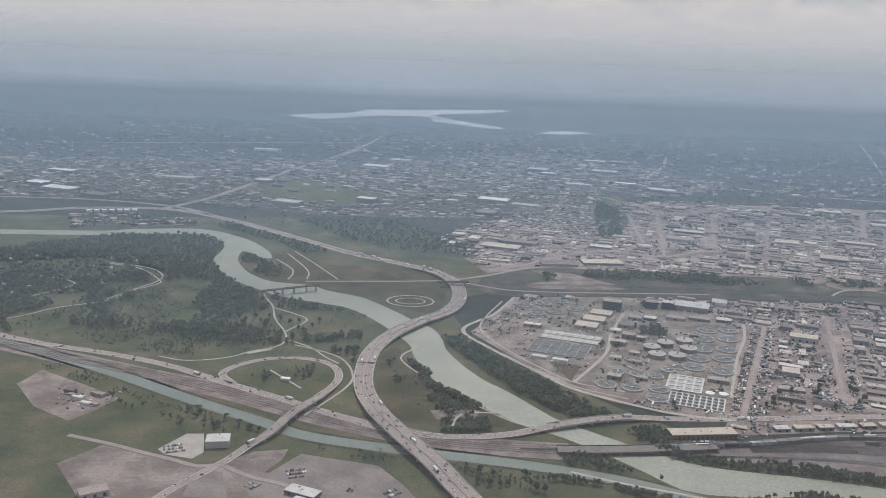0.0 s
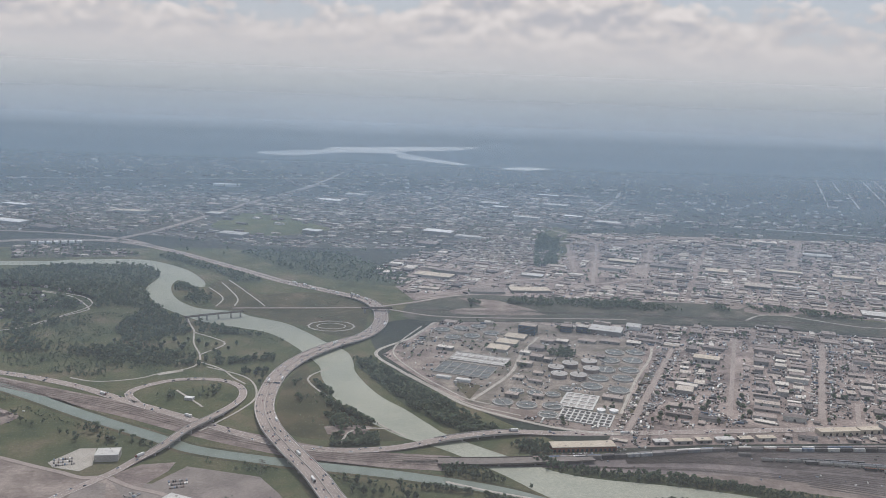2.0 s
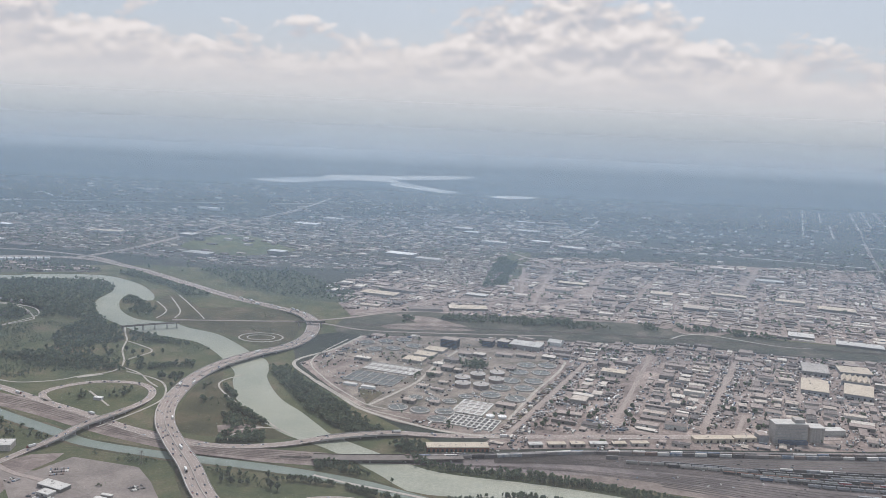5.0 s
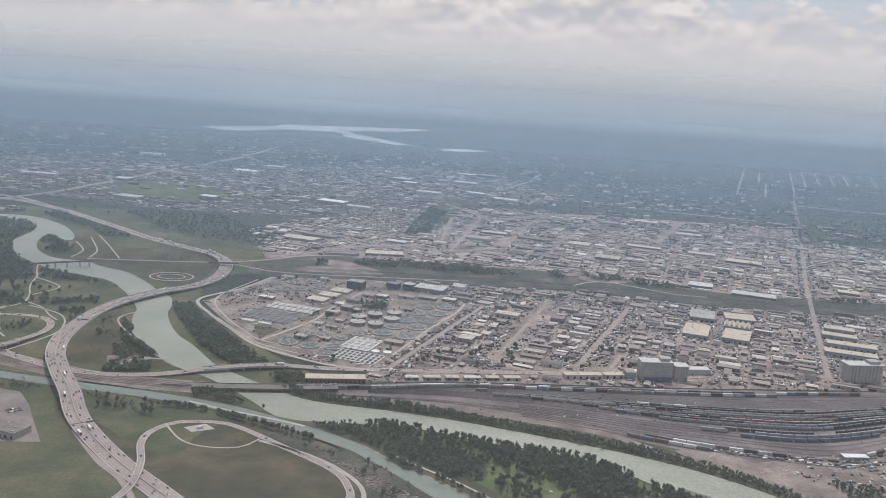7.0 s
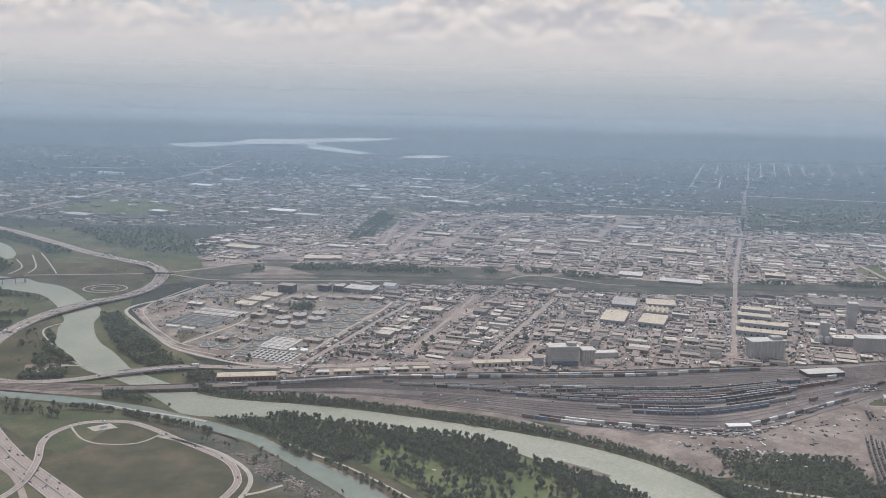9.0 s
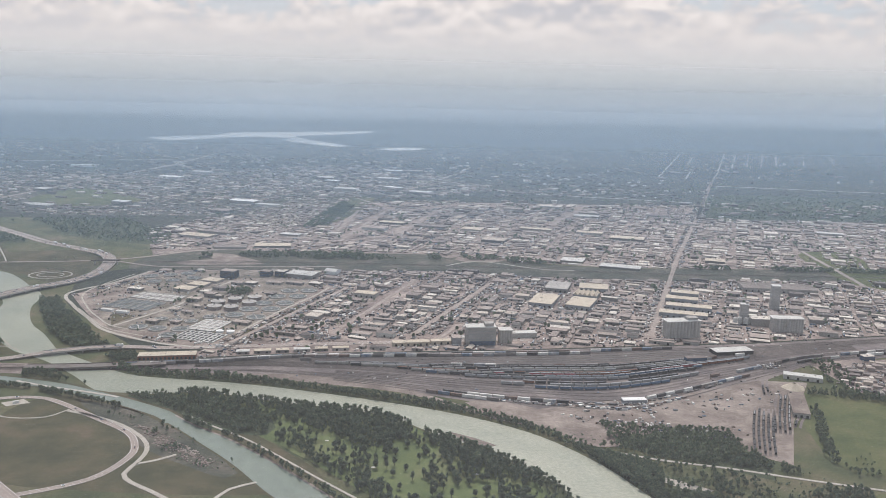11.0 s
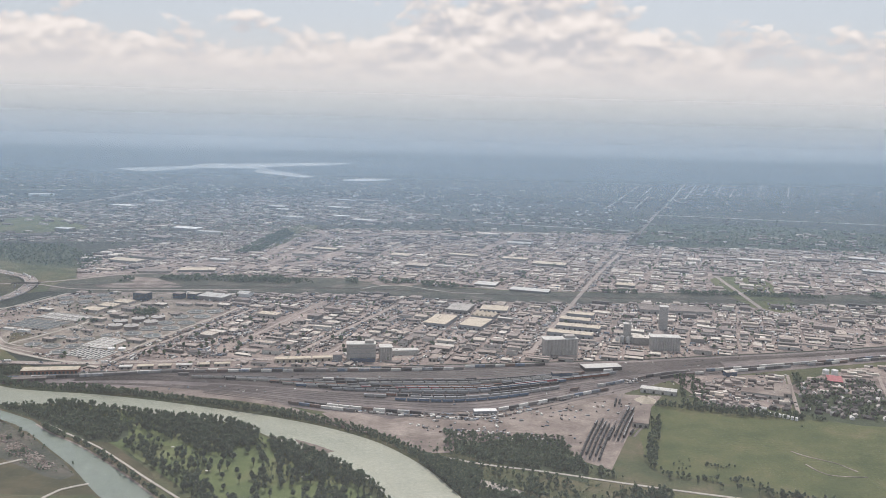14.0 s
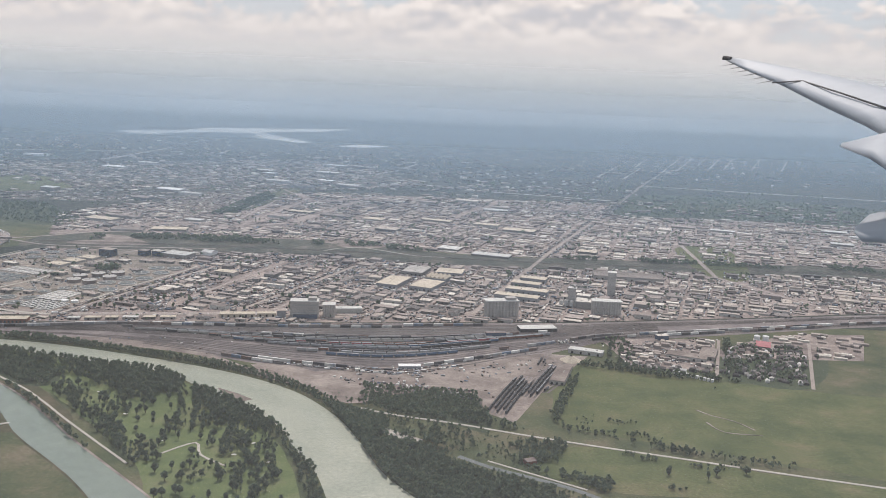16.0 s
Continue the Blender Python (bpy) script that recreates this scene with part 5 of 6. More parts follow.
# ---- industrial blocks ----
HOUSES, GOODS, MIDDLE = [], [], []
KINDS = ["low workshop with a flat roof in a crowded yard", "plain industrial shed with a flat grey roof", "small warehouse beside parked trucks", "metal-clad workshop with a worn roof"]
near_count = [0]


def grid_xy(u, v):
    return u * E1.x + v * E2.x, u * E1.y + v * E2.y


def fill_district(poly, du, dv, street, dense, goods, near=False, size=(5, 17), deep=(4, 12), skip=()):
    """Blocks of the street grid, cut into lots with a building each and its yard."""
    P = [(p[0] * E1.x + p[1] * E1.y, p[0] * E2.x + p[1] * E2.y) for p in poly]
    u0, u1 = min(p[0] for p in P), max(p[0] for p in P)
    v0, v1 = min(p[1] for p in P), max(p[1] for p in P)
    v = v0
    while v < v1:
        u = u0
        while u < u1:
            # lots in one block
            cu, full = u + street / 2, u + du - street / 2
            while cu < full - 3:
                w = rng.uniform(*size)
                w = min(w, full - cu)
                cv = v + street / 2
                while cv < v + dv - street / 2 - 3:
                    d = min(rng.uniform(*deep), v + dv - street / 2 - cv)
                    x, y = grid_xy(cu + w / 2, cv + d / 2)
                    if d > 2.5 and w > 2.5 and within(poly, x, y) and not busy(x, y) and not any(within(q, x, y) for q in skip):
                        ok = not any(busy(a, b) for a, b in corners(x, y, w, d, GRID))
                        if ok and rng.random() < dense:
                            h = rng.choice((1.0, 1.2, 1.4, 1.7, 2.0, 2.6))
                            h *= 1.5 if w * d > 150 else 1.0
                            h *= 1.0 if near else 0.7
                            bw, bd = w * rng.uniform(.55, .92), d * rng.uniform(.5, .9)
                            rz = GRID + rng.choice((0, 0, 0, 0, 5, -5, 90)) * (1 if min(bw, bd) > 6 or near else 0.05)
                            if near and near_count[0] < 290 and y < 760 + 0.1 * x:
                                near_count[0] += 1
                                ob = building("workshop", x, y, bw, bd, h, rz, rng.choice(KINDS), units=rng.choice((0, 0, 1, 2)), category="workshop", group="workshops of the industrial district", pitched=rng.random() < 0.2, doors=rng.choice((0, 1, 2)))
                            else:
                                MIDDLE.append((x, y, 0.1, bw, bd, h, rz))
                                if bw > 7 and rng.random() < 0.6:
                                    MIDDLE.append((x + rng.uniform(-.2, .2) * bw, y + rng.uniform(-.15, .15) * bd, h - 0.1, rng.uniform(1, 3), rng.uniform(.8, 2), 0.8, rz))
                        n = int(goods * w * d / 60 + rng.random())
                        for _ in range(n):
                            a, b = rng.uniform(-.5, .5) * w, rng.uniform(-.5, .5) * d
                            gx, gy = x + a * E1.x + b * E2.x, y + a * E1.y + b * E2.y
                            k = rng.random()
                            s = (2.1, 0.9, 0.75) if k < 0.6 else (6.0, 1.3, 1.6) if k < 0.75 else (rng.uniform(.8, 3), rng.uniform(.6, 2), rng.uniform(.4, 1.6))
                            if not busy(gx, gy):
                                GOODS.append((gx, gy, 0.14, *s, GRID + rng.choice((0, 90, 70, 90))))
                    cv += d + rng.uniform(0.5, 2.5)
                cu += w + rng.uniform(0.5, 2.5)
            u += du
        v += dv


fill_district(IND1, 66, 44, 2.2, 0.86, 4.6, True, (6, 26), (5, 16), [WORKS])
fill_district(IND2, 84, 56, 4.0, 0.95, 2.0, size=(6, 32), deep=(6, 18), skip=[TRAILERS])
fill_district(COMM, 80, 56, 8, 0.5, 0.3, size=(5, 26), deep=(4, 11))
for poly, n in (([(740, 565), (840, 590), (815, 505), (745, 500)], 70), ([(-274, 621), (-254, 623), (-228, 608), (-240, 588)], 9)):
    for x, y in scatter(poly, n):
        MIDDLE.append((x, y, 0.1, rng.uniform(3, 9), rng.uniform(2, 6), rng.uniform(1.5, 3), GRID))
        for _ in range(6):
            GOODS.append((x + rng.gauss(0, 6), y + rng.gauss(0, 6), 0.2, 2.1, 0.9, 0.75, GRID + 90 * rng.randint(0, 1)))

# parked cars, trailers and small sheds on both sides of the streets
for (ax, ay), (bx, by), w in (((224, 604), (322, 838), 4.4), ((393, 650), (487, 868), 5.0), ((507, 745), (574, 891), 4.0), ((619, 656), (762, 1043), 5.2), ((762, 1043), (966, 1557), 4.6)):
    far = math.hypot(bx - ax, by - ay)
    tx, ty, at = (bx - ax) / far, (by - ay) / far, 3.0
    turn = math.degrees(math.atan2(ty, tx))
    while at < far - 3:
        for side in (-1, 1):
            for k in range(3):
                if rng.random() < 0.62:
                    o = side * (w / 2 + 2.0 + 2.1 * k + rng.uniform(-.4, .4))
                    x, y = ax + tx * at - ty * o, ay + ty * at + tx * o
                    if within(IND1, x, y) or within(IND2, x, y):
                        if rng.random() < 0.16:
                            MIDDLE.append((x, y, 0.1, rng.uniform(2, 5), rng.uniform(1.5, 2.4), rng.uniform(.9, 1.6), turn))
                        else:
                            GOODS.append((x, y, 0.16, rng.choice((2.1, 2.1, 2.1, 5.2)), 0.95, rng.choice((0.7, 0.75, 1.4)), turn + 90 * rng.randint(0, 1)))
        at += rng.uniform(1.8, 3.4)
for k in range(8):
    for a in np.arange(0.0, 6.28, 5.2 / (16 + 13 * k)):
        x, y = 188 + (14 + 12.0 * k) * math.cos(a), 1375 + (16 + 15.0 * k) * math.sin(a)
        if within(TRAILERS, x, y) and rng.random() < 0.85:
            MIDDLE.append((x, y, 0.15, 6.4, 2.4, 1.5, math.degrees(a)))
for x, y in scatter(EAST, 60):
    MIDDLE.append((x, y, 0.15, rng.uniform(4, 12), rng.uniform(3, 6), rng.uniform(1.4, 2.4), GRID))
for x, y in scatter(LOTS, 60):
    MIDDLE.append((x, y, 0.15, rng.uniform(4, 14), rng.uniform(3, 8), rng.uniform(1.4, 2.6), 12))
stuff_boxes("low_buildings", MIDDLE, ROOFS, "crowded low industrial buildings with grey, white and tan roofs", "buildings")

# parked cars in rows, trailers, heaps
for x0, y0, rows_, cols, rz in ((-83, 497, 3, 9, 20), (-103, 482, 2, 6, 55), (-86, 455, 4, 14, -24), (-22, 478, 2, 7, 40), (-66, 455, 2, 8, -24), (172, 566, 1, 18, 7), (300, 640, 4, 14, 10), (690, 560, 3, 16, 12), (560, 455, 5, 9, 20), (780, 520, 4, 10, -20), (-166, 525, 3, 10, 20)):
    c, s = math.cos(radians(rz)), math.sin(radians(rz))
    for i in range(rows_):
        for j in range(cols):
            if rng.random() < 0.8:
                a, b = j * 1.35, i * 4.6
                GOODS.append((x0 + c * a - s * b, y0 + s * a + c * b, 0.26, 0.95, 2.2, 0.72, rz))
for x, y in scatter([(484, 464), (523, 428), (573, 432), (606, 426), (612, 400), (640, 400), (700, 524), (620, 506)], 90):
    GOODS.append((x, y, 0.2, rng.uniform(.8, 3.5), rng.uniform(.6, 1.4), rng.uniform(.4, 1.3), rng.uniform(0, 180)))
for f, xa, xb in ((0.93, 500, 640), (0.97, 430, 560), (0.99, 520, 600)):
    for k in range(70):
        x = rng.uniform(xa, xb)
        GOODS.append((x, yard_y(x, f) + rng.uniform(-1.5, 1.5), 0.2, rng.uniform(1, 4.5), rng.uniform(.7, 1.5), rng.uniform(.5, 1.4), rng.gauss(10, 12)))
for x, y in scatter([(500, 452), (560, 440), (606, 428), (612, 395), (560, 420), (520, 432)], 150):
    GOODS.append((x, y, 0.22, rng.uniform(.8, 3), rng.uniform(.6, 1.4), rng.uniform(.4, 1.3), rng.uniform(0, 180)))
for x, y in scatter(YARD, 160):
    GOODS.append((x, y, 0.2, rng.uniform(.8, 2.2), rng.uniform(.6, 1.0), rng.uniform(.4, 0.9), rng.uniform(0, 180)))
stuff_boxes("rubble", [(x, y, 0.12, rng.uniform(.6, 2.2), rng.uniform(.5, 1.6), rng.uniform(.2, .8), rng.uniform(0, 180)) for x, y in scatter([(190, 436), (212, 427), (245, 396), (270, 370), (262, 362), (240, 382), (217, 405)], 320)], DIRT, "heaps of brown rubble and broken concrete", "rubble", True)
stuff_boxes("yard_goods", GOODS, CLUTTER, "parked cars, trucks, trailers and crates filling the yards", "parked vehicles")

# ---- suburbs and the far plain ----
LAKES = [(-640, 2900), (-380, 2760), (-200, 2880), (-80, 2850), (60, 2720), (200, 2540), (480, 2520), (500, 2850), (260, 2950), (120, 3150), (320, 3800), (-100, 3760), (-320, 3500), (-580, 3200)]


def band(x0, x1, ya, yb):
    return [(x0, ya), (x1, ya), (x1, yb), (x0, yb)]


for poly, n in (([(-560, 1000), (-456, 1059), (-347, 1017), (-294, 947), (-366, 870), (-560, 830)], 170), ([(815, 485), (850, 575), (935, 568), (880, 458)], 150), ([(760, 505), (825, 493), (815, 486), (756, 496)], 26)):
    for x, y in scatter(poly, n):
        HOUSES.append((x, y, 0.1, rng.uniform(3.5, 6), rng.uniform(3, 4.5), rng.uniform(2.4, 3.4), GRID + 90 * rng.randint(0, 1)))
for x, y in scatter(band(-1900, 3000, 1560, 4700), 11000, False):
    if not within(COMM, x, y):
        if noise.noise((x * 0.0032, y * 0.0022, 1.0)) > -0.08:
            u = round((x * E1.x + y * E1.y) / 34) * 34 + rng.uniform(-3, 3)
            v = x * E2.x + y * E2.y
            x, y = grid_xy(u, v)
            if rng.random() < (0.55 if x < 350 else 0.3) and not within(LAKES, x, y):
                HOUSES.append((x, y, 0.1, rng.uniform(3, 8), rng.uniform(3, 5.5), rng.uniform(2.2, 3.6), GRID))
for a, b in (((1008, 2031), (1300, 2797)), ((1085, 2044), (1209, 2373)), ((1236, 2246), (1526, 3003)), ((1302, 2323), (1506, 2847)), ((1368, 2384), (1576, 2913)), ((1423, 2417), (1629, 2926)), ((1471, 2426), (1637, 2832)), ((905, 1400), (1236, 2240))):
    for k in range(34):
        f = rng.random()
        HOUSES.append((a[0] + f * (b[0] - a[0]) + rng.choice((-11, 11)), a[1] + f * (b[1] - a[1]), 0.1, rng.uniform(4, 8), rng.uniform(3, 5.5), rng.uniform(2.2, 3.6), GRID))
for x, y in scatter([(600, 2000), (760, 1700), (950, 1640), (1000, 1900), (800, 2200)], 260, False):
    HOUSES.append((x, y, 0.1, rng.uniform(4, 9), rng.uniform(3, 6), rng.uniform(2.2, 3.6), GRID))
stuff_boxes("houses", HOUSES, HOUSE_ROOF, "pitched-roof houses among trees", "houses", True)
FARBLD = []
for cx, cy, n, sx, sy in ((-100, 1750, 120, 350, 160), (250, 2050, 160, 260, 180), (-700, 1900, 90, 400, 200), (1250, 3180, 70, 170, 16), (1000, 2300, 60, 500, 200), (-300, 2500, 110, 600, 200), (1250, 1450, 90, 250, 80), (-1000, 1550, 90, 300, 120), (500, 1720, 90, 250, 60)):
    for _ in range(n * 2):
        FARBLD.append((rng.gauss(cx, sx), rng.gauss(cy, sy), 0.1, rng.uniform(5, 20), rng.uniform(4, 10), rng.uniform(2, 4), GRID))
stuff_boxes("far_buildings", FARBLD, ROOFS, "scattered pale flat roofs far off in haze", "buildings")
SUBURB_STREETS = (((1008, 2031), (1300, 2797)), ((1085, 2044), (1209, 2373)), ((1202, 2406), (1315, 2709)), ((1236, 2246), (1526, 3003)), ((1302, 2323), (1506, 2847)), ((1368, 2384), (1576, 2913)), ((1423, 2417), (1629, 2926)), ((1471, 2426), (1637, 2832)), ((1560, 2440), (1760, 2900)), ((1660, 2460), (1830, 2840)))
for a, b in SUBURB_STREETS:
    road("suburb_street", [a, ((a[0] + b[0]) / 2, (a[1] + b[1]) / 2), b], 4.5, "straight pale street through far suburbs", CONCRETE)
road("far_avenue", [(905, 1400), (970, 1570), (1094, 1896), (1236, 2240)], 4.6, "pale avenue running out into far suburbs", ROAD)
road("far_highway", [(-364, 1864), (-277, 1809), (-184, 1738), (-60, 1700)], 9.0, "pale highway crossing the far suburbs", CONCRETE)
for a, b in (((-252, 1942), (-160, 2500)), ((434, 1863), (562, 2240)), ((960, 1600), (660, 1690)), ((-900, 2100), (-100, 2350)), ((1100, 1900), (1900, 1700))):
    road("far_road", [a, ((a[0] + b[0]) / 2 + 14, (a[1] + b[1]) / 2), b], 8.0, "pale road crossing the far suburbs", CONCRETE)

# ---- trees ----
WOODS = []


def wood(pts, n):
    """A dense wood: dark ground under it, and its trees."""
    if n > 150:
        patch("woodland_floor", pts, 0.19, WOODFLOOR, "dark green ground below dense trees")
    WOODS.extend(scatter(pts, n))




def clumpy(poly, n, scale=0.02, cut=0.05, seed=0.0):
    """Trees in groves: kept where a slow noise is high."""
    return [(x, y) for x, y in scatter(poly, n) if noise.noise((x * scale, y * scale, seed)) > cut]


wood([(-600, 985), (-482, 1085), (-420, 1138), (-310, 1165), (-270, 1125), (-255, 1060), (-248, 1000), (-200, 926), (-300, 965), (-382, 1020), (-480, 990)], 1900)
wood([(-560, 1000), (-456, 1059), (-347, 1017), (-294, 947), (-366, 870), (-560, 830)], 420)
WOODS += clumpy([(-560, 720), (-330, 735), (-130, 735), (-60, 760), (-80, 835), (-170, 890), (-260, 960), (-560, 960)], 6500, 0.013, -0.06)
WOODS += clumpy([(-40, 700), (-18, 720), (0, 672), (55, 600), (20, 590), (-20, 640)], 420, 0.03, 0.0)
wood([(8, 588), (40, 592), (43, 574), (9, 569)], 160)
wood([(-28, 706), (-10, 671), (16, 631), (48, 602), (44, 609), (16, 645), (-6, 684), (-25, 717)], 150)
wood([(181, 486), (207, 490), (258, 467), (293, 443), (295, 413), (256, 422), (223, 446), (191, 470)], 620)
wood([(8, 770), (31, 715), (60, 656), (98, 606), (128, 588), (132, 606), (106, 640), (74, 692), (46, 736), (26, 775)], 640)
wood([(-205, 1275), (-169, 1240), (-113, 1160), (-36, 1106), (40, 1085), (50, 1150), (-10, 1230), (-60, 1290), (-122, 1290)], 620)
wood([(-300, 1215), (-200, 1130), (-165, 1080), (-130, 1090), (-220, 1180), (-290, 1255)], 260)
WOODS += clumpy([(-232, 1068), (-218, 1054), (-201, 1029), (-180, 1012), (-162, 952), (-179, 954), (-199, 972), (-218, 1003), (-231, 1038)], 260, 0.05, -0.12)
wood([(274, 1530), (296, 1464), (276, 1330), (264, 1255), (228, 1236), (240, 1330), (252, 1420)], 700)
WOODS += scatter([(192, 804), (201, 825), (222, 813), (212, 792)], 60) + scatter([(150, 767), (167, 781), (172, 771), (161, 758)], 16)
for off in (1.5, 3.5, 5.5, 7.5, 9.5):
    for p in sides(smooth([(150, 551), (177, 533), (253, 518), (333, 493), (415, 459), (470, 422), (508, 376)], False, 2.0), -off)[::1]:
        if rng.random() < 0.95:
            WOODS.append((p.x + rng.uniform(-2, 2), p.y + rng.uniform(-2, 2)))
WOODS += clumpy([(498, 420), (560, 398), (615, 384), (636, 352), (655, 330), (640, 290), (660, 262), (690, 225), (600, 150), (575, 235), (548, 292), (530, 340), (512, 385)], 1500, 0.035, 0.04, 3.0)
wood([(523, 437), (545, 430), (608, 424), (616, 368), (612, 346), (579, 368), (543, 385), (523, 410)], 760)
wood([(505, 400), (511, 385), (542, 379), (543, 346), (533, 319), (545, 285), (560, 250), (575, 235), (590, 150), (560, 220), (545, 262), (528, 322), (516, 350)], 420)
WOODS += clumpy([(550, 368), (577, 352), (612, 346), (640, 300), (640, 260), (560, 270), (548, 320)], 200, 0.05, 0.0)
WOODS += clumpy([(150, 476), (196, 462), (226, 434), (252, 408), (286, 360), (292, 366), (255, 424), (226, 450), (196, 472)], 90, 0.05, -0.2)
WOODS += clumpy([(150, 476), (196, 456), (252, 402), (284, 352), (255, 363), (206, 406)], 40, 0.05, 0.0)
WOODS += scatter([(700, 500), (734, 487), (765, 470), (804, 466), (809, 478), (771, 486), (739, 506), (707, 513)], 190)
WOODS += scatter([(847, 589), (860, 589), (839, 544), (830, 544)], 60) + scatter([(745, 551), (749, 549), (735, 497), (730, 497)], 36) + scatter([(736, 560), (740, 560), (732, 523), (728, 523)], 28)
WOODS += scatter([(657, 376), (672, 423), (686, 463), (695, 471), (679, 417), (661, 366)], 130)
wood([(664, 368), (700, 350), (690, 340), (660, 350)], 26)
wood([(700, 500), (776, 480), (830, 470), (828, 464), (776, 470), (698, 492)], 70)
wood([(735, 575), (752, 590), (760, 545), (745, 510)], 60)
wood([(815, 485), (850, 575), (935, 568), (880, 458)], 330)
wood([(690, 340), (720, 332), (800, 306), (810, 300), (795, 300), (700, 334)], 60)
wood([(110, 500), (170, 488), (225, 452), (228, 440), (180, 462), (120, 492)], 110)
wood([(236, 452), (262, 418), (308, 352), (360, 290), (366, 300), (312, 366), (262, 434)], 110)
wood([(70, 505), (110, 512), (150, 508), (150, 498), (100, 500)], 60)
wood([(84, 534), (100, 548), (130, 516), (149, 500), (157, 490), (142, 495), (121, 504), (98, 514)], 90)
wood([(167, 487), (185, 473), (218, 450), (214, 445), (186, 463), (165, 479)], 60)
wood([(136, 579), (150, 586), (165, 582), (168, 558), (152, 554)], 110)
wood([(504, 393), (525, 384), (538, 373), (546, 357), (540, 337), (528, 336), (513, 358), (504, 379)], 260)
wood([(529, 330), (550, 328), (572, 322), (586, 299), (606, 284), (637, 268), (648, 254), (645, 216), (571, 201), (556, 256), (540, 277), (532, 306)], 2300)
wood([(623, 326), (647, 342), (662, 329), (652, 300), (628, 307)], 150)
WOODS += scatter([(648, 287), (664, 286), (681, 270), (676, 260), (652, 274)], 110) + scatter([(461, 386), (488, 337), (503, 288), (513, 241), (504, 241), (491, 290), (463, 355)], 170)
wood([(92, 545), (110, 548), (100, 538), (86, 536)], 16)
patch("green_slope", [(945, 1075), (1020, 1085), (992, 895), (950, 855), (928, 913)], 0.2, FIELD, "green slope beside a curving road")
wood([(-10, 520), (40, 515), (100, 505), (100, 500), (30, 505), (-10, 512)], 24)
wood([(-300, 690), (-240, 664), (-180, 622), (-110, 580), (-112, 574), (-180, 612), (-250, 655), (-305, 684)], 80)
wood([(-200, 600), (-150, 590), (-110, 560), (-150, 555), (-240, 610)], 40)
wood([(-140, 660), (-95, 690), (-85, 670), (-100, 640)], 26)
WOODS += clumpy([(60, 960), (140, 985), (300, 985), (460, 1000), (640, 960), (1300, 930), (1300, 965), (700, 975), (460, 1030), (140, 1040)], 2600, 0.016, 0.0)
WOODS += scatter(LOTS, 160) + clumpy(list(COMM), 1500, 0.008, 0.12, 4.0)
WOODS += clumpy(list(IND1), 1500, 0.03, 0.12)
wood([(1024, 1695), (1258, 1728), (1500, 1600), (1500, 1350), (1102, 1392), (915, 1388)], 1500)
WOODS += clumpy(list(IND2), 2600, 0.014, 0.10)
near_woods = [q for q in WOODS if q[1] < 600 and q[0] > 60]
stuff_trees("bank_woods", near_woods, "dense broadleaf woods on the river banks", (3.6, 6.8), 22, size=0.38, slim=0.76)
stuff_trees("woods", [q for q in WOODS if not (q[1] < 600 and q[0] > 60)], "broadleaf woods in the park and beyond", (3.6, 6.8), 11, size=0.54)
GOLFW = scatter([(205, 505), (280, 480), (365, 454), (392, 430), (384, 418), (350, 440), (280, 458), (230, 478)], 480) + scatter([(300, 405), (345, 350), (395, 282), (402, 292), (350, 366), (306, 420)], 190)
GOLFW += scatter([(290, 482), (339, 462), (380, 441), (399, 415), (398, 408), (378, 395), (369, 386), (350, 401), (300, 440)], 420) + scatter([(398, 421), (422, 402), (462, 379), (466, 356), (450, 345), (435, 351), (403, 396)], 230) + scatter([(440, 345), (466, 351), (480, 300), (470, 280), (440, 310)], 110)
GOLFW += scatter([(404, 425), (440, 388), (468, 348), (460, 340), (430, 372), (402, 400)], 170) + clumpy([(260, 455), (372, 442), (436, 368), (462, 330), (490, 268), (496, 200), (440, 195), (400, 290), (370, 330), (300, 410)], 1000, 0.035, 0.02, 5.0)
stuff_trees("golf_woods", GOLFW, "tall leafy trees lining the fairways", (5.0, 8.6), 52, size=0.275, slim=0.68)
for n, ya, yb, hh, c in ((2600, 1240, 1800, (5, 9), 6), (5200, 1700, 3000, (6, 11), 5), (4200, 2700, 4900, (7, 13), 4)):
    spots = [(x, y) for x, y in scatter(band(-2000 - 0.2 * yb, 2300 + 0.35 * yb, ya, yb), int(n * 1.6), ya < 1500) if noise.noise((x * 0.0028, y * 0.0028, 7.0)) > -0.25 and not within(LAKES, x, y) and not (within(COMM, x, y) and rng.random() < 0.35) and not within(IND2, x, y)]
    stuff_trees("far_woods", spots[:n], "far suburban tree cover, dark and blurred by haze", hh, c, 4, size=0.5)


def tree_thing(seed, height, label, slim=False):
    ob = thing("tree", label, "tree", group="single trees on the grass")
    V, F = crown_data(seed, 110, height, height * (0.24 if slim else 0.40), 1.3 if slim else 1.0, 0.34)
    me = bpy.data.meshes.new("crown")
    me.from_pydata(V, [], F)
    me.materials.append(LEAF1)
    part("crown", me, None, ob)
    bm = add_tube(bmesh.new(), 0, 0, 0, height * 0.035, height * 0.6, 7, height * 0.012)
    for a in range(3):
        s = 2.1 * a + seed
        lo, hi = Vector((0, 0, height * 0.32)), Vector((math.cos(s) * height * 0.2, math.sin(s) * height * 0.2, height * 0.58))
        q = [bm.verts.new(lo + Vector((0, 0, 0.03 * height)) * k) for k in (-1, 1)] + [bm.verts.new(lo + Vector((math.sin(s), -math.cos(s), 0)) * 0.03 * height)]
        e = bm.verts.new(hi)
        for i in range(3):
            bm.faces.new((q[i], q[(i + 1) % 3], e))
    part("trunk", bm, BARK, ob)
    return ob


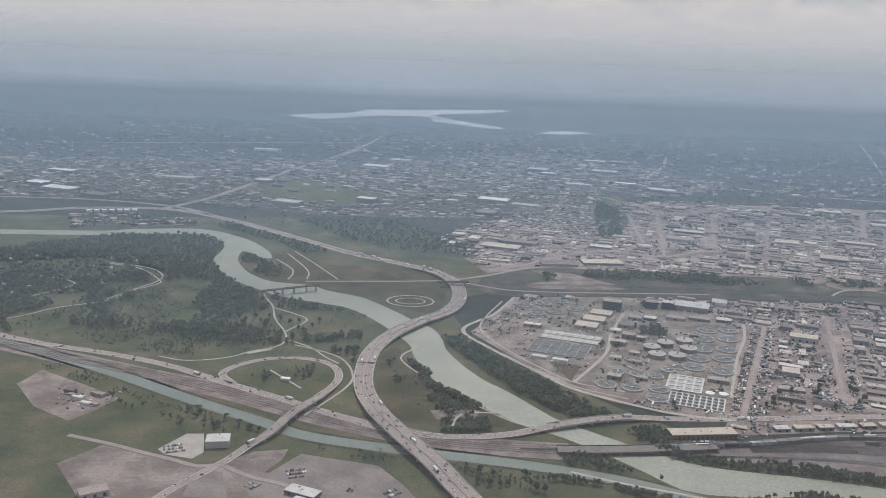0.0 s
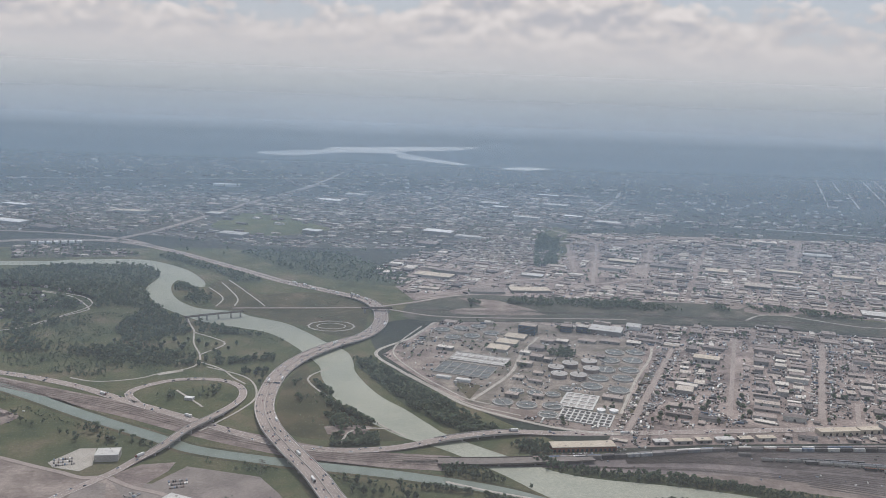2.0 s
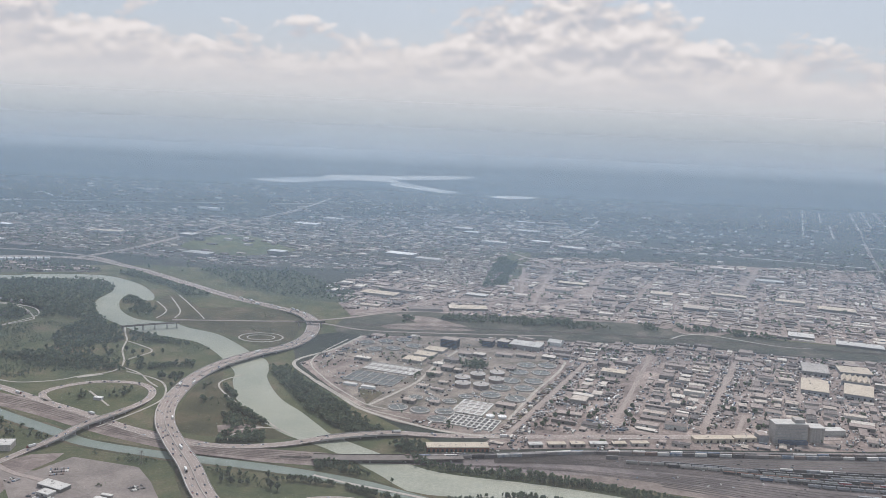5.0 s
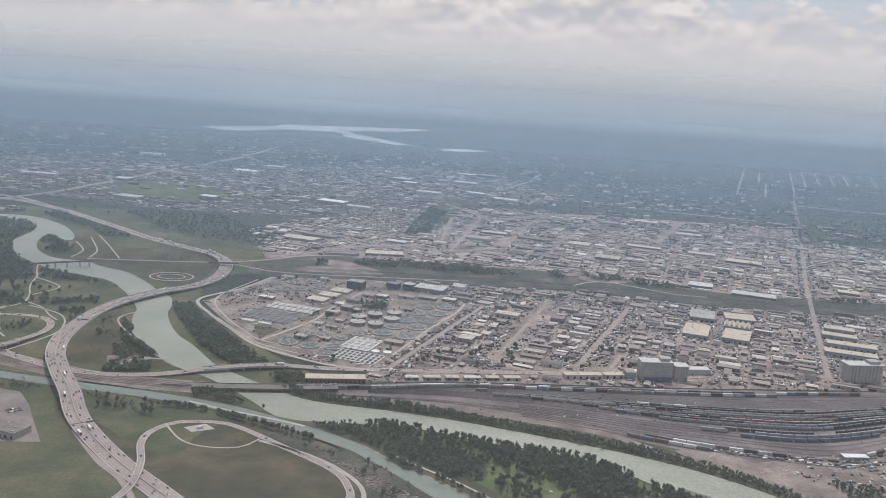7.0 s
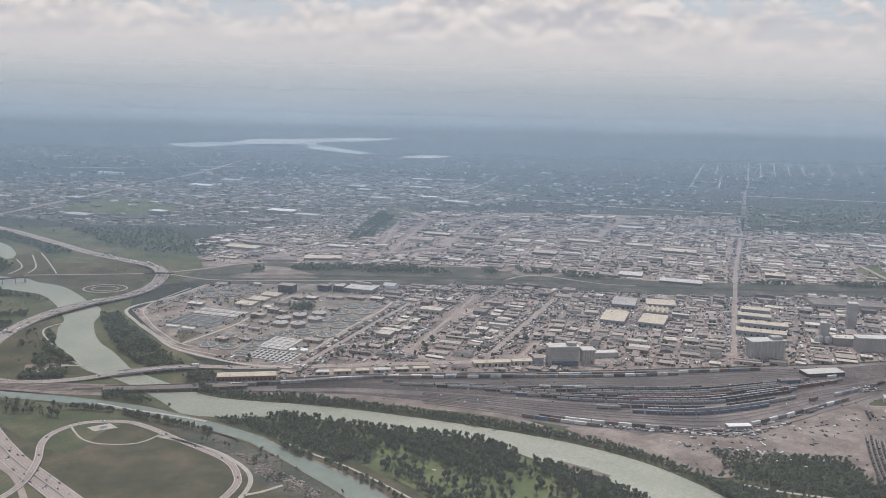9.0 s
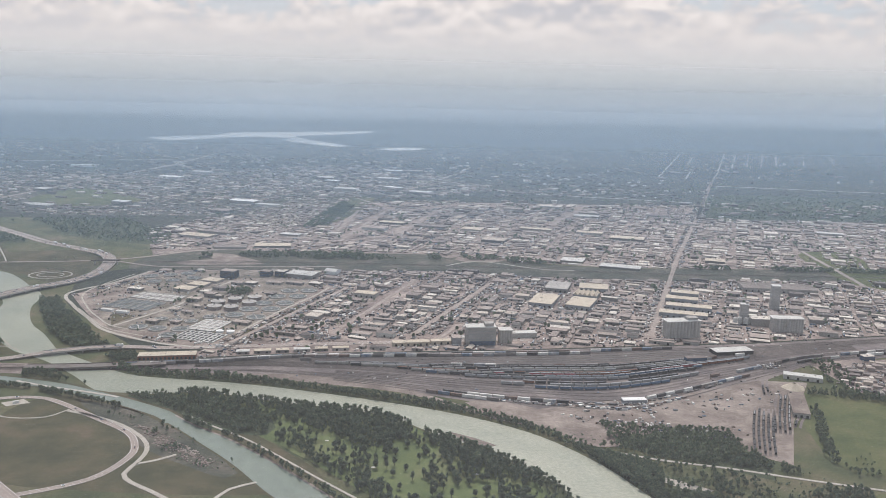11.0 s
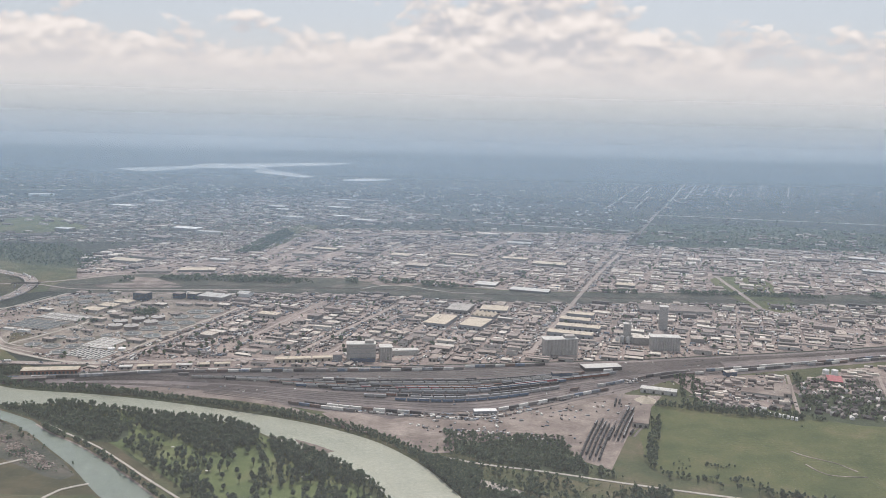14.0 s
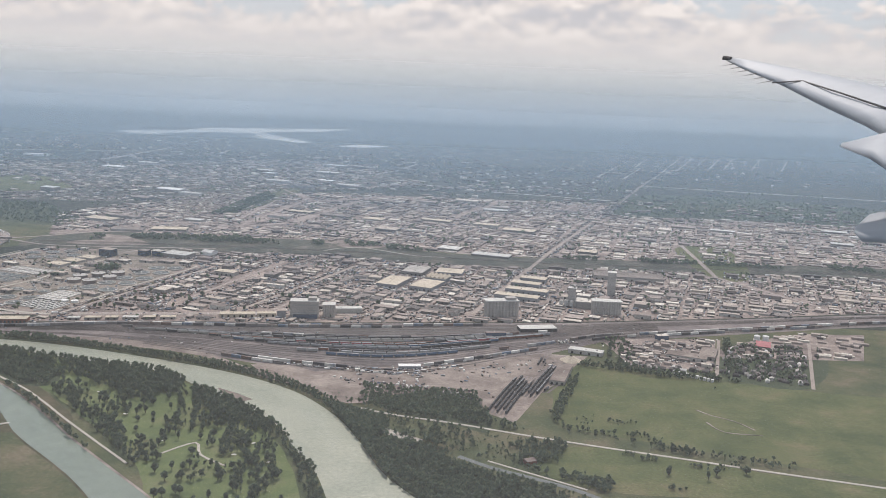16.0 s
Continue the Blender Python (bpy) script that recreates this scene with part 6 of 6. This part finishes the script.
PROTO = [tree_thing(11, 5.5, "rounded leafy tree standing on mown grass"), tree_thing(23, 6.8, "tall leafy poplar beside a fairway", True), tree_thing(37, 4.4, "small bushy tree on open grass"), tree_thing(41, 6.2, "spreading leafy tree on mown grass")]
SOLO = scatter([(380, 430), (436, 368), (462, 330), (490, 268), (496, 200), (440, 195), (400, 290), (370, 330), (300, 410), (262, 452)], 120)
SOLO += scatter([(668, 430), (690, 498), (776, 474), (877, 450), (900, 330), (814, 306), (701, 348)], 0) + scatter([(650, 322), (696, 324), (777, 294), (758, 258), (683, 264)], 6)
SOLO += scatter([(-130, 735), (-60, 730), (-40, 600), (-60, 610), (-70, 700)], 16) + scatter([(-250, 770), (-130, 740), (-90, 800), (-200, 860)], 40) + scatter([(10, 500), (90, 480), (60, 510)], 8) + scatter([(230, 620), (500, 650), (560, 700), (300, 700)], 30)
for i, (x, y) in enumerate(SOLO):
    k = PROTO[i % 4]
    sc = rng.uniform(0.7, 1.15)
    m = pose(x, y, 0.15, 0, 0, rng.uniform(0, 360))
    if i < 4:
        k.matrix_world = m
    else:
        copy_thing(k, m)

WOODS_LOT = scatter([(-49, 485), (-40, 489), (-38, 484), (-46, 481)], 9, False) + scatter([(-60, 441), (-47, 440), (-48, 433), (-60, 434)], 22, False)
SHRUB = WOODS_LOT + clumpy([(-353, 794), (-346, 853), (-314, 922), (-238, 909), (-178, 905), (-142, 783), (-156, 711), (-218, 698), (-278, 721), (-326, 755)], 3200, 0.02, -0.15, 2.0)
SHRUB += clumpy([(-560, 720), (-330, 735), (-340, 960), (-560, 960)], 1500, 0.02, -0.1, 2.0) + clumpy([(-140, 857), (-104, 881), (-64, 827), (-81, 789), (-119, 802)], 160, 0.03, -0.1)
SHRUB += clumpy([(-44, 700), (-40, 640), (-25, 590), (40, 612), (-5, 660), (-25, 720)], 160, 0.04, 0.0) + clumpy([(-170, 985), (-60, 1035), (0, 985), (10, 880), (-60, 890), (-130, 935)], 260, 0.03, 0.1)
SHRUB += clumpy([(-300, 690), (-180, 622), (-110, 574), (-40, 540), (60, 505), (60, 490), (-60, 530), (-180, 590), (-310, 670)], 420, 0.04, -0.1)
SHRUB += clumpy([(498, 420), (560, 398), (640, 352), (655, 330), (640, 290), (690, 225), (600, 150), (548, 292), (512, 385)], 900, 0.03, -0.2)
SHRUB += clumpy([(150, 476), (196, 462), (252, 408), (286, 354), (255, 363), (206, 406)], 160, 0.04, -0.1)
stuff_trees("shrubs", SHRUB, "grey-green shrubs and thickets over rough grass", (1.2, 3.0), 7, size=0.6, category="shrubs")
stuff_boxes("works_gear", [(x, y, 0.2, rng.uniform(.6, 3.5), rng.uniform(.5, 1.6), rng.uniform(.5, 1.8), GRID + 90 * rng.randint(0, 1)) for x, y in scatter([(45, 800), (84, 900), (200, 900), (262, 760), (225, 640), (190, 630), (110, 670)], 300)], CLUTTER, "pumps, pipes, vans and small sheds between the basins", "works equipment")
BUSH = []
for x, y, n, r in ((679, 367, 4, 2), (688, 351, 9, 3), (694, 346, 4, 1.5), (710, 349, 9, 3), (717, 347, 9, 4), (723, 340, 5, 2), (727, 328, 9, 4), (737, 323, 14, 5), (745, 320, 8, 4), (699, 317, 9, 2.5), (711, 311, 14, 3.5), (739, 301, 8, 3), (752, 298, 10, 5), (763, 302, 6, 4), (785, 314, 6, 4), (703, 373, 12, 6), (711, 371, 5, 3), (798, 449, 3, 1), (714, 269, 4, 1.2), (720, 268, 6, 1.5), (686, 375, 6, 6)):
    BUSH += [(rng.gauss(x, r), rng.gauss(y, r * 0.5)) for _ in range(n)]
stuff_trees("bushes", BUSH, "low dark bushes scattered on the meadow", (1.8, 4.4), 18, size=0.4, category="bushes")

# golf bunkers and greens
for x, y, r in ((425, 352, 5), (455, 318, 4), (398, 318, 4.5), (447, 300, 5), (330, 402, 4), (470, 290, 4.5), (362, 362, 5)):
    patch("putting_green", [(x + r * 1.5 * math.cos(a), y + r * math.sin(a)) for a in (0, 1, 2, 3, 4, 5)], 0.20, FIELD, "smooth pale putting green")
    patch("bunker", [(x + 5 + 1.6 * math.cos(a), y + 2 + 1.2 * math.sin(a)) for a in (0, 1.3, 2.5, 3.8, 5)], 0.22, PALE_ROOF, "small pale sand bunker")

# ---- traffic ----
def car_thing(name, label, truck=False):
    ob = thing(name, label, "truck" if truck else "car", group="traffic on the highway")
    if truck:
        part("trailer", box_bm(-0.7, 0, 0.45, 5.6, 1.25, 1.5), WHITE, ob)
        part("cab", box_bm(2.9, 0, 0.35, 1.3, 1.15, 1.3, bevel=0.15), CARPAINT, ob)
        w = ((-2.8, 0.55), (-2.2, 0.55), (1.5, 0.55), (3.0, 0.55))
    else:
        part("body", box_bm(0, 0, 0.12, 2.3, 0.92, 0.36, bevel=0.05), CARPAINT, ob)
        part("cabin", box_bm(-0.12, 0, 0.475, 1.25, 0.84, 0.3, bevel=0.14), BLUEGLASS, ob)
        w = ((-0.7, 0.42), (0.7, 0.42))
    for x, y in w:
        for s in (-1, 1):
            bm = bmesh.new()
            n, r = 10, 0.2 if not truck else 0.26
            a = [bm.verts.new((x + r * math.cos(6.283 * i / n), s * y - 0.06, r + r * math.sin(6.283 * i / n))) for i in range(n)]
            b = [bm.verts.new((x + r * math.cos(6.283 * i / n), s * y + 0.06, r + r * math.sin(6.283 * i / n))) for i in range(n)]
            for i in range(n):
                bm.faces.new((a[i], a[(i + 1) % n], b[(i + 1) % n], b[i]))
            bm.faces.new(a)
            bm.faces.new(b)
            part("wheel", bm, DARK, ob)
    return ob


CAR, TRUCK = car_thing("car", "passenger car on the roadway"), car_thing("semi_truck", "articulated truck with a white trailer on the roadway", True)
used = {"car": False, "truck": False}


def traffic(way, lanes, y_most, spacing, share=0.05):
    line, zs = way
    run = np.cumsum([0.0] + [(b - a).length for a, b in zip(line, line[1:])])
    for off in lanes:
        s = rng.uniform(0, spacing)
        mid = sides(line, off)
        while s < run[-1] - 4:
            i = min(int(np.searchsorted(run, s)), len(line) - 2)
            p, q = mid[i], mid[i + 1]
            k = (s - run[i - 1]) / (run[i] - run[i - 1]) if i else 0.0
            p0 = mid[max(i - 1, 0)]
            x, y = p0.x + (p.x - p0.x) * k, p0.y + (p.y - p0.y) * k
            z = zs[max(i - 1, 0)] + (zs[i] - zs[max(i - 1, 0)]) * k
            if y < y_most and y > 330:
                a = math.degrees(math.atan2(q.y - p.y, q.x - p.x)) + (180 if off < 0 else 0)
                proto, key = (TRUCK, "truck") if rng.random() < share else (CAR, "car")
                m = pose(x, y, z + 0.01, 0, 0, a)
                if not used[key]:
                    proto.matrix_world = m
                    used[key] = True
                else:
                    copy_thing(proto, m)
            s += rng.uniform(0.35, 1.9) * spacing


traffic(HWY, (-5.9, -3.9, -1.8, 1.8, 3.9, 5.9), 1090, 24)
traffic(RAMP, (-1.5, 1.5), 1200, 26)
traffic(AVENUE, (-3, -1, 1, 3), 1200, 42)
traffic(RAMP2, (0.0,), 1200, 40)

# ---- haze, as see-through sheets ----
def haze_sheet(y, strength, full, top, tint, foot):
    """A flat see-through sheet across the plain, coloured to imitate haze: clear at the ground, denser above, thinning
    out again at the top.
    """
    m = bpy.data.materials.new("haze")
    m.use_nodes = True
    nt = m.node_tree
    nt.nodes.clear()
    geo = nt.nodes.new("ShaderNodeNewGeometry")
    sp = nt.nodes.new("ShaderNodeSeparateXYZ")
    nt.links.new(geo.outputs["Position"], sp.inputs[0])
    dv = nt.nodes.new("ShaderNodeMath")
    dv.operation = "DIVIDE"
    nt.links.new(sp.outputs[2], dv.inputs[0])
    dv.inputs[1].default_value = 1000.0
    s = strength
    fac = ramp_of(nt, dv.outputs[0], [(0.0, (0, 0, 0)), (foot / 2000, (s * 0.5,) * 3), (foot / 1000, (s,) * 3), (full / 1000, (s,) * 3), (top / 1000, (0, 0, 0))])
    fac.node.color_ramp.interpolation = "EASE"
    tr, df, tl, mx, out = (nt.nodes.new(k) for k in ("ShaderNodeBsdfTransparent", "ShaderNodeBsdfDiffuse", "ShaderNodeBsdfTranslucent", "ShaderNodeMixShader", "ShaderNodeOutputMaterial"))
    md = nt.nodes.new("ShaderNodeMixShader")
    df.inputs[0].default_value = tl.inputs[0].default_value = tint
    nt.links.new(df.outputs[0], md.inputs[1])
    nt.links.new(tl.outputs[0], md.inputs[2])
    nt.links.new(fac, mx.inputs[0])
    nt.links.new(tr.outputs[0], mx.inputs[1])
    nt.links.new(md.outputs[0], mx.inputs[2])
    nt.links.new(mx.outputs[0], out.inputs[0])
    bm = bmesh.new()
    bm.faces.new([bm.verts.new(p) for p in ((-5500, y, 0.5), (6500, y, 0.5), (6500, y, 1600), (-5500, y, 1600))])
    solid("haze", bm, m, "bluish see-through sheet imitating summer haze over the plain", kind="structure")


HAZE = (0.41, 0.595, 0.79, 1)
# farther sheets are tinted paler and mostly set denser, imitating haze over distance
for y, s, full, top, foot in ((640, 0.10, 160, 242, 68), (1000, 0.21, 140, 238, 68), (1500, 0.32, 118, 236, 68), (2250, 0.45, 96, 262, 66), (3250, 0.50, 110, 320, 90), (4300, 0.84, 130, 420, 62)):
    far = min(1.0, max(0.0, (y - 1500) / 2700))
    haze_sheet(y, s, full, top, tuple((1 - far) * a + far * b for a, b in zip(HAZE, (0.80, 0.86, 0.90, 1))), foot)
# added pale sheet close along the line of flight, imitating haze and window veil
m = bpy.data.materials.new("murk")
m.use_nodes = True
nt = m.node_tree
nt.nodes.clear()
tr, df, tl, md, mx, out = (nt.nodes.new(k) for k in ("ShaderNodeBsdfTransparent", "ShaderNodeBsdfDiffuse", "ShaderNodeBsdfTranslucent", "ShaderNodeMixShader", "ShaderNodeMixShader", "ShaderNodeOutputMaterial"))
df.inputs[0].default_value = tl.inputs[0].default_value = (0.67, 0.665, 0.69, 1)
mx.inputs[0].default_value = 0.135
for u, v in ((df.outputs[0], md.inputs[1]), (tl.outputs[0], md.inputs[2]), (tr.outputs[0], mx.inputs[1]), (md.outputs[0], mx.inputs[2]), (mx.outputs[0], out.inputs[0])):
    nt.links.new(u, v)
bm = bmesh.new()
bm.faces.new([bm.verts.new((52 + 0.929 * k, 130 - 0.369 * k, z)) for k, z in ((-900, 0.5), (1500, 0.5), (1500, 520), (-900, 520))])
solid("haze", bm, m, "added pale sheet imitating haze in the near air", kind="structure")

# ---- the wing of the airliner, set from the camera's last pose where the flight ends ----
LAST_POSE = pose(556.38256, -221.00673, 231.21018, 79.3217, -2.33784, -1.57888)
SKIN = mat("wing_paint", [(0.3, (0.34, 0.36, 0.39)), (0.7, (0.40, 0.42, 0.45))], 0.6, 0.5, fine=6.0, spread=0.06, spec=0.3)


def surface(stations, thick):
    """A tapering wing surface; a station: leading edge and trailing edge, as right, up, ahead."""
    bm = bmesh.new()
    rows = []
    for (le, te), t in zip(stations, thick):
        le, te = Vector((le[0], le[1], -le[2])), Vector((te[0], te[1], -te[2]))
        ring = [le, le.lerp(te, 0.12) + Vector((0, t * 0.7, 0)), le.lerp(te, 0.4) + Vector((0, t, 0)), le.lerp(te, 0.75) + Vector((0, t * 0.5, 0)), te, le.lerp(te, 0.7) - Vector((0, t * 0.3, 0)), le.lerp(te, 0.3) - Vector((0, t * 0.6, 0))]
        rows.append([bm.verts.new(v) for v in ring])
    for a, b in zip(rows, rows[1:]):
        for i in range(7):
            f = bm.faces.new((a[i], b[i], b[(i + 1) % 7], a[(i + 1) % 7]))
            f.smooth = True
    bm.faces.new(rows[0])
    bm.faces.new(rows[-1])
    return bm


wing = thing("airliner_wing", "pale grey airliner wing with extended flaps", "aircraft wing", LAST_POSE)
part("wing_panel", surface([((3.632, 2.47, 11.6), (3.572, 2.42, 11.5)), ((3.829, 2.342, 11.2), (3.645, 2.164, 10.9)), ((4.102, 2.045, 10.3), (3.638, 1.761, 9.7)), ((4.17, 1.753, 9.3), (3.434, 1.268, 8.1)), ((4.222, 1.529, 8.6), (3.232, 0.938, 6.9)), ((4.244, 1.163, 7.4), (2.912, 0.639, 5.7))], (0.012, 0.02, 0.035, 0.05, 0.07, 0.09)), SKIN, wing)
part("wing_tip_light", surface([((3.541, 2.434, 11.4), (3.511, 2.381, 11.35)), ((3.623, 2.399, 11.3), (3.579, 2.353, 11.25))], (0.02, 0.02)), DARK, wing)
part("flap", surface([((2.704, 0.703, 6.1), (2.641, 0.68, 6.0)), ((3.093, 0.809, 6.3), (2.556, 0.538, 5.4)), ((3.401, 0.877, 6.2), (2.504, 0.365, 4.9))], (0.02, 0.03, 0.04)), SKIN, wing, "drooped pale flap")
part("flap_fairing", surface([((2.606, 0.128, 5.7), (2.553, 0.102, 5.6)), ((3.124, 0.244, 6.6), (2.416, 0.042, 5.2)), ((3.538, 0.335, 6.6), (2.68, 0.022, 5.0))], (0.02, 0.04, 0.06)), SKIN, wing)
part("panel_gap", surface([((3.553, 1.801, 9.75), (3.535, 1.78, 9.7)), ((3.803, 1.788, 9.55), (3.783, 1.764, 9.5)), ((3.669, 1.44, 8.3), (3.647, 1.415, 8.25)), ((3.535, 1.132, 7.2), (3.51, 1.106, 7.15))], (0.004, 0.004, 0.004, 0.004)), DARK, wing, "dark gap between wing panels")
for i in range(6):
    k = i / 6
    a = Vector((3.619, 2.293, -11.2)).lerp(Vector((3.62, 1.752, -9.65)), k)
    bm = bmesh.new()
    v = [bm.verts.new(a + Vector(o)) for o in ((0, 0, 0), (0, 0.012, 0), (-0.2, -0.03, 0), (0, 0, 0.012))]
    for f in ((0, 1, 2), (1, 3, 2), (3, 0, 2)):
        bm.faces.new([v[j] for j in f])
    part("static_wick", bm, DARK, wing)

# small things by the roads
patch("concrete_pad", [(97, 470), (110, 478), (118, 470), (104, 463)], 0.2, PATH, "cracked pale concrete pad in the grass", False)
building("pump_hut", 108, 470, 4, 2.2, 1.3, 30, "small pale hut on a concrete pad", WHITE, PALE_ROOF, 0, "hut")


def gantry(x, y, z, rz, span):
    ob = thing("sign_gantry", "steel gantry with a dark sign panel over the highway", "sign gantry", pose(x, y, z, 0, 0, rz))
    for s in (-1, 1):
        part("post", add_tube(bmesh.new(), 0, s * span / 2, 0, 0.16, 3.3, 8), STEEL, ob)
    part("beam", box_bm(0, 0, 3.1, 0.3, span, 0.3), STEEL, ob)
    part("sign_panel", box_bm(-0.2, -span / 4, 2.6, 0.08, span * 0.32, 1.1), BLUEGLASS, ob)


gantry(35, 459, 1.2, 125, 17)
gantry(-53, 690, 0.9, 90, 17)


def pylon(x, y, h):
    """A lattice mast of four legs, rings and arms."""
    ob = thing("power_pylon", "grey steel lattice pylon standing in a yard", "pylon", pose(x, y, 0.1, 0, 0, GRID), "power pylons")
    for sx in (-1, 1):
        for sy in (-1, 1):
            bm = bmesh.new()
            a = [bm.verts.new((sx * 1.4 + dx_, sy * 1.4 + dy_, 0)) for dx_, dy_ in ((0, 0), (0.12, 0), (0, 0.12))]
            b = [bm.verts.new((sx * 0.3 + dx_, sy * 0.3 + dy_, h)) for dx_, dy_ in ((0, 0), (0.12, 0), (0, 0.12))]
            for i in range(3):
                bm.faces.new((a[i], a[(i + 1) % 3], b[(i + 1) % 3], b[i]))
            part("leg", bm, STEEL, ob)
    for k in range(1, 6):
        w = 1.4 - 1.1 * k / 6
        part("ring", add_ring(bmesh.new(), 0, 0, h * k / 6, w * 1.4, 0.1, 0.1, 4), STEEL, ob)
    for k in (0.7, 0.82, 0.94):
        part("arm", box_bm(0, 0, h * k, 5.0, 0.16, 0.16), STEEL, ob)


for x, y in ((238, 588), (262, 640), (300, 735), (335, 830), (-30, 520), (150, 575)):
    pylon(x, y, 11.0)
